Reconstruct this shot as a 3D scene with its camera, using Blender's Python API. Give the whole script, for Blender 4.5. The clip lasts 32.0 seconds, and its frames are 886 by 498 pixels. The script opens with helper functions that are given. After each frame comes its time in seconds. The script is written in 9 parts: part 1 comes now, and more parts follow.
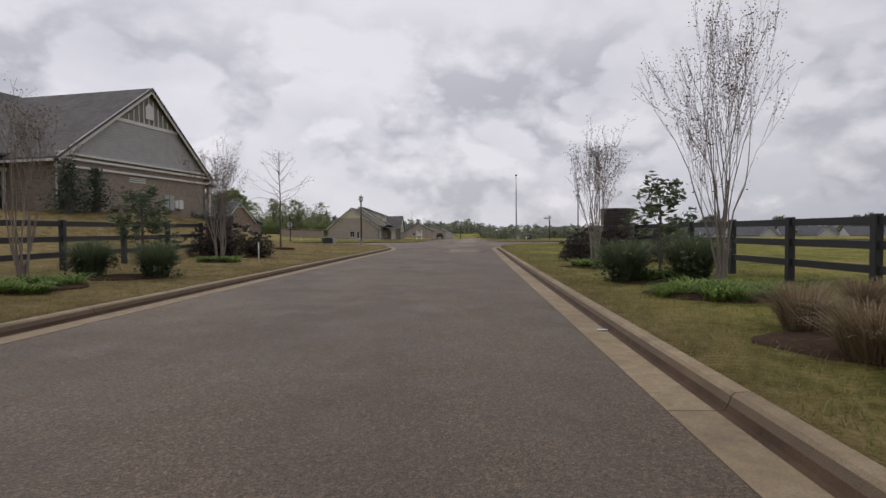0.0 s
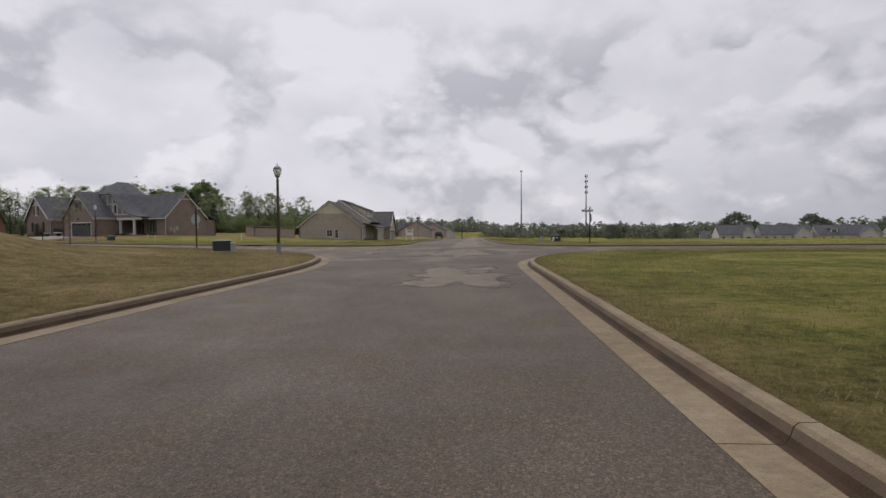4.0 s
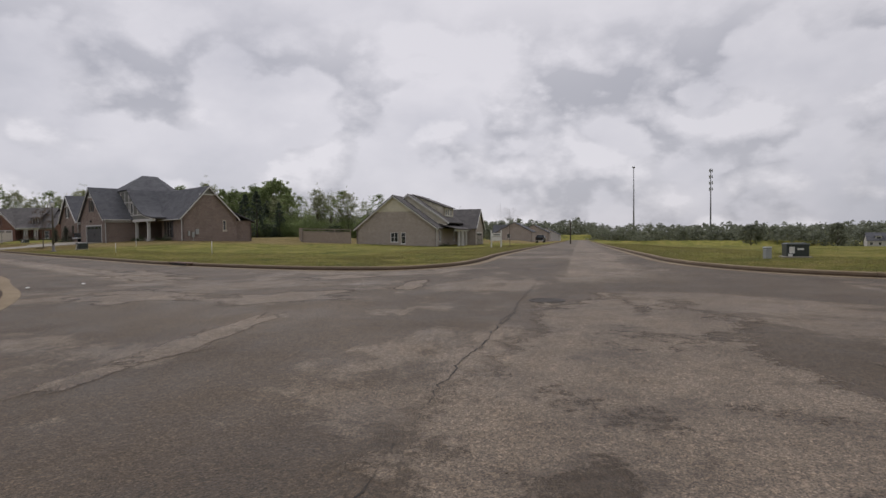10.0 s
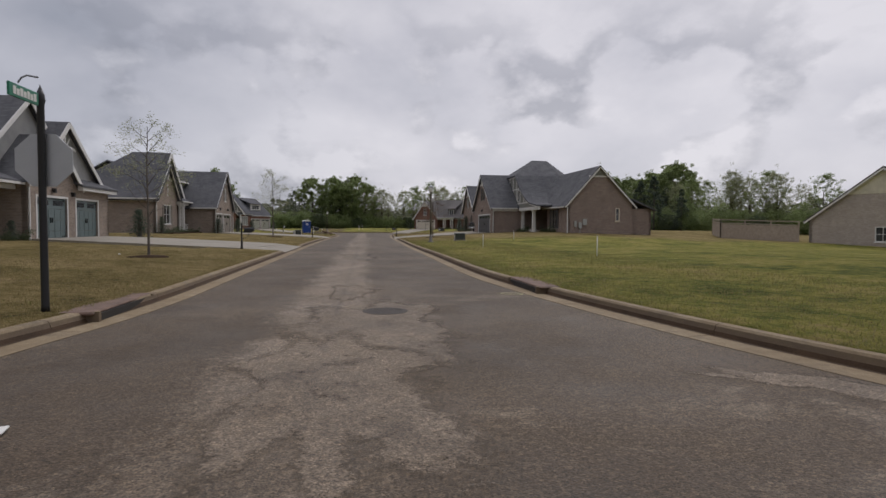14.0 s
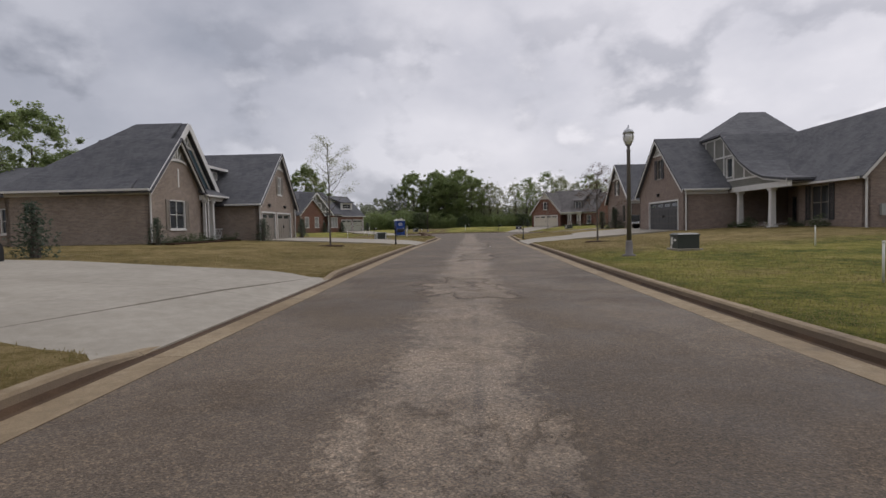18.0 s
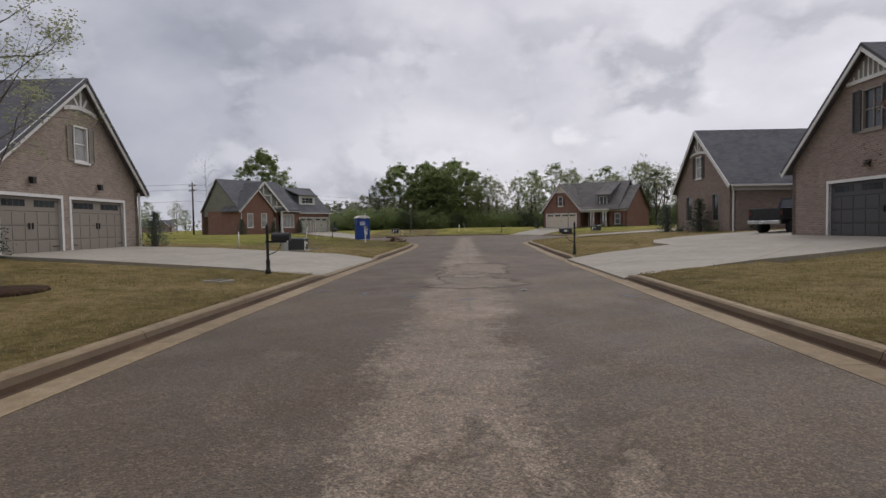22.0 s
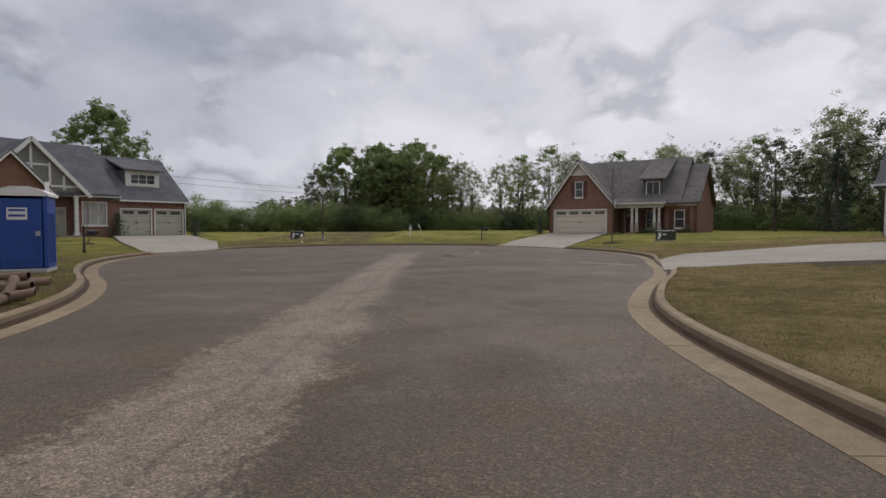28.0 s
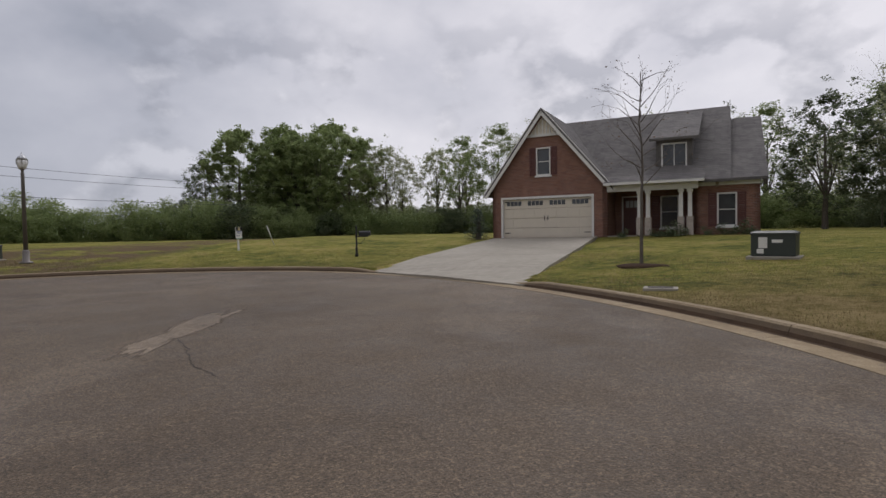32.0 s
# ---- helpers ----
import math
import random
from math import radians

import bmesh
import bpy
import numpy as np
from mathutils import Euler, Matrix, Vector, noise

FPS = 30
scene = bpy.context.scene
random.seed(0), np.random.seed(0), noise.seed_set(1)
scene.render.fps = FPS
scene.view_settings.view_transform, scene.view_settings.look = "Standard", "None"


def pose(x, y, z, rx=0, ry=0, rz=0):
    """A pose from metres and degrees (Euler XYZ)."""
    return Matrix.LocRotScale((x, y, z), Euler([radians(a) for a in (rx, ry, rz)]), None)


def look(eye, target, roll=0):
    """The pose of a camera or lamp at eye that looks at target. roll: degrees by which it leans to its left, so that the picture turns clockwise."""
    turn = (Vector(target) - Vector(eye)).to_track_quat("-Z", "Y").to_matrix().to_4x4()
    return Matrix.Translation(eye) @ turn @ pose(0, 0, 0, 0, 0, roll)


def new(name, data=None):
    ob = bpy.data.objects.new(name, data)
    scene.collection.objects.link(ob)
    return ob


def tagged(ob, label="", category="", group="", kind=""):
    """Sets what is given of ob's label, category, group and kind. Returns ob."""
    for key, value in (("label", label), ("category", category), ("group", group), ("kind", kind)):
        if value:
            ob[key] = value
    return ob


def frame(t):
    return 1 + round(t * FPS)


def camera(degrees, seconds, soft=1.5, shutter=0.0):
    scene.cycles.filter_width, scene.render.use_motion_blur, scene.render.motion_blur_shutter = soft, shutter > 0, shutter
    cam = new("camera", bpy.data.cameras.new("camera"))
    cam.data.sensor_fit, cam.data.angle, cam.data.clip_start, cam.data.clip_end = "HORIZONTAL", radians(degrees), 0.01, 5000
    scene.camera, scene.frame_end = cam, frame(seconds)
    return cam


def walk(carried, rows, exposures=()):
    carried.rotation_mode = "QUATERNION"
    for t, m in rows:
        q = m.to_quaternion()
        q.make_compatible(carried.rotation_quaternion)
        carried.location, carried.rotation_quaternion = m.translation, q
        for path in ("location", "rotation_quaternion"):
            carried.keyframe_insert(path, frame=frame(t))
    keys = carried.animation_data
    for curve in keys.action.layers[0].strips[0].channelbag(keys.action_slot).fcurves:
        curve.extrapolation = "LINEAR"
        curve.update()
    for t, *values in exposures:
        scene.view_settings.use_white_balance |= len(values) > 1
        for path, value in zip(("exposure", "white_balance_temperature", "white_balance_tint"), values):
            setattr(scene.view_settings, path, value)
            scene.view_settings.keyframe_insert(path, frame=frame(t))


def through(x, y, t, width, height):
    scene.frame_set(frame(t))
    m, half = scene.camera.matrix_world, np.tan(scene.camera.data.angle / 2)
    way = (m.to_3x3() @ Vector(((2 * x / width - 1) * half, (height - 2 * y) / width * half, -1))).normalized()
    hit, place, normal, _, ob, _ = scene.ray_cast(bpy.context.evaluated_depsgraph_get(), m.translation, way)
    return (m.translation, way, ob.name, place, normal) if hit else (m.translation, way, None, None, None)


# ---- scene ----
# ---------- camera and path ----------
cam = camera(78.1, 32.0)
PATH = [
    (0, -0, 0, 1.338, -0, -1.839, -0.482),
    (0.5, 0.154, 2.658, 1.341, -0.002, -1.902, -0.404),
    (1, 0.3, 5.335, 1.346, -0.002, -1.9, -0.253),
    (1.5, 0.433, 8.021, 1.353, -0.021, -1.785, -0.007),
    (2, 0.571, 10.677, 1.356, 0.018, -1.786, -0.018),
    (2.5, 0.708, 13.34, 1.352, 0.196, -1.758, -0.207),
    (3, 0.844, 16.026, 1.349, 0.305, -1.714, -0.422),
    (3.5, 0.982, 18.729, 1.345, 0.353, -1.827, -0.599),
    (5.5, 1.244, 30.293, 1.331, 0.194, -2.393, 0.588),
    (6, 1.358, 32.717, 1.333, 0.145, -2.407, 0.488),
    (6.5, 1.474, 35.002, 1.341, 0.075, -2.373, 0.276),
    (7, 1.569, 37.094, 1.344, -0.011, -2.388, -0.1),
    (7.5, 1.638, 39.038, 1.344, -0.066, -2.454, -0.489),
    (8, 1.663, 40.841, 1.344, 0.679, -2.512, -0.864),
    (8.5, 1.63, 42.514, 1.347, 2.157, -2.266, -0.757),
    (9, 1.529, 44.098, 1.352, 4.398, -2.039, -0.489),
    (9.5, 1.324, 45.65, 1.356, 7.373, -1.834, -0.57),
    (10, 1.011, 47.245, 1.364, 11.018, -1.637, -0.674),
    (10.5, 0.558, 48.895, 1.372, 15.421, -1.77, -0.304),
    (11, -0.062, 50.587, 1.368, 20.177, -2.025, -0.002),
    (11.5, -0.871, 52.412, 1.354, 25.159, -2.113, 0.209),
    (12, -1.884, 54.248, 1.344, 30.33, -2.23, 0.287),
    (12.5, -3.102, 56.025, 1.342, 35.648, -2.152, 0.24),
    (13, -4.518, 57.722, 1.337, 41.014, -2.738, 0.252),
    (13.5, -6.142, 59.353, 1.339, 45.9, -2.398, 0.431),
    (14, -7.903, 60.89, 1.345, 50.379, -2.291, 0.262),
    (14.5, -9.744, 62.336, 1.354, 54.391, -2.051, 0.049),
    (15, -11.639, 63.683, 1.356, 57.465, -2.467, -0.383),
    (15.5, -13.556, 64.939, 1.352, 59.769, -2.743, -0.772),
    (17.5, -25.022, 70.901, 1.348, 61.435, -2.506, -1.439),
    (18, -27.558, 72.396, 1.351, 61.339, -2.377, -1.24),
    (18.5, -30.115, 73.912, 1.355, 61.198, -2.464, -1.085),
    (19, -32.647, 75.43, 1.358, 61.062, -2.399, -1.123),
    (19.5, -35.123, 76.913, 1.356, 60.901, -2.37, -1.273),
    (20, -37.586, 78.416, 1.351, 60.84, -2.367, -1.25),
    (20.5, -39.989, 79.902, 1.347, 60.761, -2.379, -1.128),
    (21, -42.438, 81.432, 1.345, 60.785, -2.419, -1.008),
    (21.5, -44.911, 82.98, 1.345, 60.802, -2.529, -0.787),
    (22, -47.405, 84.578, 1.347, 60.83, -2.363, -0.927),
    (22.5, -49.899, 86.21, 1.347, 60.966, -2.276, -1.03),
    (23, -52.368, 87.827, 1.344, 61.146, -2.191, -1.069),
    (23.5, -54.807, 89.409, 1.346, 61.279, -2.118, -0.92),
    (24, -57.208, 90.953, 1.355, 61.339, -2.057, -0.907),
    (24.5, -59.561, 92.473, 1.367, 61.408, -2.095, -0.931),
    (26.5, -69.498, 99.594, 1.352, 61.091, -2.087, -0.59),
    (27, -71.782, 101.087, 1.351, 60.499, -2.152, -0.308),
    (27.5, -74.078, 102.669, 1.35, 59.459, -2.155, -0.157),
    (28, -76.361, 104.346, 1.348, 58.063, -2.186, -0.081),
    (28.5, -78.693, 106.193, 1.349, 55.846, -2.012, 0.034),
    (29, -80.952, 108.187, 1.35, 52.691, -1.982, 0.132),
    (29.5, -83.062, 110.305, 1.351, 49.342, -2.011, -0.371),
    (30, -85.089, 112.548, 1.35, 46.244, -2.126, -0.939),
    (30.5, -87.095, 114.842, 1.35, 44.83, -1.906, -1.039),
    (31, -89.072, 117.018, 1.347, 45.42, -1.982, -1.004),
    (31.5, -91.066, 118.979, 1.344, 48.346, -2.173, -1.061),
    (32, -93.111, 120.674, 1.343, 53.346, -1.923, -1.05),
]
walk(cam, [(t, pose(x, y, z, 90 + pitch, -roll, yaw)) for t, x, y, z, yaw, pitch, roll in PATH],
     [(0.0, -0.06, 6370, 16.0), (6.0, -0.10, 6370, 16.0), (9.0, -0.14, 6370, 16.0), (12.0, -0.22, 6370, 16.0), (15.0, -0.12, 6370, 16.0), (19.0, -0.04, 6370, 16.0), (32.0, -0.04, 6370, 16.0)])

# ---------- world and light ----------
SUN_AZ, SUN_EL = radians(-30), radians(48)
world = bpy.data.worlds.new("overcast_sky")
scene.world = world
world.use_nodes = True
wn, wl = world.node_tree.nodes, world.node_tree.links
wn.clear()


def wnode(kind, **kw):
    nd = wn.new(kind)
    for k, v in kw.items():
        if k == "operation":
            nd.operation = v
        elif k == "blend":
            nd.blend_type = v
        elif k == "data":
            nd.data_type = v
        else:
            nd.inputs[k.replace("_", " ")].default_value = v
    return nd


def wmath(op, a, b=None, clamp=False):
    nd = wn.new("ShaderNodeMath")
    nd.operation, nd.use_clamp = op, clamp
    for i, v in enumerate((a, b)):
        if v is None:
            continue
        if isinstance(v, (int, float)):
            nd.inputs[i].default_value = v
        else:
            wl.new(v, nd.inputs[i])
    return nd.outputs[0]


w_out, w_bg = wn.new("ShaderNodeOutputWorld"), wn.new("ShaderNodeBackground")
w_tex, w_sep = wn.new("ShaderNodeTexCoord"), wn.new("ShaderNodeSeparateXYZ")
wl.new(w_tex.outputs["Generated"], w_sep.inputs[0])
w_sky = wn.new("ShaderNodeTexSky")
w_sky.sky_type, w_sky.sun_disc = "NISHITA", False
w_sky.sun_elevation, w_sky.sun_rotation = SUN_EL, SUN_AZ
w_skyd = wn.new("ShaderNodeMix")
w_skyd.data_type, w_skyd.blend_type = "RGBA", "MULTIPLY"
w_skyd.inputs[0].default_value = 1.0
wl.new(w_sky.outputs[0], w_skyd.inputs[6])
w_skyd.inputs[7].default_value = (0.1, 0.1, 0.1, 1)
# overcast: a smooth grey deck, and under it heaped clouds with lit upper rims
def wvec(dz, k):
    nd = wn.new("ShaderNodeCombineXYZ")
    wl.new(w_sep.outputs[0], nd.inputs[0])
    wl.new(w_sep.outputs[1], nd.inputs[1])
    wl.new(wmath("MULTIPLY", wmath("ADD", w_sep.outputs[2], dz), k), nd.inputs[2])
    return nd.outputs[0]


def wnoise(vec, scale, detail, rough, dist=0.0):
    nd = wnode("ShaderNodeTexNoise", Scale=scale, Detail=detail, Roughness=rough, Distortion=dist)
    wl.new(vec, nd.inputs["Vector"])
    return nd.outputs[0]


def wstep(v, lo, hi):
    nd = wn.new("ShaderNodeMapRange")
    nd.interpolation_type = "SMOOTHSTEP"
    wl.new(v, nd.inputs[0])
    nd.inputs[1].default_value, nd.inputs[2].default_value = lo, hi
    return nd.outputs[0]


def wmix(fac, a, b, mode="MIX"):
    nd = wn.new("ShaderNodeMix")
    nd.data_type, nd.blend_type = "RGBA", mode
    for sock, v in zip((nd.inputs[0], nd.inputs[6], nd.inputs[7]), (fac, a, b)):
        if isinstance(v, (int, float)):
            sock.default_value = v
        elif isinstance(v, tuple):
            sock.default_value = (*v, 1)
        else:
            wl.new(v, sock)
    return nd.outputs[2]


w_v0, w_v1 = wvec(0.0, 1.55), wvec(0.04, 1.55)
w_deck = wnoise(w_v0, 1.7, 5.0, 0.5, 0.25)
w_ramp = wn.new("ShaderNodeValToRGB")
wl.new(wmath("ADD", wmath("MULTIPLY", w_deck, 0.8), wmath("MULTIPLY", wnoise(w_v0, 7.0, 6.0, 0.55), 0.2)), w_ramp.inputs[0])
cr = w_ramp.color_ramp
cr.elements[0].position, cr.elements[0].color = 0.36, (0.42, 0.445, 0.485, 1)
cr.elements[1].position, cr.elements[1].color = 0.62, (0.76, 0.76, 0.77, 1)
e_mid = cr.elements.new(0.48)
e_mid.color = (0.58, 0.59, 0.62, 1)
w_h0, w_h1 = wnoise(w_v0, 4.6, 7.0, 0.5), wnoise(w_v1, 4.6, 7.0, 0.5)
w_g0, w_g1 = wnoise(w_v0, 9.5, 7.0, 0.55), wnoise(w_v1, 9.5, 7.0, 0.55)
w_heap = wstep(wmath("ADD", wmath("MULTIPLY", w_h0, 0.75), wmath("MULTIPLY", w_g0, 0.25)), 0.462, 0.535)
w_band = wmath("SUBTRACT", 1.0, wstep(w_sep.outputs[2], 0.20, 0.42))
w_lit = wmath("ADD", wmath("ADD", wmath("MULTIPLY", wmath("SUBTRACT", w_h0, w_h1), 5.0), wmath("MULTIPLY", wmath("SUBTRACT", w_g0, w_g1), 2.4)), 0.34, clamp=True)
w_heapcol = wmix(w_lit, (0.385, 0.40, 0.432), (0.76, 0.76, 0.77))
w_cloud = wmix(wmath("MULTIPLY", wmath("MULTIPLY", w_heap, w_band), 0.9), w_ramp.outputs[0], w_heapcol)
# thin bright band of sky under the deck, near the horizon
w_low = wmath("SUBTRACT", 1.0, wmath("MULTIPLY", wmath("ABSOLUTE", wmath("SUBTRACT", w_sep.outputs[2], 0.12)), 6.0), clamp=True)
w_glow = wmix(wmath("MULTIPLY", w_low, 0.22), w_cloud, (0.88, 0.875, 0.87))
# brighter towards the hidden sun, dim and bluish in the west, brightest overhead as an overcast sky is
w_lobe = wmath("ADD", wmath("MULTIPLY", w_sep.outputs[0], 0.22 * math.sin(SUN_AZ)), wmath("ADD", wmath("MULTIPLY", w_sep.outputs[1], 0.22 * math.cos(SUN_AZ)), 0.92))
w_west = wstep(wmath("ADD", wmath("MULTIPLY", w_sep.outputs[0], -0.95), wmath("MULTIPLY", w_sep.outputs[1], -0.30)), 0.55, 1.0)
w_zen = wmath("ADD", 1.0, wmath("MULTIPLY", wstep(w_sep.outputs[2], 0.42, 0.95), 0.98))
w_side = wmix(1.0, wmix(1.0, w_glow, wmath("MULTIPLY", w_lobe, w_zen), "MULTIPLY"), wmix(w_west, (1.0, 1.0, 1.0), (0.74, 0.77, 0.81)), "MULTIPLY")
w_all = wn.new("ShaderNodeMix")
w_all.data_type = "RGBA"
w_all.inputs[0].default_value = 0.96
wl.new(w_skyd.outputs[2], w_all.inputs[6])
wl.new(w_side, w_all.inputs[7])
wl.new(w_all.outputs[2], w_bg.inputs[0])
w_bg.inputs[1].default_value = 0.95
wl.new(w_bg.outputs[0], w_out.inputs[0])
sun_data = bpy.data.lights.new("sun", "SUN")
sun_data.energy, sun_data.angle, sun_data.color = 0.9, radians(25), (1.0, 0.97, 0.92)
sun = new("sun", sun_data)
sun.matrix_world = look((0, 0, 80), (-80 * math.sin(SUN_AZ) / math.tan(SUN_EL), -80 * math.cos(SUN_AZ) / math.tan(SUN_EL), 0))

# ---------- materials ----------
MATS = {}


class Nodes:
    """A small writer for node materials."""

    def __init__(self, name, rough=0.8, metal=0.0, spec=0.5):
        self.m = bpy.data.materials.new(name)
        self.m.use_nodes = True
        self.t = self.m.node_tree
        self.b = self.t.nodes["Principled BSDF"]
        self.b.inputs["Roughness"].default_value = rough
        self.b.inputs["Metallic"].default_value = metal
        self.b.inputs["Specular IOR Level"].default_value = spec
        tc = self.t.nodes.new("ShaderNodeTexCoord")
        geo = self.t.nodes.new("ShaderNodeNewGeometry")
        self.obj, self.pos = tc.outputs["Object"], geo.outputs["Position"]
        MATS[name] = self.m

    def put(self, sock, v):
        if hasattr(v, "is_linked"):
            self.t.links.new(v, sock)
        elif isinstance(v, (tuple, list)) and len(v) == 3 and sock.type == "RGBA":
            sock.default_value = (*v, 1)
        else:
            sock.default_value = v

    def math(self, op, a, b=0.0, clamp=False):
        nd = self.t.nodes.new("ShaderNodeMath")
        nd.operation, nd.use_clamp = op, clamp
        self.put(nd.inputs[0], a)
        self.put(nd.inputs[1], b)
        return nd.outputs[0]

    def noise(self, scale, detail=4.0, rough=0.55, vec=None, dist=0.0):
        nd = self.t.nodes.new("ShaderNodeTexNoise")
        self.put(nd.inputs["Vector"], vec or self.pos)
        for k, v in (("Scale", scale), ("Detail", detail), ("Roughness", rough), ("Distortion", dist)):
            nd.inputs[k].default_value = v
        return nd.outputs[0]

    def voro(self, scale, vec=None, feature="F1", out="Distance", rand=1.0):
        nd = self.t.nodes.new("ShaderNodeTexVoronoi")
        nd.feature = feature
        self.put(nd.inputs["Vector"], vec or self.pos)
        nd.inputs["Scale"].default_value = scale
        nd.inputs["Randomness"].default_value = rand
        return nd.outputs[out]

    def ramp(self, fac, stops):
        nd = self.t.nodes.new("ShaderNodeValToRGB")
        self.put(nd.inputs[0], fac)
        els = nd.color_ramp.elements
        while len(els) < len(stops):
            els.new(0.5)
        for e, (p, c) in zip(els, stops):
            e.position = p
            e.color = (*c, 1) if isinstance(c, (tuple, list)) else (c, c, c, 1)
        return nd.outputs[0]

    def mix(self, fac, a, b, mode="MIX"):
        nd = self.t.nodes.new("ShaderNodeMix")
        nd.data_type, nd.blend_type = "RGBA", mode
        self.put(nd.inputs[0], fac)
        self.put(nd.inputs[6], a)
        self.put(nd.inputs[7], b)
        return nd.outputs[2]

    def scaled(self, sx, sy, sz, vec=None):
        nd = self.t.nodes.new("ShaderNodeMapping")
        self.put(nd.inputs[0], vec or self.pos)
        nd.inputs["Scale"].default_value = (sx, sy, sz)
        return nd.outputs[0]

    def xyz(self, vec=None):
        nd = self.t.nodes.new("ShaderNodeSeparateXYZ")
        self.put(nd.inputs[0], vec or self.pos)
        return nd.outputs

    def random(self):
        return self.t.nodes.new("ShaderNodeObjectInfo").outputs["Random"]

    def island(self):
        return self.t.nodes.new("ShaderNodeNewGeometry").outputs["Random Per Island"]

    def color(self, v):
        self.put(self.b.inputs["Base Color"], v)
        return self

    def rough(self, v):
        self.put(self.b.inputs["Roughness"], v)
        return self

    def bump(self, h, strength=0.3, dist=0.02):
        nd = self.t.nodes.new("ShaderNodeBump")
        nd.inputs["Strength"].default_value, nd.inputs["Distance"].default_value = strength, dist
        self.put(nd.inputs["Height"], h)
        self.t.links.new(nd.outputs[0], self.b.inputs["Normal"])
        return self


def plain(name, col, rough=0.6, metal=0.0, var=0.12, scale=3.0, bump=0.1, spec=0.5, fine=60.0):
    """Painted or moulded surface: one colour with soiling at two scales and fine relief."""
    n = Nodes(name, rough, metal, spec)
    a = n.noise(scale, 5.0, 0.6, n.obj)
    f = n.noise(fine, 3.0, 0.5, n.obj)
    k = n.math("ADD", n.math("MULTIPLY", a, 0.7), n.math("MULTIPLY", f, 0.3))
    lo = tuple(c * (1 - var) for c in col)
    hi = tuple(min(1, c * (1 + var)) for c in col)
    n.color(n.ramp(k, [(0.3, lo), (0.7, hi)]))
    n.rough(n.math("ADD", n.math("MULTIPLY", a, 0.2), rough - 0.1))
    if bump:
        n.bump(f, bump, 0.005)
    return n.m


def asphalt_material(name="asphalt", all_worn=False):
    n = Nodes(name, 0.82, 0, 0.35)
    x, y, z = n.xyz()
    big = n.noise(0.12, 4.0, 0.6)
    mid = n.noise(0.9, 5.0, 0.65)
    grain = n.voro(55.0)
    fine = n.noise(120.0, 3.0, 0.7)
    base = n.ramp(n.math("ADD", n.math("MULTIPLY", big, 0.6), n.math("MULTIPLY", mid, 0.4)),
                  [(0.3, (0.0655, 0.0483, 0.032)), (0.5, (0.088, 0.0663, 0.045)), (0.7, (0.1145, 0.0887, 0.061))])
    # worn pale aggregate along the second street's crown
    off = n.math("SUBTRACT", n.math("ADD", n.math("MULTIPLY", x, 0.5234), n.math("MULTIPLY", y, 0.8521)), 47.15)
    wob = n.math("MULTIPLY", n.math("SUBTRACT", n.noise(0.5, 8.0, 0.72), 0.5), 1.9)
    crumb = n.math("MULTIPLY", n.math("SUBTRACT", n.noise(9.0, 6.0, 0.75), 0.5), 1.5)
    strip = n.math("SUBTRACT", 0.78, n.math("ABSOLUTE", n.math("ADD", off, wob)))
    band = n.math("MULTIPLY", n.math("ADD", n.math("ADD", strip, crumb), 0.05), 3.2, clamp=True)
    joint = n.math("SUBTRACT", 1.0, n.math("MULTIPLY", n.math("ABSOLUTE", n.math("SUBTRACT", off, 0.15)), 14.0), clamp=True)
    west = n.math("MULTIPLY", n.math("ADD", x, 9.0), -0.22, clamp=True)
    worn = n.math("MULTIPLY", n.math("MULTIPLY", band, west), n.math("MULTIPLY", n.math("ADD", x, 104.0), 0.3, clamp=True))
    # paler inside lane of the first street, with a straight paving seam
    seam = n.math("SUBTRACT", n.math("SUBTRACT", x, n.math("MULTIPLY", y, 0.0515)), -1.9)
    inlane = n.math("MULTIPLY", n.math("MULTIPLY", seam, 8.0, clamp=True),
                    n.math("SUBTRACT", 1.0, n.math("MULTIPLY", n.math("SUBTRACT", seam, 2.1), 1.2, clamp=True), clamp=True))
    north = n.math("MULTIPLY", n.math("SUBTRACT", y, 62.0), 0.25, clamp=True)
    patch = n.ramp(n.math("ADD", n.noise(0.28, 6.0, 0.65), n.math("MULTIPLY", crumb, 0.05)), [(0.44, 0.0), (0.50, 1.0)])
    lane = n.math("MULTIPLY", n.math("MULTIPLY", inlane, north), n.math("ADD", n.math("MULTIPLY", patch, 0.6), 0.4))
    blot = n.ramp(n.math("ADD", n.noise(0.20, 8.0, 0.68, None, 0.5), n.math("MULTIPLY", crumb, 0.04)), [(0.525, 0.0), (0.56, 0.9)])
    near = n.math("MULTIPLY", n.math("MULTIPLY", n.math("SUBTRACT", y, 40.0), 0.15, clamp=True), n.math("ADD", 0.42, n.math("MULTIPLY", n.math("ADD", x, 18.0), 0.12, clamp=True)))
    worn = n.math("MAXIMUM", n.math("MAXIMUM", worn, lane), n.math("MULTIPLY", n.math("MULTIPLY", blot, near), 0.55))
    if all_worn:
        worn = n.ramp(n.math("ADD", n.noise(0.9, 6.0, 0.7), n.math("MULTIPLY", crumb, 0.12)), [(0.36, 0.1), (0.50, 0.8)])
    worn = n.math("MULTIPLY", worn, n.ramp(n.noise(2.2, 6.0, 0.75), [(0.32, 0.3), (0.52, 1.0)]))
    pale = n.ramp(grain, [(0.0, (0.34, 0.28, 0.215)), (0.6, (0.195, 0.157, 0.117))])
    col = n.mix(n.math("MULTIPLY", worn, 0.8), base, pale)
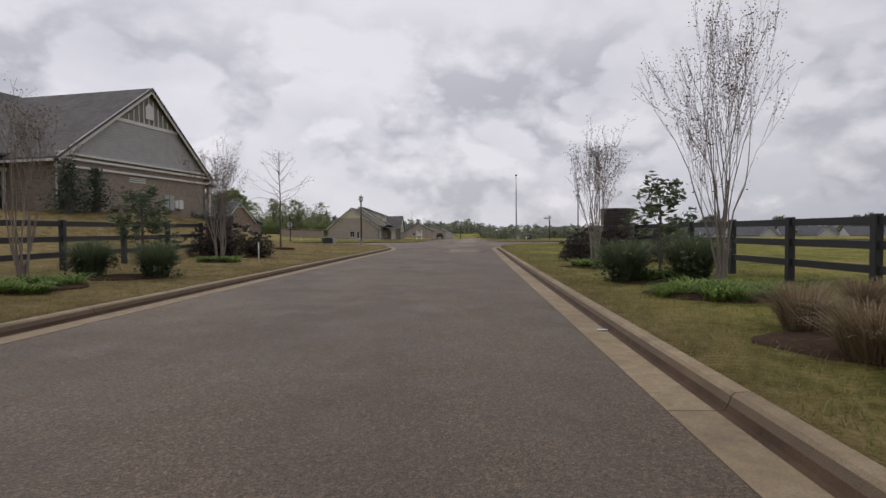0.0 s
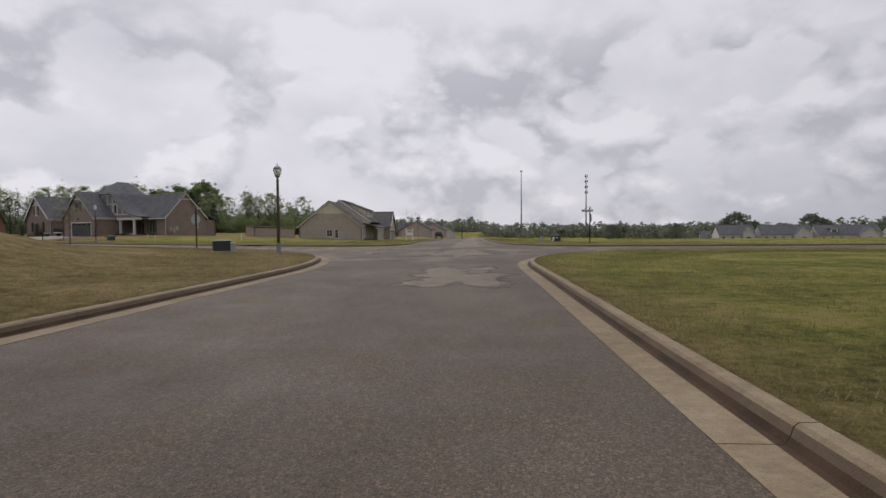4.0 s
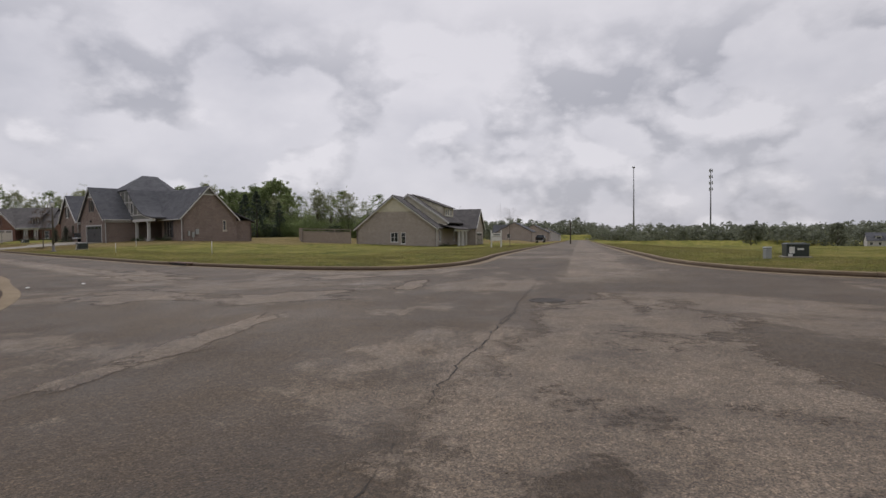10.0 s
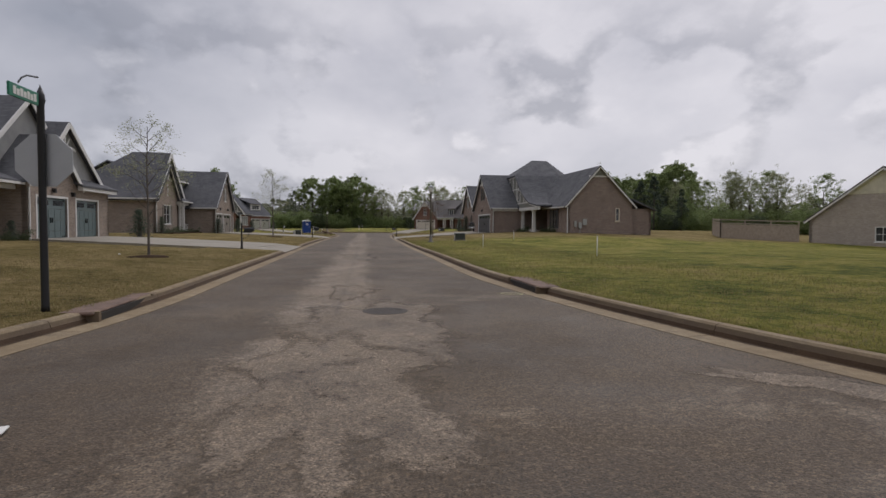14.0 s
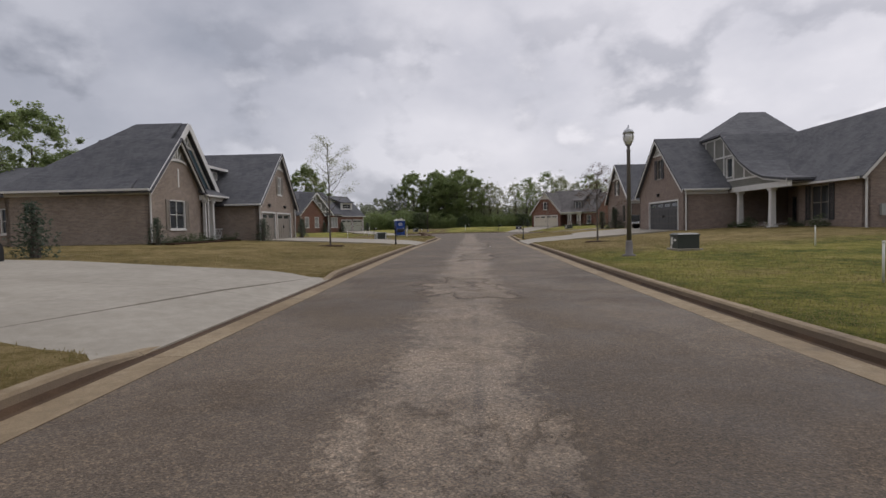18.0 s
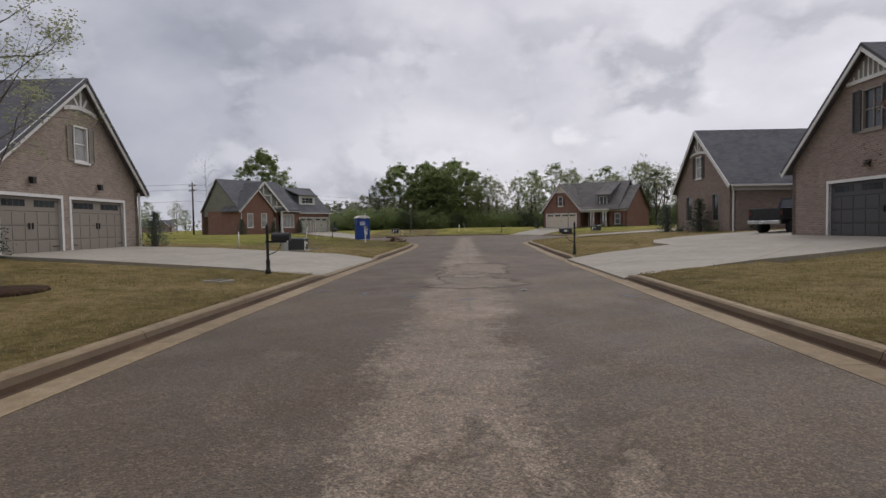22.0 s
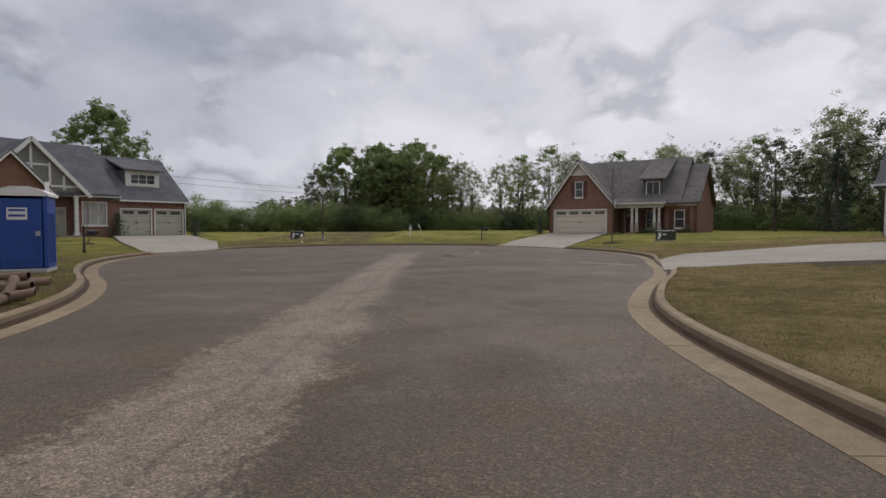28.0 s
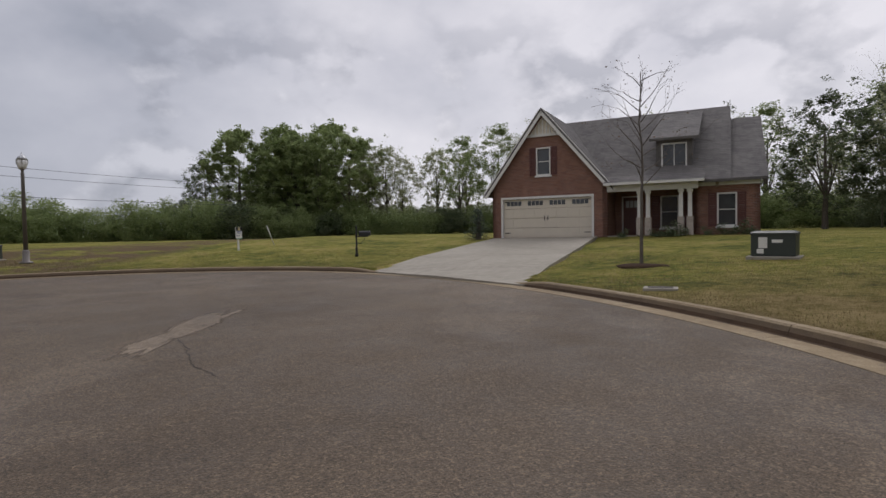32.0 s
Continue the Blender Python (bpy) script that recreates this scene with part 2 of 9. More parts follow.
    col = n.mix(n.math("MULTIPLY", n.math("MULTIPLY", joint, west), n.ramp(n.noise(0.8, 4.0, 0.6), [(0.4, 0.0), (0.6, 0.5)])), col, (0.06, 0.05, 0.042))
    stones = n.ramp(n.voro(105.0, None, "F1", "Color"), [(0.2, (0.52, 0.52, 0.52)), (0.8, (1.56, 1.53, 1.49))])
    chips = n.ramp(n.voro(46.0, None, "F1", "Color"), [(0.25, (0.66, 0.65, 0.64)), (0.6, (1.0, 1.0, 1.0)), (0.85, (1.6, 1.54, 1.46))])
    col = n.mix(0.85, col, n.mix(1.0, col, stones, "MULTIPLY"))
    col = n.mix(0.6, col, n.mix(1.0, col, chips, "MULTIPLY"))
    smear = n.ramp(n.noise(0.5, 6.0, 0.65, n.scaled(1.0, 0.35, 1.0)), [(0.36, (0.82, 0.81, 0.80)), (0.6, (1.12, 1.12, 1.12))])
    col = n.mix(1.0, col, smear, "MULTIPLY")
    n.color(col)
    n.rough(n.ramp(mid, [(0.3, 0.62), (0.7, 0.88)]))
    n.bump(n.math("ADD", grain, n.math("MULTIPLY", fine, 0.6)), 0.55, 0.012)
    if all_worn:
        att = n.t.nodes.new("ShaderNodeAttribute")
        att.attribute_name = "wear"
        ragged = n.math("ADD", n.math("ADD", att.outputs["Fac"], n.math("ADD", n.math("MULTIPLY", n.math("SUBTRACT", n.noise(1.5, 8.0, 0.72), 0.5), 1.7), n.math("MULTIPLY", n.math("SUBTRACT", n.noise(0.45, 3.0, 0.6), 0.5), 1.5))), n.math("MULTIPLY", crumb, 0.4))
        cover = n.math("MULTIPLY", n.math("SUBTRACT", ragged, 0.46), 2.6, clamp=True)
        mx, clear = n.t.nodes.new("ShaderNodeMixShader"), n.t.nodes.new("ShaderNodeBsdfTransparent")
        n.put(mx.inputs[0], cover)
        n.t.links.new(clear.outputs[0], mx.inputs[1])
        n.t.links.new(n.b.outputs[0], mx.inputs[2])
        n.t.links.new(mx.outputs[0], n.t.nodes["Material Output"].inputs["Surface"])
    return n.m


def ground_material():
    """Lawn: straw coloured, half dormant, with greener weedy lots by place."""
    n = Nodes("lawn", 0.95, 0, 0.08)
    x, y, z = n.xyz()
    a, b, c = n.noise(0.3, 5.0, 0.65), n.noise(2.2, 7.0, 0.75), n.noise(28.0, 4.0, 0.75)
    d = n.noise(9.0, 5.0, 0.7)
    k = n.math("ADD", n.math("ADD", n.math("MULTIPLY", a, 0.30), n.math("MULTIPLY", b, 0.34)), n.math("ADD", n.math("MULTIPLY", d, 0.2), n.math("MULTIPLY", c, 0.16)))
    k = n.math("ADD", n.math("MULTIPLY", n.math("SUBTRACT", k, 0.49), 1.55), 0.49)
    tan_ = n.ramp(k, [(0.36, (0.080, 0.068, 0.024)), (0.48, (0.195, 0.150, 0.056)), (0.60, (0.32, 0.245, 0.115))])
    green = n.ramp(k, [(0.37, (0.055, 0.066, 0.014)), (0.45, (0.125, 0.145, 0.030)), (0.52, (0.235, 0.225, 0.046)), (0.58, (0.305, 0.260, 0.075)), (0.66, (0.33, 0.25, 0.12))])
    jag = n.math("MULTIPLY", n.math("SUBTRACT", n.noise(0.25, 4.0, 0.6), 0.5), 10.0)
    s = n.math("ADD", n.math("ADD", n.math("MULTIPLY", x, -0.866), n.math("MULTIPLY", y, 0.5)), jag)
    r = n.math("ADD", n.math("ADD", n.math("MULTIPLY", x, 0.5), n.math("MULTIPLY", y, 0.866)), jag)
    # open lots: east of the first street, north of the second up to its first house, round the bulb's far side
    east = n.math("MULTIPLY", n.math("SUBTRACT", n.math("ADD", x, n.math("MULTIPLY", jag, 0.3)), n.math("ADD", 2.0, n.math("MULTIPLY", y, 0.05))), 0.5, clamp=True)
    lot1 = n.math("MULTIPLY", n.math("MULTIPLY", n.math("SUBTRACT", 84.0, s), 0.25, clamp=True), n.math("MULTIPLY", n.math("SUBTRACT", r, 48.0), 0.5, clamp=True))
    lot2 = n.math("MULTIPLY", n.math("MULTIPLY", n.math("SUBTRACT", s, 114.0), 0.5, clamp=True), n.math("MULTIPLY", n.math("SUBTRACT", 50.0, r), 0.5, clamp=True))
    lot3 = n.math("MULTIPLY", n.math("SUBTRACT", s, 147.0), 0.2, clamp=True)
    g = n.math("MAXIMUM", n.math("MAXIMUM", east, lot1), n.math("MAXIMUM", lot2, lot3))
    col = n.mix(n.math("MULTIPLY", g, 0.9), tan_, green)
    mud = n.math("MULTIPLY", n.ramp(n.noise(0.4, 7.0, 0.72), [(0.43, 0.0), (0.50, 1.0)]), n.math("MULTIPLY", lot2, n.math("MULTIPLY", n.math("SUBTRACT", 5.5, n.math("ABSOLUTE", n.math("SUBTRACT", n.math("SUBTRACT", r, jag), 42.5))), 0.6, clamp=True)))
    bare = n.ramp(n.noise(0.5, 7.0, 0.78), [(0.57, 0.0), (0.68, 0.8)])
    col = n.mix(n.math("MAXIMUM", n.math("MULTIPLY", mud, 0.92), n.math("MULTIPLY", bare, 0.6)), col, (0.135, 0.092, 0.058))
    n.color(col)
    n.bump(n.math("ADD", c, n.math("MULTIPLY", b, 0.9)), 1.0, 0.09)
    return n.m


def concrete_material(name, lo, hi, stain=0.5):
    n = Nodes(name, 0.85, 0, 0.3)
    a, b, f = n.noise(0.5, 6.0, 0.7), n.noise(4.0, 5.0, 0.65), n.noise(70.0, 3.0, 0.6)
    k = n.math("ADD", n.math("MULTIPLY", a, stain), n.math("MULTIPLY", b, 1 - stain))
    col = n.ramp(k, [(0.32, lo), (0.66, hi)])
    col = n.mix(n.math("MULTIPLY", n.random(), 0.25), col, tuple(c * 0.75 for c in lo))
    col = n.mix(n.ramp(f, [(0.4, 0.25), (0.6, 0.0)]), col, tuple(c * 0.7 for c in lo))
    n.color(col)
    n.bump(n.math("ADD", f, b), 0.35, 0.01)
    return n.m


def kerb_material():
    """Old cast kerb: tan silt in the pan, darker brown on the upright face, pale rubbed top."""
    n = Nodes("kerb_concrete", 0.85, 0, 0.3)
    a, b, f = n.noise(0.45, 6.0, 0.7), n.noise(5.0, 6.0, 0.7), n.noise(80.0, 3.0, 0.6)
    col = n.ramp(n.math("ADD", n.math("MULTIPLY", a, 0.6), n.math("MULTIPLY", b, 0.4)), [(0.34, (0.16, 0.112, 0.060)), (0.50, (0.27, 0.203, 0.118)), (0.64, (0.38, 0.305, 0.195))])
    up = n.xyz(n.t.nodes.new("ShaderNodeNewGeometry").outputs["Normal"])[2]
    # darker brown, unevenly, where the surface turns upright
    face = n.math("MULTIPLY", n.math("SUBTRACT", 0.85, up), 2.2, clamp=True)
    face_brown = n.math("MULTIPLY", face, n.ramp(n.noise(2.5, 6.0, 0.7), [(0.25, 0.35), (0.55, 0.9)]))
    col = n.mix(face_brown, col, (0.125, 0.090, 0.060))
    silt = n.ramp(n.noise(0.9, 7.0, 0.75), [(0.54, 0.0), (0.64, 0.7)])
    col = n.mix(silt, col, (0.12, 0.088, 0.058))
    col = n.mix(n.math("MULTIPLY", n.random(), 0.22), col, (0.13, 0.10, 0.07))
    col = n.mix(n.ramp(f, [(0.4, 0.3), (0.6, 0.0)]), col, (0.10, 0.08, 0.058))
    n.color(col)
    n.bump(n.math("ADD", f, b), 0.45, 0.012)
    return n.m


def brick_material(name, a, b, c, mortar):
    """Running bond brickwork at true size, on upright faces of any heading."""
    n = Nodes(name, 0.9, 0, 0.2)
    x, y, z = n.xyz(n.obj)
    nrm = n.t.nodes.new("ShaderNodeNewGeometry").outputs["Normal"]
    cmb = n.t.nodes.new("ShaderNodeCombineXYZ")
    n.put(cmb.inputs[0], n.math("ADD", x, y))
    n.put(cmb.inputs[1], z)
    br = n.t.nodes.new("ShaderNodeTexBrick")
    n.put(br.inputs["Vector"], cmb.outputs[0])
    for k, v in (("Scale", 1.0), ("Mortar Size", 0.006), ("Mortar Smooth", 0.15), ("Bias", 0.0), ("Brick Width", 0.215), ("Row Height", 0.076)):
        br.inputs[k].default_value = v
    br.inputs["Color1"].default_value, br.inputs["Color2"].default_value = (*a, 1), (*b, 1)
    br.inputs["Mortar"].default_value = (*mortar, 1)
    blot = n.noise(1.1, 5.0, 0.65, n.obj)
    each = n.voro(7.0, n.scaled(0.66, 0.66, 1.9, n.obj), "F1", "Color")
    col = n.mix(n.ramp(each, [(0.55, 0.0), (0.75, 0.6)]), br.outputs["Color"], c)
    col = n.mix(n.ramp(blot, [(0.35, 0.35), (0.65, 0.0)]), col, tuple(v * 0.6 for v in a))
    n.color(col)
    n.bump(n.math("SUBTRACT", n.math("MULTIPLY", n.noise(40.0, 3.0, 0.6, n.obj), 0.5), br.outputs["Fac"]), 0.5, 0.012)
    return n.m


def shingle_material(name, a, b, c):
    n = Nodes(name, 0.92, 0, 0.2)
    x, y, z = n.xyz(n.obj)
    cmb = n.t.nodes.new("ShaderNodeCombineXYZ")
    n.put(cmb.inputs[0], n.math("ADD", x, n.math("MULTIPLY", y, 1.0)))
    n.put(cmb.inputs[1], n.math("MULTIPLY", z, 1.35))
    br = n.t.nodes.new("ShaderNodeTexBrick")
    n.put(br.inputs["Vector"], cmb.outputs[0])
    for k, v in (("Scale", 1.0), ("Mortar Size", 0.012), ("Mortar Smooth", 0.3), ("Brick Width", 0.32), ("Row Height", 0.145)):
        br.inputs[k].default_value = v
    br.inputs["Color1"].default_value, br.inputs["Color2"].default_value, br.inputs["Mortar"].default_value = (*a, 1), (*b, 1), (*[v * 0.55 for v in a], 1)
    blot = n.noise(0.9, 6.0, 0.7, n.obj)
    col = n.mix(n.ramp(blot, [(0.4, 0.0), (0.65, 0.55)]), br.outputs["Color"], c)
    n.color(col)
    n.bump(n.math("SUBTRACT", n.math("MULTIPLY", n.noise(90.0, 2.0, 0.6, n.obj), 0.5), br.outputs["Fac"]), 0.6, 0.02)
    return n.m


def lap_material(name, col, step=0.15):
    n = Nodes(name, 0.7, 0, 0.3)
    x, y, z = n.xyz(n.obj)
    saw = n.math("FRACT", n.math("DIVIDE", z, step))
    blot = n.noise(1.4, 5.0, 0.6, n.obj)
    n.color(n.ramp(blot, [(0.3, tuple(v * 0.85 for v in col)), (0.7, tuple(min(1, v * 1.1) for v in col))]))
    n.bump(saw, 0.9, 0.03)
    return n.m


def bark_material(name, a, b):
    n = Nodes(name, 0.95, 0, 0.1)
    st = n.noise(9.0, 6.0, 0.7, n.scaled(2.5, 2.5, 0.5, n.obj))
    n.color(n.ramp(st, [(0.35, a), (0.65, b)]))
    n.bump(st, 0.8, 0.03)
    return n.m


def leaf_material(name, a, b, c, through=0.35):
    """Leaves with a little light coming through them."""
    n = Nodes(name, 0.65, 0, 0.3)
    k = n.math("ADD", n.math("MULTIPLY", n.island(), 0.5), n.math("ADD", n.math("MULTIPLY", n.noise(0.5, 4.0, 0.6), 0.35), n.math("MULTIPLY", n.random(), 0.15)))
    col = n.ramp(k, [(0.2, a), (0.5, b), (0.8, c)])
    n.color(col)
    tr = n.t.nodes.new("ShaderNodeBsdfTranslucent")
    n.put(tr.inputs["Color"], col)
    mx = n.t.nodes.new("ShaderNodeMixShader")
    mx.inputs[0].default_value = through
    n.t.links.new(n.b.outputs[0], mx.inputs[1])
    n.t.links.new(tr.outputs[0], mx.inputs[2])
    n.t.links.new(mx.outputs[0], n.t.nodes["Material Output"].inputs["Surface"])
    return n.m


def glass_material(name, tint, rough=0.06):
    n = Nodes(name, rough, 0, 0.7)
    n.color(n.ramp(n.noise(0.9, 4.0, 0.6, n.obj), [(0.35, tuple(v * 0.6 for v in tint)), (0.7, tint)]))
    n.bump(n.noise(1.5, 2.0, 0.5, n.obj), 0.05, 0.01)
    return n.m


ASPHALT, LAWN = asphalt_material(), ground_material()
WORN = asphalt_material("worn_asphalt", True)
KERB = kerb_material()
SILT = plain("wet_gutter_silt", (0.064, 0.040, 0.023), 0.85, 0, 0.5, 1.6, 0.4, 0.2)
SLAB = concrete_material("driveway_concrete", (0.245, 0.222, 0.178), (0.385, 0.352, 0.292), 0.6)
TAN_BRICK = brick_material("taupe_brick", (0.3105, 0.2497, 0.2025), (0.2228, 0.1755, 0.1458), (0.405, 0.3307, 0.2633), (0.4455, 0.405, 0.3645))
GREY_BRICK = brick_material("grey_brown_brick", (0.27, 0.2093, 0.1755), (0.2025, 0.1485, 0.1283), (0.351, 0.27, 0.2228), (0.3915, 0.351, 0.3105))
RED_BRICK = brick_material("red_brick", (0.245, 0.118, 0.084), (0.175, 0.088, 0.068), (0.30, 0.172, 0.125), (0.3175, 0.265, 0.2325))
PALE_BRICK = brick_material("pale_painted_brick", (0.448, 0.3864, 0.336), (0.3808, 0.3248, 0.28), (0.5152, 0.448, 0.392), (0.4704, 0.4256, 0.3808))
SHINGLE = shingle_material("charcoal_shingle", (0.1152, 0.1168, 0.1248), (0.08, 0.0816, 0.0896), (0.152, 0.152, 0.1568))
SHINGLE_W = shingle_material("weathered_shingle", (0.135, 0.1269, 0.1215), (0.0945, 0.0891, 0.0864), (0.1823, 0.1688, 0.1593))
SIDING = lap_material("grey_lap_siding", (0.36, 0.36, 0.35))
COURSE = plain("grey_shingle_course", (0.40, 0.40, 0.39), 0.75, 0, 0.16, 2.0, 0.25)
SAGE = lap_material("sage_siding", (0.24, 0.24, 0.215))
SLATE = lap_material("slate_blue_siding", (0.055, 0.098, 0.120), 0.18)
CREAM = lap_material("cream_siding", (0.70, 0.65, 0.53))
TRIM = plain("white_trim", (0.66, 0.65, 0.62), 0.55, 0, 0.08)
PAINT_TAUPE = plain("taupe_door_paint", (0.235, 0.205, 0.170), 0.5, 0, 0.06)
PAINT_TEAL = plain("grey_teal_door_paint", (0.125, 0.165, 0.165), 0.5, 0, 0.06)
PAINT_DARK = plain("dark_door_paint", (0.060, 0.058, 0.058), 0.5, 0, 0.08)
PAINT_CREAM = plain("cream_door_paint", (0.62, 0.56, 0.46), 0.5, 0, 0.05)
PAINT_SAGE = plain("sage_door_paint", (0.42, 0.42, 0.34), 0.5, 0, 0.05)
SHUTTER = plain("dark_shutter_paint", (0.045, 0.045, 0.047), 0.55, 0, 0.1)
SHUTTER_RED = plain("oxblood_shutter_paint", (0.10, 0.035, 0.030), 0.55, 0, 0.1)
WOODEN = plain("stained_wood", (0.22, 0.135, 0.075), 0.7, 0, 0.25, 6.0, 0.3)
GLASS = glass_material("window_glass", (0.055, 0.062, 0.068))
BLINDS = glass_material("window_with_blinds", (0.42, 0.42, 0.40), 0.25)
# dark tone with shade put into it, for porch ceilings, porch wall, vent slot
PORCHDARK = plain("porch_shade_tone", (0.16, 0.14, 0.12), 0.8, 0, 0.1)
BLACK = plain("black_powder_coat", (0.020, 0.020, 0.021), 0.45, 0.2, 0.15)
FENCEBLACK = plain("black_fence_paint", (0.026, 0.025, 0.025), 0.6, 0, 0.25, 4.0, 0.3)
FENCEWOOD = plain("weathered_fence_wood", (0.36, 0.30, 0.24), 0.85, 0, 0.25, 5.0, 0.4)
STONE = plain("dark_ledge_stone", (0.075, 0.064, 0.058), 0.9, 0, 0.4, 5.0, 0.6)
LAMPGREY = plain("grey_bronze_post", (0.150, 0.135, 0.122), 0.5, 0.3, 0.12)
LAMPGLASS = plain("frosted_lamp_glass", (0.72, 0.72, 0.70), 0.2, 0, 0.05)
UTILGREEN = plain("green_utility_box", (0.032, 0.040, 0.034), 0.5, 0, 0.15)
UTILGREY = plain("grey_utility_box", (0.36, 0.37, 0.35), 0.6, 0, 0.1)
WHITEP = plain("white_post_paint", (0.70, 0.69, 0.65), 0.6, 0, 0.12)
BLUEPLASTIC = plain("blue_plastic", (0.012, 0.055, 0.26), 0.45, 0, 0.15)
YELLOW = plain("hydrant_paint", (0.48, 0.40, 0.22), 0.5, 0, 0.2)
SIGNGREEN = plain("sign_green", (0.010, 0.17, 0.095), 0.45, 0, 0.08)
SIGNRED = plain("sign_red", (0.42, 0.02, 0.025), 0.45, 0, 0.08)
SIGNBACK = plain("sign_back_aluminium", (0.42, 0.43, 0.44), 0.45, 0.6, 0.08)
IRON = plain("cast_iron", (0.050, 0.040, 0.032), 0.8, 0.0, 0.35, 12.0, 0.4)
RUBBER = plain("tyre_rubber", (0.018, 0.018, 0.018), 0.85, 0, 0.15)
CARPAINT = plain("black_car_paint", (0.012, 0.012, 0.014), 0.25, 0.0, 0.1)
CHROME = plain("chrome", (0.55, 0.55, 0.56), 0.25, 1.0, 0.05)
TIMBER = plain("galvanised_pole", (0.26, 0.26, 0.26), 0.6, 0.4, 0.15)
POLEWOOD = bark_material("creosoted_pole", (0.075, 0.06, 0.05), (0.13, 0.105, 0.085))
MULCH = plain("bark_mulch", (0.050, 0.032, 0.021), 0.95, 0, 0.6, 14.0, 0.9, 0.05)
# near-black colour for the shade inside cracks and the drain opening
CRACK = plain("painted_gap_shade", (0.030, 0.026, 0.022), 0.95, 0, 0.2)
BARK = bark_material("grey_brown_bark", (0.085, 0.072, 0.060), (0.17, 0.15, 0.13))
BARK_PALE = bark_material("crape_myrtle_bark", (0.20, 0.165, 0.135), (0.33, 0.285, 0.24))
LEAF = leaf_material("spring_leaf", (0.155, 0.205, 0.078), (0.235, 0.295, 0.118), (0.315, 0.36, 0.165), 0.5)
LEAF_LIGHT = leaf_material("young_leaf", (0.24, 0.26, 0.14), (0.32, 0.34, 0.19), (0.4, 0.41, 0.25), 0.5)
LEAF_DARK = leaf_material("evergreen_leaf", (0.065, 0.09, 0.048), (0.105, 0.135, 0.070), (0.17, 0.19, 0.105), 0.4)
# distance haze is put into this colour: greyer and paler than the near leaves
LEAF_FAR = leaf_material("hazed_far_leaf", (0.15, 0.168, 0.118), (0.215, 0.232, 0.165), (0.28, 0.29, 0.21), 0.5)
LEAF_PINE = leaf_material("cedar_leaf", (0.055, 0.08, 0.056), (0.09, 0.118, 0.082), (0.13, 0.155, 0.11), 0.4)
LEAF_PLUM = leaf_material("plum_evergreen_leaf", (0.030, 0.024, 0.024), (0.055, 0.045, 0.038), (0.095, 0.075, 0.055), 0.25)
LEAF_RED = leaf_material("reddish_young_leaf", (0.080, 0.050, 0.030), (0.130, 0.085, 0.050), (0.17, 0.12, 0.075))
LILY = leaf_material("lily_leaf", (0.085, 0.150, 0.026), (0.150, 0.225, 0.044), (0.22, 0.29, 0.08))
STRAW = leaf_material("dry_grass_blade", (0.15, 0.105, 0.058), (0.25, 0.185, 0.105), (0.35, 0.27, 0.17))
BLADE = leaf_material("lawn_blade", (0.13, 0.135, 0.036), (0.2, 0.19, 0.06), (0.3, 0.25, 0.11), 0.45)
BLADE_TAN = leaf_material("dormant_lawn_blade", (0.16, 0.125, 0.05), (0.25, 0.195, 0.085), (0.35, 0.28, 0.14), 0.45)
LILAC = plain("clay_pipe", (0.17, 0.115, 0.08), 0.85, 0, 0.3)
WATERM = Nodes("puddle_water", 0.05, 0, 0.6).color((0.09, 0.075, 0.055)).m

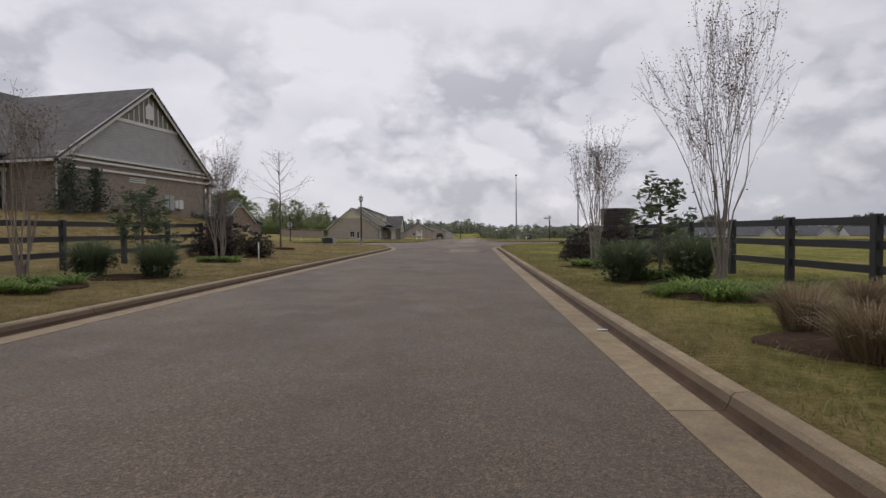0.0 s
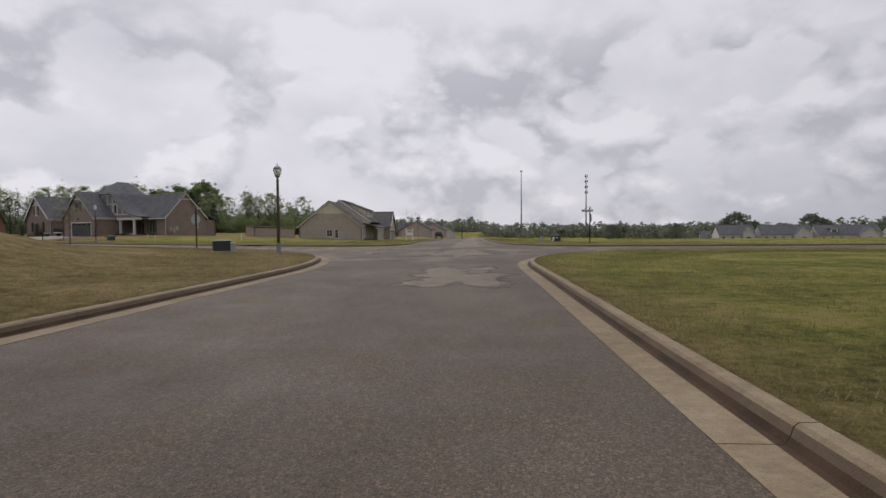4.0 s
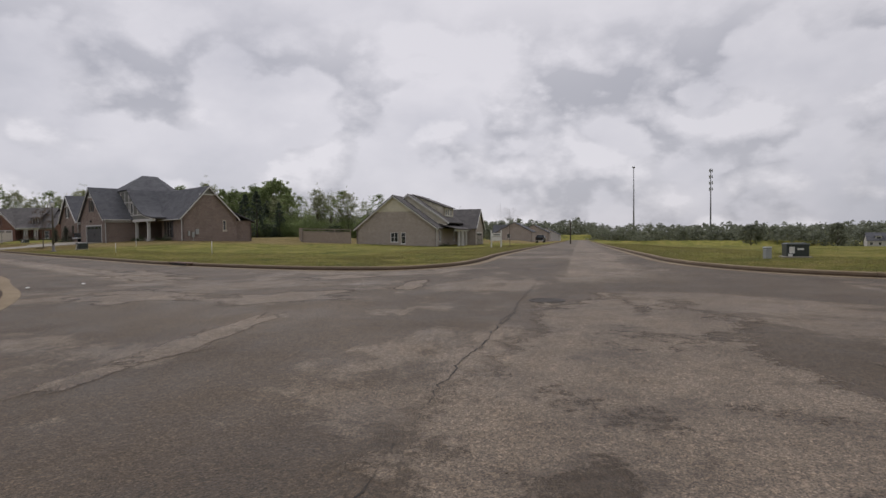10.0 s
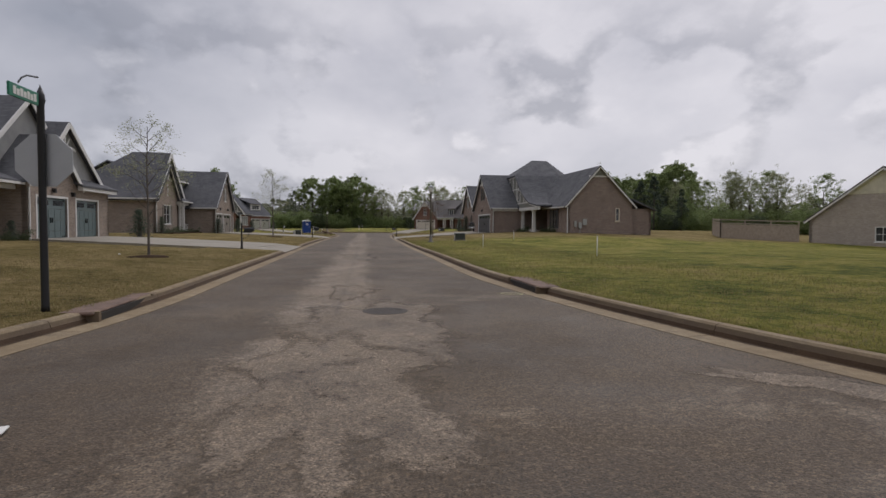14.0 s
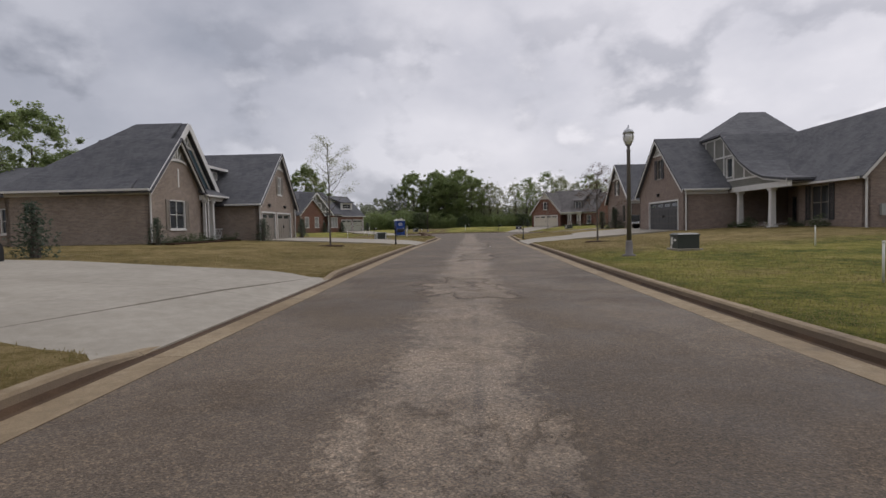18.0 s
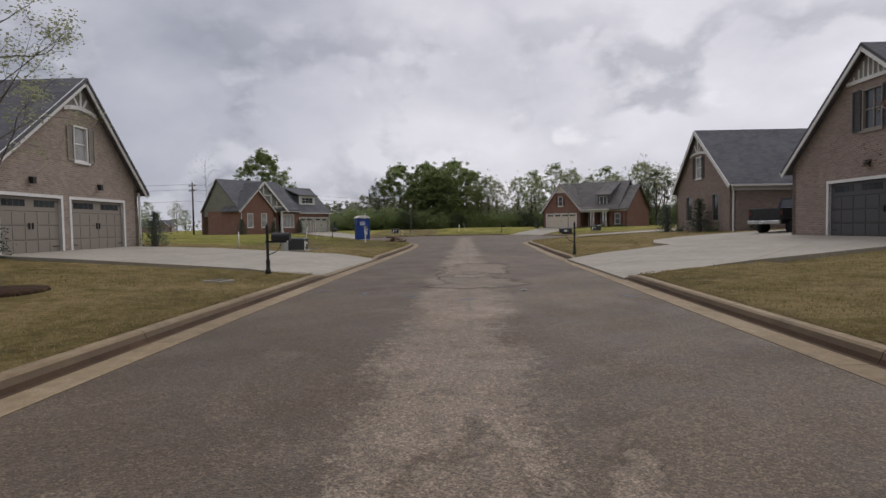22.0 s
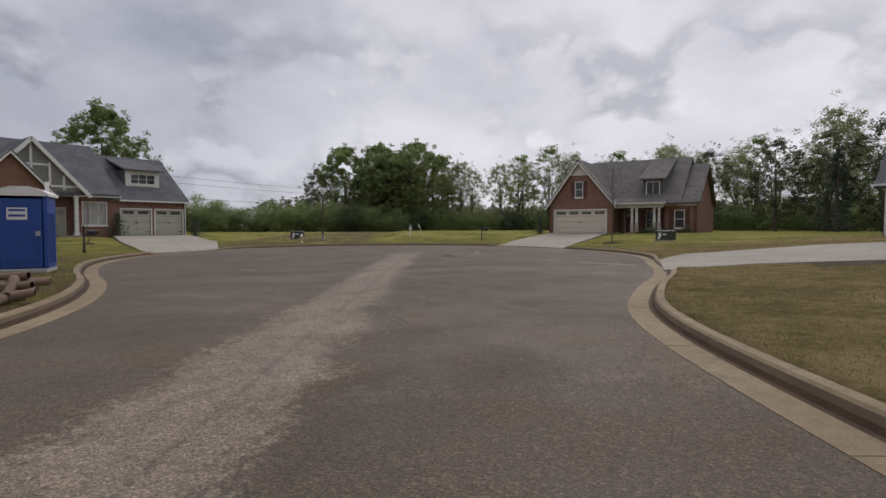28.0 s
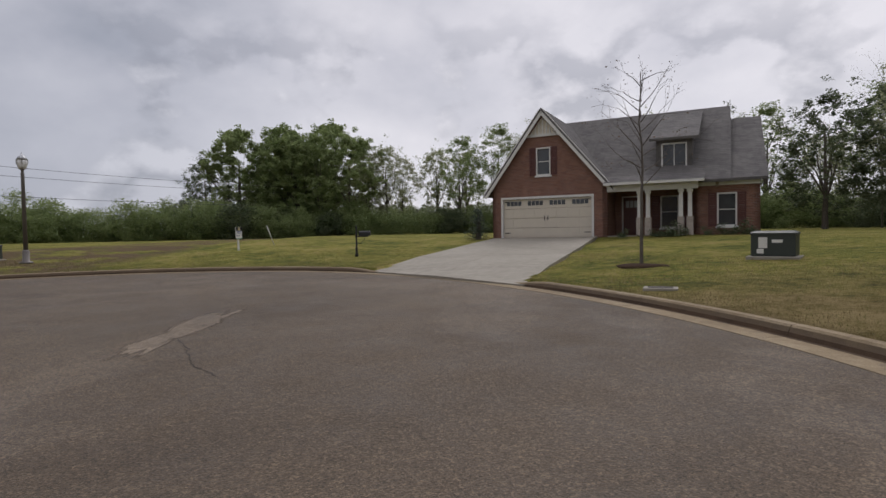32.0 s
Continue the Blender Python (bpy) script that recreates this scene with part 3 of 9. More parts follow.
# ---------- mesh helpers ----------
class Mesh:
    """Collects vertices and faces of one part."""

    def __init__(self):
        self.v, self.f = [], []

    def add(self, vs, fs):
        o = len(self.v)
        self.v.extend([tuple(p) for p in vs])
        self.f.extend([tuple(i + o for i in f) for f in fs])
        return self

    def hexa(self, a, b):
        """Solid between the quad a and the quad b (four points each, same order)."""
        return self.add([*a, *b], [(0, 1, 2, 3), (7, 6, 5, 4), (0, 4, 5, 1), (1, 5, 6, 2), (2, 6, 7, 3), (3, 7, 4, 0)])

    def box(self, x0, x1, y0, y1, z0, z1, bev=0.0):
        if bev <= 0:
            return self.hexa([(x0, y0, z0), (x0, y1, z0), (x1, y1, z0), (x1, y0, z0)], [(x0, y0, z1), (x0, y1, z1), (x1, y1, z1), (x1, y0, z1)])
        b = bev
        rings = []
        for z, k in ((z0, b), (z0 + b, 0), (z1 - b, 0), (z1, b)):
            q = [(x0 + k, y0 + b), (x0 + b, y0 + k), (x1 - b, y0 + k), (x1 - k, y0 + b), (x1 - k, y1 - b), (x1 - b, y1 - k), (x0 + b, y1 - k), (x0 + k, y1 - b)]
            rings.append([(x, y, z) for x, y in q])
        return self.rings(rings)

    def rings(self, rings, cap=True):
        n = len(rings[0])
        vs = [p for r in rings for p in r]
        fs = []
        for i in range(len(rings) - 1):
            for j in range(n):
                fs.append((i * n + j, i * n + (j + 1) % n, (i + 1) * n + (j + 1) % n, (i + 1) * n + j))
        if cap:
            fs.append(tuple(reversed(range(n))))
            fs.append(tuple((len(rings) - 1) * n + j for j in range(n)))
        return self.add(vs, fs)

    def lathe(self, prof, n=12, at=(0, 0, 0), sq=1.0):
        x, y, z = at
        return self.rings([[(x + r * math.cos(2 * math.pi * j / n), y + r * sq * math.sin(2 * math.pi * j / n), z + h) for j in range(n)] for r, h in prof])

    def tube(self, pts, radii, n=6, cap=True):
        pts = [Vector(p) for p in pts]
        if not hasattr(radii, "__len__"):
            radii = [radii] * len(pts)
        rings, ref = [], Vector((0.31, 0.22, 0.92))
        for i, p in enumerate(pts):
            d = (pts[min(i + 1, len(pts) - 1)] - pts[max(i - 1, 0)]).normalized()
            r = Vector((1, 0, 0)) if abs(d.x) < 0.8 else Vector((0, 1, 0))
            a = d.cross(r).normalized()
            b = d.cross(a)
            rings.append([tuple(p + (a * math.cos(2 * math.pi * j / n) + b * math.sin(2 * math.pi * j / n)) * radii[i]) for j in range(n)])
        return self.rings(rings, cap)

    def beam(self, p, q, w, h, up=(0, 0, 1)):
        """Square bar from p to q, w wide and h along up."""
        p, q, up = Vector(p), Vector(q), Vector(up)
        d = (q - p).normalized()
        side = d.cross(up).normalized() * w / 2
        top = side.cross(d).normalized() * h / 2
        return self.hexa([p - side - top, p - side + top, p + side + top, p + side - top], [q - side - top, q - side + top, q + side + top, q + side - top])

    def slab(self, poly, thick):
        """Flat polygon of points, thickened downwards."""
        n = len(poly)
        return self.add([*poly, *[(x, y, z - thick) for x, y, z in poly]],
                        [tuple(range(n)), tuple(reversed(range(n, 2 * n)))] + [(i, i + n, (i + 1) % n + n, (i + 1) % n) for i in range(n)])

    def data(self, name, mat, smooth=False):
        me = bpy.data.meshes.new(name)
        me.from_pydata(self.v, [], self.f)
        me.validate()
        bm = bmesh.new()
        bm.from_mesh(me)
        bmesh.ops.remove_doubles(bm, verts=bm.verts, dist=0.0004)
        bmesh.ops.recalc_face_normals(bm, faces=bm.faces)
        bm.to_mesh(me)
        bm.free()
        if smooth:
            me.polygons.foreach_set("use_smooth", [True] * len(me.polygons))
        if mat:
            me.materials.append(mat)
        return me


def part(name, mesh, mat, parent=None, label="", smooth=False):
    ob = new(name, mesh.data(name, mat, smooth))
    if parent is not None:
        ob.parent = parent
    if label:
        ob["label"] = label
    return ob


def piece(name, me, parent, m=None):
    ob = new(name, me)
    ob.parent = parent
    if m is not None:
        ob.matrix_basis = m
    return ob


def thing(name, x, y, z, rz, label, category, group="", kind=""):
    e = new(name)
    e.empty_display_size = 0.3
    e.matrix_basis = pose(x, y, z, 0, 0, rz)
    return tagged(e, label, category, group, kind)


# ---------- plan ----------
def XY(s, n):
    """Street coordinates: s metres along the second street, n metres across it."""
    return (-0.866 * s + 0.5 * n, 0.5 * s + 0.866 * n)


def smooth01(v):
    v = np.clip(v, 0, 1)
    return v * v * (3 - 2 * v)


def left_n(s):
    return 45.35 + 0.008 * (s - 47) + 0.9 * smooth01((s - 92) / 24)


def right_n(s):
    return 52.66 + 0.027 * (s - 60) + 0.72 * smooth01((s - 103) / 12)


def chaikin(p, k=3):
    p = [np.array(q, float) for q in p]
    for _ in range(k):
        q = [p[0]]
        for a, b in zip(p[:-1], p[1:]):
            q += [a * 0.75 + b * 0.25, a * 0.25 + b * 0.75]
        p = q + [p[-1]]
    return np.array(p)


def resample(p, step):
    seg = np.hypot(*np.diff(p, axis=0).T)
    cum = np.concatenate([[0], np.cumsum(seg)])
    n = max(2, int(round(cum[-1] / step)) + 1)
    t = np.linspace(0, cum[-1], n)
    return np.stack([np.interp(t, cum, p[:, 0]), np.interp(t, cum, p[:, 1])], 1)


# kerb faces: the street side of each kerb, lawn on the left hand when followed in order
WEST = chaikin([(-9.3, -60), (-7.2, -20), (-5.2, 20), (-4.2, 36), (-3.95, 41), (-4.5, 46), (-5.9, 50.3), (-8.6, 54.4), (-11.6, 57.8), (-15, 60.3),
                XY(46.5, left_n(46.5)), XY(52, left_n(52)), XY(90, left_n(90)), XY(112, left_n(112)), XY(119, left_n(119)), (-84.4, 102.65), (-86.6, 103.4), (-88.9, 103.85),
                (-92.2, 104.0), (-95.5, 103.7), (-100.5, 103.8), (-105, 104.9), (-109.5, 107.1), (-113.2, 110.4), (-115.6, 114), (-116.5, 118.6), (-116, 122.8), (-114.2, 126.1),
                (-111.5, 128.6), (-108, 129.8), (-104.5, 130.1), (-101, 129.7), (-97.5, 128.7), (-94.2, 127.0), (-91.6, 124.7), (-89.4, 122.0), (-88.0, 120.5), (-86.6, 118.8), (-85.5, 117.2), (-84.4, 115.3), (-83.4, 113.8), (-82.1, 112.0), (-80.5, 110.5), XY(122.6, 55.2), XY(117, right_n(117)), XY(108, right_n(108)), XY(80, right_n(80)), XY(57, right_n(57)), XY(52, right_n(52)),
                (-16.2, 70.1), (-13.9, 69.05), (-11.2, 67.95), (-8.9, 67.2), (-7.0, 66.8), (-5.5, 66.75), (-4.3, 67.2), (-3.3, 68.4), (-2.5, 70.5), (-2.15, 73.8), (-2.1, 77), (-1.9, 84), (0.2, 125), (3.2, 180), (13, 360)], 2)
EASTS = chaikin([(80, 51.2), (22, 53.6), (14, 53.2), (9.6, 51.6), (6.2, 48.4), (4.6, 44.6), (4.05, 41), (3.95, 38), (2.9, 20), (0.9, -20), (-1.2, -60)], 2)
EASTN = chaikin([(21, 360), (11.3, 180), (8.3, 125), (6.3, 84), (6.0, 76), (6.2, 71), (7.6, 66.4), (10.6, 63.6), (15, 62.4), (24, 61.7), (80, 59.2)], 2)
# lawn lies on the left of WEST; the two eastern lines are followed so that it does there too
POLY_W = np.concatenate([WEST, [(-200, 420), (-420, 200), (-300, -140), (-10, -140)]])
POLY_ES = np.concatenate([EASTS, [(0, -140), (300, -140), (300, 42)]])
POLY_EN = np.concatenate([EASTN, [(300, 50), (300, 420), (30, 420)]])


def inside(poly, x, y):
    r = np.zeros(np.shape(x), bool)
    for (x0, y0), (x1, y1) in zip(poly, np.roll(poly, -1, 0)):
        if y0 == y1:
            continue
        r ^= ((y0 > y) != (y1 > y)) & (x < (x1 - x0) * (y - y0) / (y1 - y0) + x0)
    return r


def dist_to(line, x, y):
    d = np.full(np.shape(x), 1e9)
    for (x0, y0), (x1, y1) in zip(line[:-1], line[1:]):
        dx, dy = x1 - x0, y1 - y0
        t = np.clip(((x - x0) * dx + (y - y0) * dy) / max(dx * dx + dy * dy, 1e-9), 0, 1)
        d = np.minimum(d, np.hypot(x - x0 - t * dx, y - y0 - t * dy))
    return d


COARSE = [resample(l, 1.2) for l in (WEST, EASTS, EASTN)]


def street_z(x, y):
    """Height of the paving: level, but falling gently northwards along the first street."""
    x, y = np.asarray(x, float), np.asarray(y, float)
    return -0.0115 * np.maximum(0, y - 78) * smooth01((x + 48) / 22) * (y < 400) - 3.6 * smooth01((y - 330) / 60) * 0


def lawn_z(x, y, d):
    """Height of the lawn d metres behind the kerb."""
    x, y = np.asarray(x, float), np.asarray(y, float)
    s, n = -0.866 * x + 0.5 * y, 0.5 * x + 0.866 * y
    west = smooth01((-x - 2) / 6)
    rise = np.where(n < 49, 0.032, 0.046) * np.minimum(d, 16)
    lots = smooth01((s - 70) / 16)                                   # open corner lot stays low
    rise = np.where(n > 49, rise * (0.25 + 0.75 * lots), rise)
    h = 0.14 + west * rise + 0.006 * np.minimum(d, 10)
    hill = smooth01(1 - np.hypot((x + 27) / 22, (y - 34) / 20))       # raised pad of the first house
    h = h + 1.95 * smooth01(hill * 1.6) * (x < 0)
    low = smooth01((y - 85) / 30) * smooth01((x + 45) / 16)           # ground falls away north-east
    h = h - 0.28 * low * smooth01(d / 10)
    far = np.hypot(x + 40, y - 80)
    h = h - 4.0 * smooth01((far - 190) / 260) * smooth01((x + 160) / 120)
    h = h - 2.3 * smooth01((np.hypot(x - 10, y - 50) - 55) / 120) * smooth01((x - 14) / 30)   # open field falls away eastwards
    return h + street_z(x, y)


def kerb_dist(x, y):
    return np.minimum(np.minimum(dist_to(COARSE[0], x, y), dist_to(COARSE[1], x, y)), dist_to(COARSE[2], x, y))


def ground_at(x, y):
    xa, ya = np.array([x], float), np.array([y], float)
    on = inside(POLY_W, xa, ya) | inside(POLY_ES, xa, ya) | inside(POLY_EN, xa, ya)
    if not on[0]:
        return float(street_z(x, y))
    return float(lawn_z(xa, ya, kerb_dist(xa, ya))[0])


# driveways: mouth corners on the kerb, then the garage end, with its height
DRIVES = [
    ("driveway", [XY(65.4, left_n(65)), XY(74.4, left_n(74)), XY(77.2, 36.5), XY(77.2, 32.5), XY(68.6, 32.5), XY(67.6, 37)], 0.40),
    ("driveway", [XY(97.9, left_n(98)), XY(106.2, left_n(106)), XY(109.6, 38), XY(109.6, 34.1), XY(101.4, 34.1), XY(100.4, 38)], 0.46),
    ("driveway", [XY(103.6, right_n(103.5)), XY(96.4, right_n(96.5)), XY(97.6, 57.5), XY(100.0, 65.0), XY(108.4, 65.0), XY(109.2, 69.5), XY(114.8, 70.5), XY(114.8, 65.0), XY(114.0, 62.2), XY(112.2, 60.2), XY(109.6, 59.2), XY(107.0, 59.0), XY(105.2, 56.5)], 0.68),
    ("driveway", [(-102.2, 129.8), (-108.9, 129.5), (-115.9, 141.3), (-110.9, 143.8)], 0.86),
    ("driveway", [(-87.0, 119.0), (-91.0, 124.2), (-88.4, 132.4), (-82.0, 138.0), (-76.0, 136.0), (-77.5, 130.0), (-82.5, 123.0)], 0.45),
    ("driveway", [(-108.2, 106.2), (-113.4, 110.6), (-120.0, 111.6), (-130.4, 110.9), (-128.8, 105.0), (-119.0, 105.4)], 0.76),
]


def in_drive(x, y, grow=0.0):
    r = np.zeros(np.shape(x), bool)
    for _, poly, z in DRIVES:
        p = np.array(poly)
        r |= inside(p, x, y)
    return r


# ---------- ground ----------
def ground_sheet():
    m = Mesh()
    # verge strips that start at the back of the kerb
    rows = [0.16, 0.5, 1.0, 1.7, 2.6, 3.7, 5.0]
    for line in (WEST, EASTS, EASTN):
        p = resample(line, 0.35)
        d = np.gradient(p, axis=0)
        d /= np.hypot(d[:, 0], d[:, 1])[:, None]
        nrm = np.stack([-d[:, 1], d[:, 0]], 1)
        vs = []
        for r in rows:
            q = p + nrm * r
            z = lawn_z(q[:, 0], q[:, 1], np.full(len(q), r))
            z = np.where(in_drive(q[:, 0], q[:, 1]), np.minimum(z - 0.06, street_z(q[:, 0], q[:, 1]) - 0.06 + 0.035 + 0.17 * min(1, r / 1.3)), z)
            wav = np.array([noise.noise((a * 0.6, b * 0.6, 3)) for a, b in q]) * 0.035 * min(1, r)
            if not vs:
                vs.append(np.c_[q, street_z(q[:, 0], q[:, 1]) - 0.08])
            vs.append(np.c_[q, z + wav])
        n = len(p)
        allv = np.concatenate(vs)
        fs = []
        for i in range(len(rows) - 1):
            for j in range(n - 1):
                a, b, c, e = i * n + j, (i + 1) * n + j, (i + 1) * n + j + 1, i * n + j + 1
                along, edge = d[j], allv[c][:2] - allv[b][:2]
                if along @ edge > 0.02:                    # leave out what folds over on the inside of a bend
                    fs.append((a, b, c, e))
        m.add(allv.tolist(), fs)
    # wide sheet, coarser with distance
    gx = np.unique(np.concatenate([np.linspace(-2200, -260, 14), np.linspace(-260, -160, 11), np.arange(-160, 60, 2.0), np.linspace(60, 180, 17), np.linspace(180, 2200, 14)]))
    gy = np.unique(np.concatenate([np.linspace(-1500, -120, 8), np.linspace(-120, -10, 12), np.arange(-10, 180, 2.0), np.linspace(180, 400, 23), np.linspace(400, 2600, 14)]))
    X, Y = np.meshgrid(gx, gy)
    near = (X > -260) & (X < 180) & (Y > -130) & (Y < 410)
    D = np.full(X.shape, 60.0)
    D[near] = kerb_dist(X[near], Y[near])
    on = inside(POLY_W, X, Y) | inside(POLY_ES, X, Y) | inside(POLY_EN, X, Y) | ~near
    Z = lawn_z(X, Y, D)
    Z = np.where(on & (D > 1.3), Z - 0.015 - 0.05 * (1 - smooth01((D - 3.0) / 1.5)), -0.5 + street_z(X, Y))
    Z = np.where(in_drive(X, Y), Z - 0.12, Z)
    w = len(gx)
    fs = [(i * w + j, i * w + j + 1, (i + 1) * w + j + 1, (i + 1) * w + j) for i in range(len(gy) - 1) for j in range(w - 1)]
    m.add(np.stack([X.ravel(), Y.ravel(), Z.ravel()], 1).tolist(), fs)
    me = bpy.data.meshes.new("ground")
    me.from_pydata(m.v, [], m.f)
    me.polygons.foreach_set("use_smooth", [True] * len(me.polygons))
    me.materials.append(LAWN)
    return tagged(new("ground", me), "straw and green patchy spring lawn and open lots", "ground", kind="structure")


def road_sheet():
    gx, gy = np.arange(-120, 84, 2.0), np.concatenate([np.arange(-60, 140, 2.0), np.arange(140, 362, 6.0)])
    X, Y = np.meshgrid(gx, gy)
    D = kerb_dist(X, Y)
    on = inside(POLY_W, X, Y) | inside(POLY_ES, X, Y) | inside(POLY_EN, X, Y)
    keep = ~on | (D < 3.0)
    Z = street_z(X, Y)
    w = len(gx)
    idx = -np.ones(X.size, int)
    fs = []
    K = keep.ravel()
    for i in range(len(gy) - 1):
        for j in range(w - 1):
            q = (i * w + j, i * w + j + 1, (i + 1) * w + j + 1, (i + 1) * w + j)
            if all(K[a] for a in q):
                fs.append(q)
    used = sorted({a for f in fs for a in f})
    idx[used] = range(len(used))
    V = np.stack([X.ravel(), Y.ravel(), Z.ravel()], 1)[used]
    me = bpy.data.meshes.new("road")
    me.from_pydata(V.tolist(), [], [tuple(int(idx[a]) for a in f) for f in fs])
    me.materials.append(ASPHALT)
    return tagged(new("road", me), "worn grey-brown asphalt street with pale streaks", "road", kind="structure")


ground_sheet()
road_sheet()


def kerbs():
    """Cast kerb and gutter in lengths of about three metres, dropped at the driveways."""
    for k, line in enumerate((WEST, EASTS, EASTN)):
        root = tagged(new("kerb_%d" % (k + 1)), "cast concrete kerb with a pale gutter pan", "kerb", kind="structure")
        p = resample(line, 0.5)
        ok = (p[:, 1] > -14) & (p[:, 1] < 190) & (p[:, 0] < 70)
        d = np.gradient(p, axis=0)
        d /= np.hypot(d[:, 0], d[:, 1])[:, None]
        nrm = np.stack([-d[:, 1], d[:, 0]], 1)
        inn = p + nrm * 0.35
        drop = in_drive(inn[:, 0], inn[:, 1]).astype(float)
        drop = np.convolve(np.pad(drop, 1, "edge"), [0.25, 0.5, 0.25], "valid")
        i = 0
        while i < len(p) - 1:
            j = min(i + 6, len(p) - 1)
            if ok[i] and ok[j]:
                rings = []
                for a in range(i, j + 1):
                    q, nn, g = p[a], nrm[a], drop[a]
                    if a == i:
                        q = q + d[a] * 0.006
                    if a == j:
                        q = q - d[a] * 0.006
                    top = 0.145 * (1 - g) + 0.035 * g
                    z0 = float(street_z(q[0], q[1]))
                    prof = [(-0.46, -0.1), (-0.46, 0.006), (-0.11, 0.008), (-0.05, 0.010), (-0.02, 0.02 + 0.3 * (top - 0.02)), (0.0, top - 0.025), (0.03, top), (0.15, top + 0.004), (0.165, top - 0.02), (0.165, -0.1)]
                    rings.append([(q[0] + nn[0] * o, q[1] + nn[1] * o, z0 + h) for o, h in prof])
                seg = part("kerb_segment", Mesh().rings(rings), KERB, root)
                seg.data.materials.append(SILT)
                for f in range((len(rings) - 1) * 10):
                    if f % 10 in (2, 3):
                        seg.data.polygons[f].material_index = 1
            i = j


def driveways():
    for name, poly, zg in DRIVES:
        e = tagged(new(name), "pale broom-finished concrete driveway with joints", "driveway", group="driveways", kind="structure")
        p = np.array(poly)
        a, b = p[0], p[1]
        x0, x1, y0, y1 = p[:, 0].min(), p[:, 0].max(), p[:, 1].min(), p[:, 1].max()
        # slabs: cut along the line from mouth to garage
        mid = (a + b) / 2
        end = p[2:].mean(0) if len(p) == 4 else p[len(p) // 2:len(p) // 2 + 2].mean(0)
        ax = (end - mid) / np.hypot(*(end - mid))
        sd = np.array([ax[1], -ax[0]])
        U, W = (p - mid) @ ax, (p - mid) @ sd
        lo, hi, wl_, wh = U.min(), U.max(), W.min(), W.max()
        L = hi - lo
        nu, nw = max(2, int(round(L / 3.6))), max(2, int(round((wh - wl_) / 4.2)))

        def clip(poly2, fn):
            out = []
            for (pa, pb) in zip(poly2, poly2[1:] + poly2[:1]):
                fa, fb = fn(pa), fn(pb)
                if fa >= 0:
                    out.append(pa)
                if fa * fb < 0:
                    t = fa / (fa - fb)
                    out.append((pa[0] + (pb[0] - pa[0]) * t, pa[1] + (pb[1] - pa[1]) * t))
            return out

        dep = max(4.0, float(np.max(kerb_dist(p[:, 0], p[:, 1]))))
        cuts = sorted(set([lo - 1, 1.3] + [lo + L * (i + 0) / nu for i in range(1, nu)] + [hi + 1]))
        for iu in range(len(cuts) - 1):
            for iw in range(nw):
                u0, u1 = cuts[iu] + 0.006, cuts[iu + 1] - 0.006
                w0 = (wl_ + (wh - wl_) * iw / nw if iw else wl_ - 1) + 0.006
                w1 = (wl_ + (wh - wl_) * (iw + 1) / nw if iw < nw - 1 else wh + 1) - 0.006
                q = list(zip(U.tolist(), W.tolist()))
                for fn in (lambda c: c[0] - u0, lambda c: u1 - c[0], lambda c: c[1] - w0, lambda c: w1 - c[1]):
                    q = clip(q, fn) if len(q) > 2 else []
                if len(q) < 3:
                    continue
                pts = [mid + ax * c[0] + sd * c[1] for c in q]
                top = []
                for c in pts:
                    dd = float(kerb_dist(np.array([c[0]]), np.array([c[1]]))[0])
                    hg = 0.035 + 0.17 * min(1, dd / 1.3) + (zg - 0.185) * smooth01((dd - 1.0) / (dep - 1.0)) if dd < dep else zg
                    top.append((c[0], c[1], float(max(hg, ground_at(c[0], c[1]) + 0.03) if dd > 1.2 else hg)))
                part("slab", Mesh().slab(top, 0.15), SLAB, e)


kerbs()
driveways()


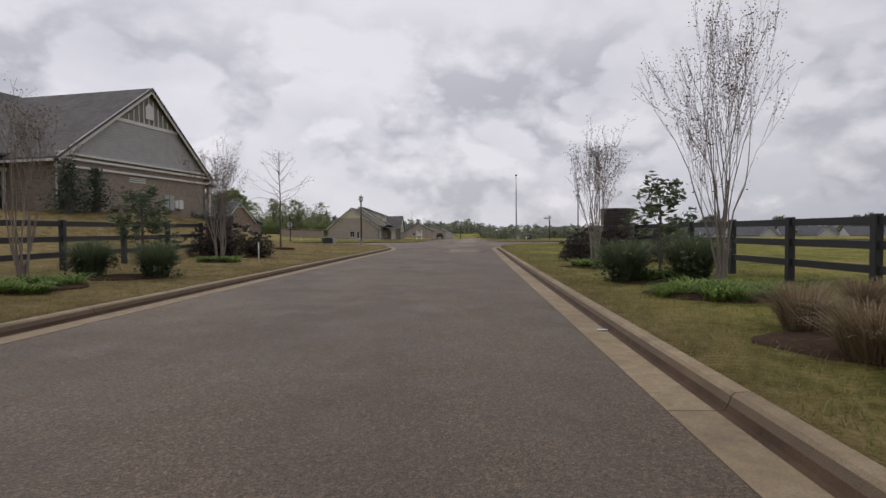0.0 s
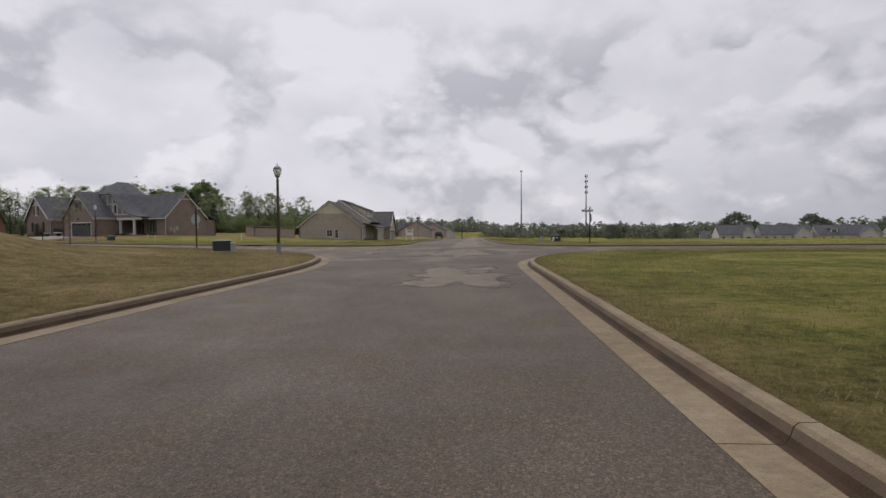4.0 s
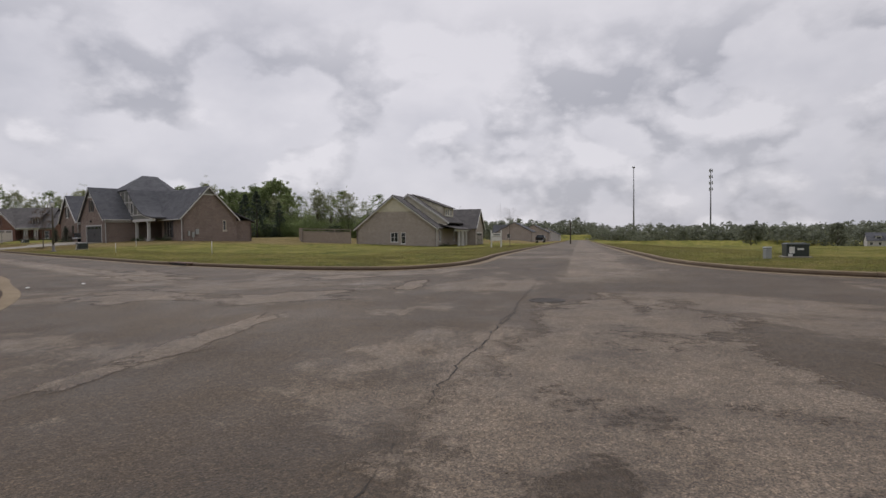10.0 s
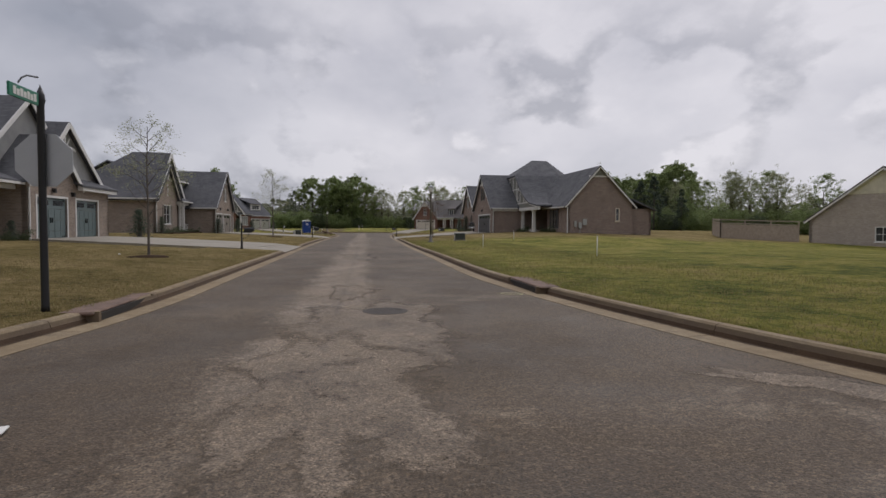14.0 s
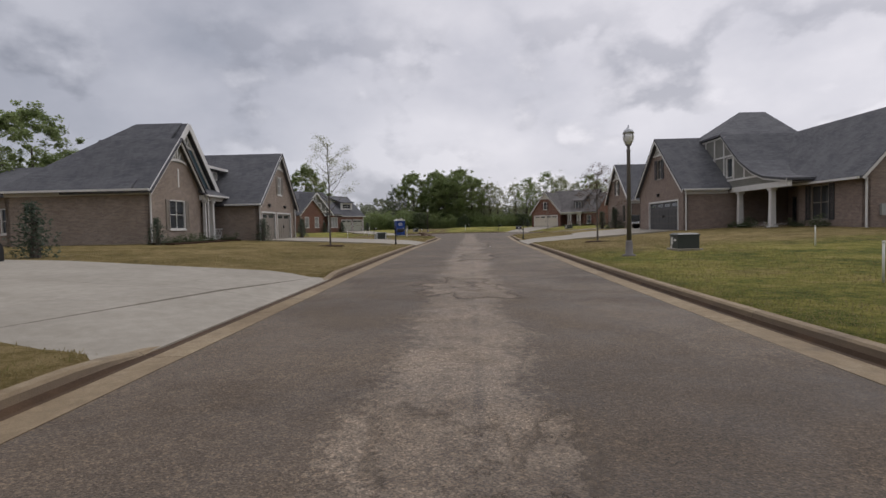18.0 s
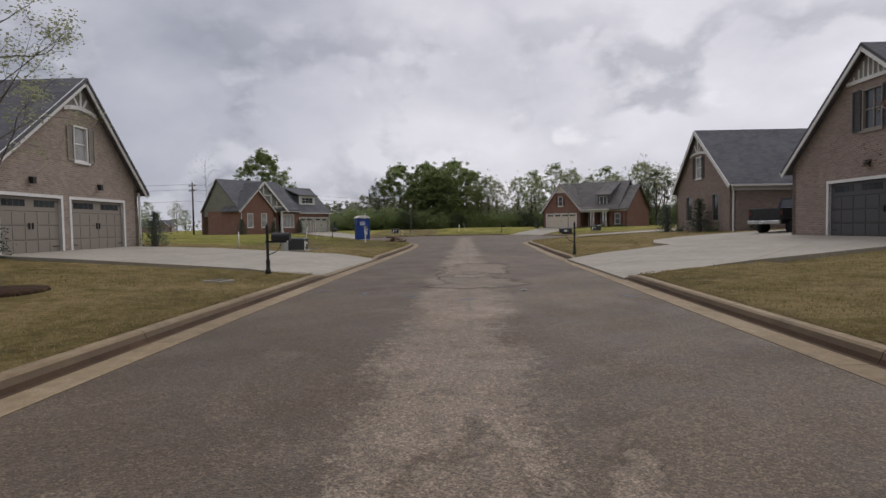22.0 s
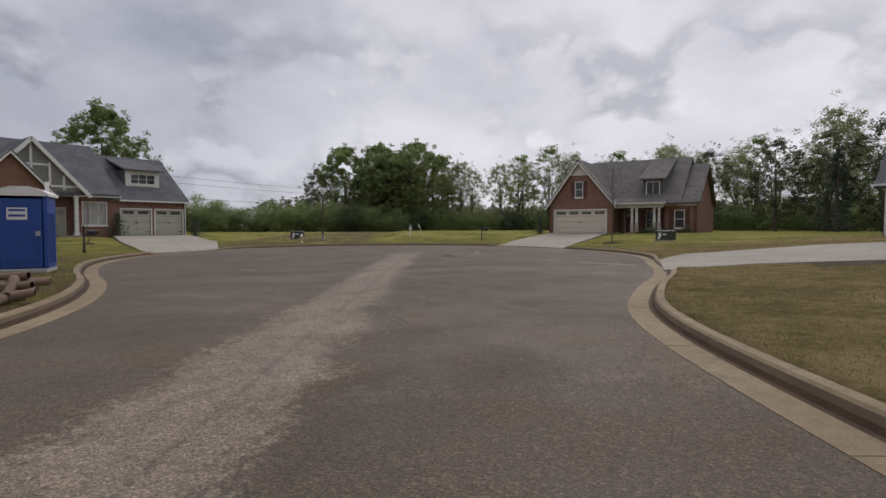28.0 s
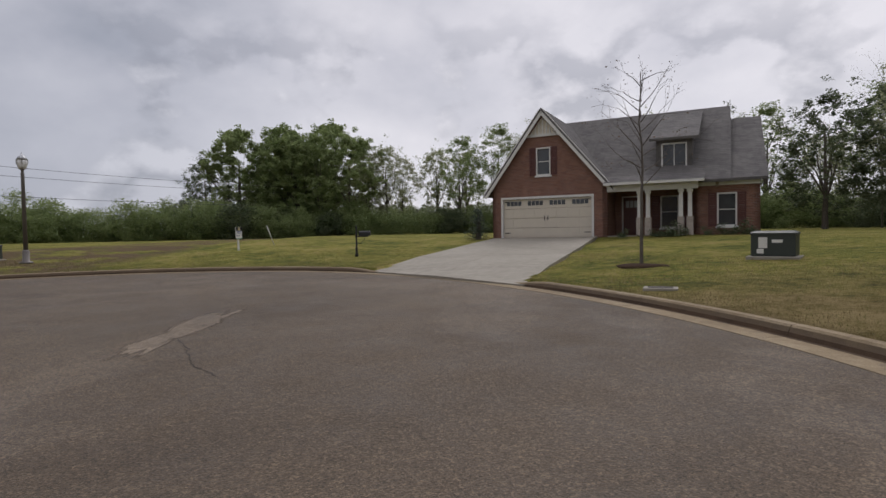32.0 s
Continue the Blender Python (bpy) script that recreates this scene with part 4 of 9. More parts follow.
# ---------- houses ----------
class Wall:
    """An upright wall face from a to b (left to right, seen from outside) in the house's own plan, with openings cut through."""

    def __init__(self, house, a, b, z0, prof, mat, thick=0.25, name="wall"):
        self.h, self.a, self.z0 = house, Vector((*a, 0)), z0
        self.len = math.hypot(b[0] - a[0], b[1] - a[1])
        self.e = Vector(((b[0] - a[0]) / self.len, (b[1] - a[1]) / self.len, 0))
        self.o = Vector((self.e.y, -self.e.x, 0))
        self.prof = [(0, prof), (self.len, prof)] if not hasattr(prof, "__len__") else prof
        self.mat, self.thick, self.name, self.holes = mat, thick, name, []

    def at(self, a, out, z):
        p = self.a + self.e * a + self.o * out
        return (p.x, p.y, z)

    def top(self, a):
        pr = self.prof
        for (x0, z0), (x1, z1) in zip(pr[:-1], pr[1:]):
            if x0 - 1e-6 <= a <= x1 + 1e-6:
                return z0 + (z1 - z0) * (a - x0) / max(x1 - x0, 1e-6)
        return pr[-1][1]

    def box(self, m, a0, a1, o0, o1, z0, z1):
        f = self.at
        return m.hexa([f(a0, o0, z0), f(a0, o1, z0), f(a1, o1, z0), f(a1, o0, z0)], [f(a0, o0, z1), f(a0, o1, z1), f(a1, o1, z1), f(a1, o0, z1)])

    def build(self):
        m = Mesh()
        cuts = sorted({0.0, self.len, *[x for x, _ in self.prof], *[v for h in self.holes for v in h[:2]]})
        cuts = [c for c in cuts if -1e-6 <= c <= self.len + 1e-6]
        f, t = self.at, -self.thick
        for c0, c1 in zip(cuts[:-1], cuts[1:]):
            if c1 - c0 < 1e-4:
                continue
            mid = (c0 + c1) / 2
            spans, lo = [], self.z0
            for h in sorted([h for h in self.holes if h[0] <= mid <= h[1]], key=lambda h: h[2]):
                if h[2] > lo + 1e-4:
                    spans.append((lo, lo, h[2], h[2]))
                lo = h[3]
            ta, tb = self.top(c0), self.top(c1)
            if max(ta, tb) > lo + 1e-4:
                spans.append((lo, lo, max(ta, lo), max(tb, lo)))
            for za, zb, zc, zd in spans:
                m.hexa([f(c0, 0, za), f(c0, t, za), f(c1, t, zb), f(c1, 0, zb)], [f(c0, 0, zc), f(c0, t, zc), f(c1, t, zd), f(c1, 0, zd)])
        return part(self.name, m, self.mat, self.h)

    def window(self, a0, a1, z0, z1, cols=2, rows=2, glass=None, shutters=None, frame=None, sill=True, deep=0.09):
        """Sash window with its frame, panes, bars and sill, and shutters at the sides."""
        self.holes.append((a0, a1, z0, z1))
        frame = frame or TRIM
        root = new("window")
        root.parent = self.h
        fr, w = Mesh(), 0.07
        for b in ((a0, a0 + w, z0, z1), (a1 - w, a1, z0, z1), (a0 + w, a1 - w, z1 - w, z1), (a0 + w, a1 - w, z0, z0 + w)):
            self.box(fr, b[0], b[1], -deep - 0.04, 0.012, b[2], b[3])
        part("frame", fr, frame, root)
        gw, gh = a1 - a0 - 2 * w, z1 - z0 - 2 * w
        for i in range(1, cols):
            x = a0 + w + gw * i / cols
            part("glazing_bar", self.box(Mesh(), x - 0.022, x + 0.022, -deep, -deep + 0.035, z0 + w, z1 - w), frame, root)
        for i in range(1, rows):
            z = z0 + w + gh * i / rows
            part("glazing_bar", self.box(Mesh(), a0 + w, a1 - w, -deep, -deep + 0.03, z - 0.02, z + 0.02), frame, root)
        for i in range(cols):
            x0 = a0 + w + gw * i / cols
            part("pane", self.box(Mesh(), x0, x0 + gw / cols, -deep - 0.03, -deep, z0 + w, z1 - w), glass or GLASS, root)
        if sill:
            part("sill", self.box(Mesh(), a0 - 0.06, a1 + 0.06, -0.05, 0.06, z0 - 0.09, z0 - 0.002), frame, root)
        if shutters:
            sw = max(0.28, min(0.42, (a1 - a0) * 0.42))
            for x0 in (a0 - sw - 0.02, a1 + 0.02):
                sh = Mesh()
                for b in ((x0, x0 + 0.06, z0, z1), (x0 + sw - 0.06, x0 + sw, z0, z1), (x0 + 0.06, x0 + sw - 0.06, z1 - 0.07, z1), (x0 + 0.06, x0 + sw - 0.06, z0, z0 + 0.07)):
                    self.box(sh, b[0], b[1], 0.003, 0.05, b[2], b[3])
                k = max(4, int((z1 - z0) / 0.09))
                for i in range(k):
                    z = z0 + 0.07 + (z1 - z0 - 0.14) * i / k
                    self.box(sh, x0 + 0.06, x0 + sw - 0.06, 0.003, 0.03, z, z + (z1 - z0 - 0.14) / k * 0.7)
                part("shutter", sh, shutters, root)
        return root

    def garage(self, a0, a1, z0, z1, mat, lites=4, handles=True):
        """Sectional garage door: panels with recessed fields, a row of lights, strap hinges and handles."""
        self.holes.append((a0, a1, z0, z1))
        root = new("garage_door")
        root.parent = self.h
        root["label"] = "panelled garage door with a row of small lights"
        case = Mesh()
        for b in ((a0 - 0.12, a0, z0, z1 + 0.12), (a1, a1 + 0.12, z0, z1 + 0.12), (a0, a1, z1, z1 + 0.12)):
            self.box(case, b[0], b[1], -0.12, 0.025, b[2], b[3])
        part("casing", case, TRIM, root)
        rows, cols = 4, max(2, int(round((a1 - a0) / 0.62)))
        hh, ww = (z1 - z0) / rows, (a1 - a0) / cols
        for r in range(rows):
            pn = Mesh()
            za, zb = z0 + r * hh + 0.006, z0 + (r + 1) * hh - 0.006
            self.box(pn, a0, a1, -0.14, -0.10, za, zb)
            if r < rows - 1:
                for c in range(cols):
                    self.box(pn, a0 + c * ww + 0.05, a0 + (c + 1) * ww - 0.05, -0.10, -0.085, za + 0.05, zb - 0.05)
            part("door_panel", pn, mat, root)
        zt = z1 - hh
        for i in range(lites):
            x0 = a0 + (a1 - a0) * (i + 0.14) / lites
            x1 = a0 + (a1 - a0) * (i + 0.86) / lites
            li = Mesh()
            k = 4
            for j in range(k):
                self.box(li, x0 + (x1 - x0) * j / k + 0.015, x0 + (x1 - x0) * (j + 1) / k - 0.015, -0.10, -0.09, zt + hh * 0.32, zt + hh * 0.78)
            part("light_pane", li, GLASS, root)
        if handles:
            mid = (a0 + a1) / 2
            for sgn in (-1, 1):
                part("pull_handle", self.box(Mesh(), mid + sgn * 0.09 - 0.015, mid + sgn * 0.09 + 0.015, -0.085, -0.04, z0 + hh * 1.75, z0 + hh * 2.2), BLACK, root)
                for zz in (z0 + hh * 0.5, z1 - hh * 0.25):
                    x = a0 + 0.06 if sgn < 0 else a1 - 0.4
                    part("strap_hinge", self.box(Mesh(), x, x + 0.34, -0.085, -0.07, zz - 0.02, zz + 0.02), BLACK, root)
        return root

    def door(self, a0, a1, z0, z1, mat, lites=True):
        self.holes.append((a0, a1, z0, z1))
        root = new("front_door")
        root.parent = self.h
        fr = Mesh()
        for b in ((a0, a0 + 0.07, z0, z1), (a1 - 0.07, a1, z0, z1), (a0 + 0.07, a1 - 0.07, z1 - 0.07, z1)):
            self.box(fr, b[0], b[1], -0.13, 0.012, b[2], b[3])
        part("frame", fr, TRIM, root)
        lf = Mesh()
        self.box(lf, a0 + 0.07, a1 - 0.07, -0.12, -0.075, z0, z1 - 0.07)
        for q in (0.12, 0.42):
            self.box(lf, a0 + 0.2, a1 - 0.2, -0.075, -0.06, z0 + (z1 - z0) * q, z0 + (z1 - z0) * (q + 0.24))
        part("leaf", lf, mat, root)
        if lites:
            for i in range(3):
                x0 = a0 + 0.18 + (a1 - a0 - 0.36) * i / 3
                part("light_pane", self.box(Mesh(), x0 + 0.02, x0 + (a1 - a0 - 0.36) / 3 - 0.02, -0.075, -0.065, z1 - 0.62, z1 - 0.25), BLINDS, root)
        part("knob", self.box(Mesh(), a1 - 0.2, a1 - 0.15, -0.075, -0.02, z0 + 0.95, z0 + 1.05), CHROME, root)
        return root

    def panel(self, name, poly, mat, out=0.02, thick=0.03, label=""):
        """A flat board on the wall, given by (along, height) corners."""
        f = self.at
        m, n = Mesh(), len(poly)
        m.add([f(a, out, z) for a, z in poly] + [f(a, out - thick, z) for a, z in poly],
              [tuple(range(n)), tuple(reversed(range(n, 2 * n)))] + [(i, i + n, (i + 1) % n + n, (i + 1) % n) for i in range(n)])
        return part(name, m, mat, self.h, label)

    def bar(self, name, a, b, width, out=0.05, thick=0.06, mat=None):
        """A trim board between two (along, height) points."""
        (x0, z0), (x1, z1) = a, b
        L = math.hypot(x1 - x0, z1 - z0)
        px, pz = -(z1 - z0) / L * width / 2, (x1 - x0) / L * width / 2
        return self.panel(name, [(x0 + px, z0 + pz), (x1 + px, z1 + pz), (x1 - px, z1 - pz), (x0 - px, z0 - pz)], mat or TRIM, out, thick)


def roof_part(house, polys, mat, thick=0.14, name="roof"):
    m = Mesh()
    for p in polys:
        m.slab(p, thick)
    return part(name, m, mat, house)


def gable_roof_v(house, u0, u1, ua, v0, v1, ze, zr, mat, oh=0.35, ohv=0.35, back=0.0):
    """Roof whose ridge runs away from the street; ze is the wall-plate height."""
    kl, kr = (zr - ze) / (ua - u0), (zr - ze) / (u1 - ua)
    t = 0.16
    return roof_part(house, [[(u0 - oh, v0 - ohv, ze - kl * oh + t), (ua, v0 - ohv, zr + t), (ua, v1 + back, zr + t), (u0 - oh, v1 + back, ze - kl * oh + t)],
                             [(ua, v0 - ohv, zr + t), (u1 + oh, v0 - ohv, ze - kr * oh + t), (u1 + oh, v1 + back, ze - kr * oh + t), (ua, v1 + back, zr + t)]], mat)


def gable_roof_u(house, u0, u1, v0, v1, va, ze, zr, mat, oh=0.35, ohu=0.3, ze2=None):
    """Roof whose ridge runs along the street."""
    ze2 = ze if ze2 is None else ze2
    kf, kb = (zr - ze) / (va - v0), (zr - ze2) / (v1 - va)
    t = 0.16
    for u in (u0 + 0.22, u1 - 0.36):
        part("gable_end", Mesh().rings([[(x, v0 + 0.1, ze - 0.4), (x, v1 - 0.1, ze2 - 0.4), (x, v1 - 0.1, ze2 - 0.05), (x, va, zr - 0.1), (x, v0 + 0.1, ze - 0.05)] for x in (u, u + 0.14)]), TAN_BRICK, house)
    return roof_part(house, [[(u0 - ohu, v0 - oh, ze - kf * oh + t), (u1 + ohu, v0 - oh, ze - kf * oh + t), (u1 + ohu, va, zr + t), (u0 - ohu, va, zr + t)],
                             [(u0 - ohu, va, zr + t), (u1 + ohu, va, zr + t), (u1 + ohu, v1 + oh, ze2 - kb * oh + t), (u0 - ohu, v1 + oh, ze2 - kb * oh + t)]], mat)


def rakes(house, p_left, apex, p_right, w=0.22, t=0.05, mat=None, name="rake_board"):
    """White boards under the two slopes of a gable, from eave to apex."""
    for q in (p_left, p_right):
        part(name, Mesh().beam(q, apex, t, w), mat or TRIM, house)


def gutter(house, a, b, z, name="gutter"):
    part(name, Mesh().beam((*a, z), (*b, z), 0.13, 0.12), TRIM, house)


def downspout(house, x, y, z0, z1):
    part("downspout", Mesh().box(x - 0.045, x + 0.045, y - 0.04, y + 0.04, z0, z1, 0.01), TRIM, house)


def column(house, x, y, z0, z1, w=0.26, stone=False):
    root = new("porch_column")
    root.parent = house
    b = w * 0.5
    part("shaft", Mesh().rings([[(x + sx * k, y + sy * k, z) for sx, sy in ((-1, -1), (1, -1), (1, 1), (-1, 1))] for k, z in ((b, z0 + 0.2), (b * 0.86, z1 - 0.16))]), TRIM, root)
    part("base", Mesh().box(x - b * 1.5, x + b * 1.5, y - b * 1.5, y + b * 1.5, z0, z0 + (0.9 if stone else 0.22), 0.02), PALE_BRICK if stone else TRIM, root)
    part("capital", Mesh().box(x - b * 1.35, x + b * 1.35, y - b * 1.35, y + b * 1.35, z1 - 0.16, z1, 0.02), TRIM, root)


def truss(wall, ac, zt, half, drop, post=True):
    """White decorative collar in a gable peak: a curved tie, a king post and two struts."""
    zt -= 0.12
    zc = zt - drop
    wall.panel("peak_panel", [(ac - half * 0.98, zc), (ac + half * 0.98, zc), (ac, zt)], SAGE, 0.03, 0.03)
    pts = [(ac - half + 2 * half * i / 6, zc - 0.16 * (1 - ((i - 3) / 3) ** 2) * -1) for i in range(7)]
    for p, q in zip(pts[:-1], pts[1:]):
        wall.bar("collar_tie", p, q, 0.16, 0.07)
    if post:
        wall.bar("king_post", (ac, zc + 0.1), (ac, zt), 0.12, 0.075)
        for s in (-1, 1):
            wall.bar("strut", (ac + s * half * 0.12, zc + 0.15), (ac + s * half * 0.42, zc + drop * 0.5), 0.09, 0.07)


def close_box(h, u0, u1, v0, v1, z1, mat, skip=()):
    """Plain side and back walls of a block."""
    sides = {"left": ((u0, v1), (u0, v0)), "right": ((u1, v0), (u1, v1)), "back": ((u1, v1), (u0, v1)), "front": ((u0, v0), (u1, v0))}
    for k, (a, b) in sides.items():
        if k not in skip:
            Wall(h, a, b, -0.9, z1, mat).build()


def gable_front(h, u0, u1, ua, v, ze, zr, mat, oh=0.35, board=0.24):
    w = Wall(h, (u0, v), (u1, v), -0.9, [(0, ze), (ua - u0, zr), (u1 - u0, ze)], mat)
    kl, kr = (zr - ze) / (ua - u0), (zr - ze) / (u1 - ua)
    rakes(h, (u0 - oh, v - 0.32, ze - kl * oh), (ua, v - 0.32, zr), (u1 + oh, v - 0.32, ze - kr * oh), board)
    return w


def porch_roof_beam(h, u0, u1, v, z, depth=0.3, hgt=0.34):
    part("porch_beam", Mesh().box(u0, u1, v, v + depth, z - hgt, z), TRIM, h)


def wall_lamp(w, a, z):
    root = new("wall_lantern")
    root.parent = w.h
    part("bracket", w.box(Mesh(), a - 0.05, a + 0.05, 0.0, 0.06, z, z + 0.14), BLACK, root)
    part("lantern", w.box(Mesh(), a - 0.08, a + 0.08, 0.05, 0.2, z - 0.12, z + 0.12), BLACK, root)


def house_b():
    x, y = XY(108.5, 65.1)
    h = thing("house", x, y, 0.68, -30, "brown brick house with charcoal roof, porch columns and half-timbered gable", "house", "houses on the second street")
    g = gable_front(h, 0, 9.4, 4.5, 0, 3.05, 7.05, GREY_BRICK)
    g.garage(2.4, 8.2, 0, 2.15, PAINT_DARK, 4)
    g.window(4.15, 5.15, 4.0, 5.55, 2, 2, None, SHUTTER, PAINT_TAUPE)
    wall_lamp(g, 4.6, 2.75)
    g.build()
    g.panel("peak_panel", [(3.55, 5.95), (5.45, 5.95), (4.5, 6.85)], SAGE, 0.03)
    for k in range(-3, 4):
        g.bar("batten", (4.5 + k * 0.24, 5.97), (4.5 + k * 0.24, 6.8 - abs(k) * 0.23), 0.06, 0.06)
    g.bar("peak_band", (3.4, 5.9), (5.6, 5.9), 0.14, 0.07)
    r = Wall(h, (9.4, 0), (9.4, 9), -0.9, 3.05, GREY_BRICK)
    r.build()
    Wall(h, (0, 9), (0, 0), -0.9, 3.05, GREY_BRICK).build()
    gable_roof_v(h, 0, 9.4, 4.5, 0, 9.5, 3.05, 7.05, SHINGLE)
    gutter(h, (9.8, -0.2), (9.8, 2.9), 2.86)
    part("frieze_board", Mesh().box(9.42, 9.47, 0, 3.0, 2.55, 2.85), TRIM, h)
    downspout(h, 9.5, 0.05, -0.1, 2.8)
    # porch and right wing
    f = Wall(h, (14.1, 4.9), (19.8, 4.9), -0.9, 3.05, GREY_BRICK)
    f.window(1.35, 2.95, 0.58, 2.6, 2, 2, None, SHUTTER, PAINT_TAUPE)
    f.build()
    pb = Wall(h, (9.4, 7.2), (14.1, 7.2), -0.9, 3.05, GREY_BRICK)
    pb.door(1.9, 2.9, 0.05, 2.2, WOODEN)
    pb.window(0.5, 1.5, 0.5, 2.2, 1, 2, None, None, PAINT_DARK)
    pb.build()
    Wall(h, (14.1, 7.2), (14.1, 4.9), -0.9, 3.05, GREY_BRICK).build()
    part("porch_floor", Mesh().box(9.42, 14.7, 3.0, 7.2, -0.5, 0.06), SLAB, h)
    part("porch_ceiling", Mesh().box(9.42, 16.0, 3.36, 7.2, 2.8, 2.88), PORCHDARK, h)
    porch_roof_beam(h, 9.45, 16.1, 3.1, 2.92)
    column(h, 10.4, 3.35, 0.06, 2.6, 0.32)
    column(h, 14.2, 3.35, 0.06, 2.6, 0.32)
    sd = Wall(h, (19.8, 4.9), (19.8, 11.8), -0.9, [(0, 3.05), (3.3, 6.7), (6.9, 3.05)], GREY_BRICK)
    sd.window(5.1, 5.55, 1.35, 2.65, 1, 2, None, None, PAINT_CREAM)
    sd.build()
    rakes(h, (20.1, 4.55, 2.66), (20.1, 8.2, 6.7), (20.1, 12.15, 2.66), 0.13)
    sd.panel("peak_panel", [(2.45, 5.85), (4.2, 5.85), (3.3, 6.5)], SAGE, 0.03)
    sd.bar("peak_band", (2.2, 5.8), (4.4, 5.8), 0.14, 0.07)
    for a, z, ww in ((0.7, 0.75, 0.22), (1.15, 0.6, 0.3), (1.6, 0.95, 0.4)):
        part("meter_box", sd.box(Mesh(), a, a + ww, 0.0, 0.16, z, z + 0.6), UTILGREY, h)
    part("conduit", sd.box(Mesh(), 1.3, 1.36, 0.0, 0.05, -0.3, 0.7), UTILGREY, h)
    gable_roof_u(h, 8.0, 19.8, 4.9, 11.8, 8.2, 3.05, 6.7, SHINGLE)
    w2 = Wall(h, (18.9, 11.8), (18.9, 14.4), -0.9, 2.65, GREY_BRICK)
    w2.build()
    Wall(h, (18.9, 14.4), (4, 14.4), -0.9, 2.65, GREY_BRICK).build()
    roof_part(h, [[(4, 10.4, 4.3), (19.3, 10.4, 4.3), (19.3, 14.8, 2.55), (4, 14.8, 2.55)]], SHINGLE)
    Wall(h, (0, 14.4), (0, 9), -0.9, 3.05, GREY_BRICK).build()
    gutter(h, (14.0, 4.45), (19.9, 4.45), 2.72)
    downspout(h, 19.9, 4.86, -0.1, 2.7)
    # tall hipped centre: clipped front gable, half-timbered, whose right slope sweeps down over the porch
    edge = [(8.35, 6.8), (9.8, 5.55), (11.05, 4.58), (12.5, 3.78), (13.85, 3.33), (16.2, 3.02)]
    p1, p2, vf, vb = (4.1, 6.5, 9.2), (4.3, 8.4, 9.15), 2.95, 12.5
    po = [[(3.0, vf, 6.85), (8.35, vf, 6.85), p1], [(8.35, vf, 6.85), (8.35, 8.6, 6.85), p2, p1], [(3.0, vb, 6.85), (3.0, vf, 6.85), p1, p2], [(8.35, 8.6, 6.85), (3.0, vb, 6.85), p2],
          [(-0.4, vb + 1, 2.9), (-0.4, 3.6, 2.9), (3.0, vf, 6.85), (3.0, vb, 6.85)], [(-0.4, 14.8, 2.6), (3.0, vb, 6.85), (8.35, 8.6, 6.85), (14.6, 14.8, 2.6)]]
    for a, b in zip(edge[:-1], edge[1:]):
        po.append([(a[0], vf, a[1] + 0.05), (b[0], vf, b[1] + 0.05), (b[0], 8.6 - 0.35 * (b[0] - 8.35), b[1] + 0.05), (a[0], 8.6 - 0.35 * (a[0] - 8.35), a[1] + 0.05)])
    roof_part(h, po, SHINGLE)
    tg = Wall(h, (3.0, 3.15), (16.0, 3.15), 2.9, [(0, 6.7), (5.35, 6.7), (6.8, 5.42), (8.05, 4.45), (9.5, 3.66), (10.85, 3.22), (13.0, 2.95)], SAGE, 0.2, "timbered_gable")
    tg.window(5.85, 6.8, 3.65, 5.05, 1, 1, None, None, TRIM, False)
    tg.build()
    for a, b in (((2.8, 3.4), (2.8, 6.65)), ((4.2, 3.4), (4.2, 6.65)), ((5.6, 3.4), (5.6, 6.6)), ((6.95, 3.45), (6.95, 5.25)), ((8.35, 3.45), (8.35, 4.2)), ((9.75, 3.4), (9.75, 3.55)), ((2.0, 5.17), (7.1, 5.17)), ((3.0, 3.45), (9.9, 3.45)), ((1.0, 6.62), (5.4, 6.62))):
        tg.bar("timber", a, b, 0.12, 0.05)
    for a, b in zip(edge[:-1], edge[1:]):
        tg.bar("swept_rake", (a[0] - 3.0, a[1] - 0.1), (b[0] - 3.0, b[1] - 0.1), 0.17, 0.16)
    part("chimney_cap", Mesh().box(13.0, 13.3, 9.4, 9.7, 5.5, 6.4), BLACK, h)
    return h


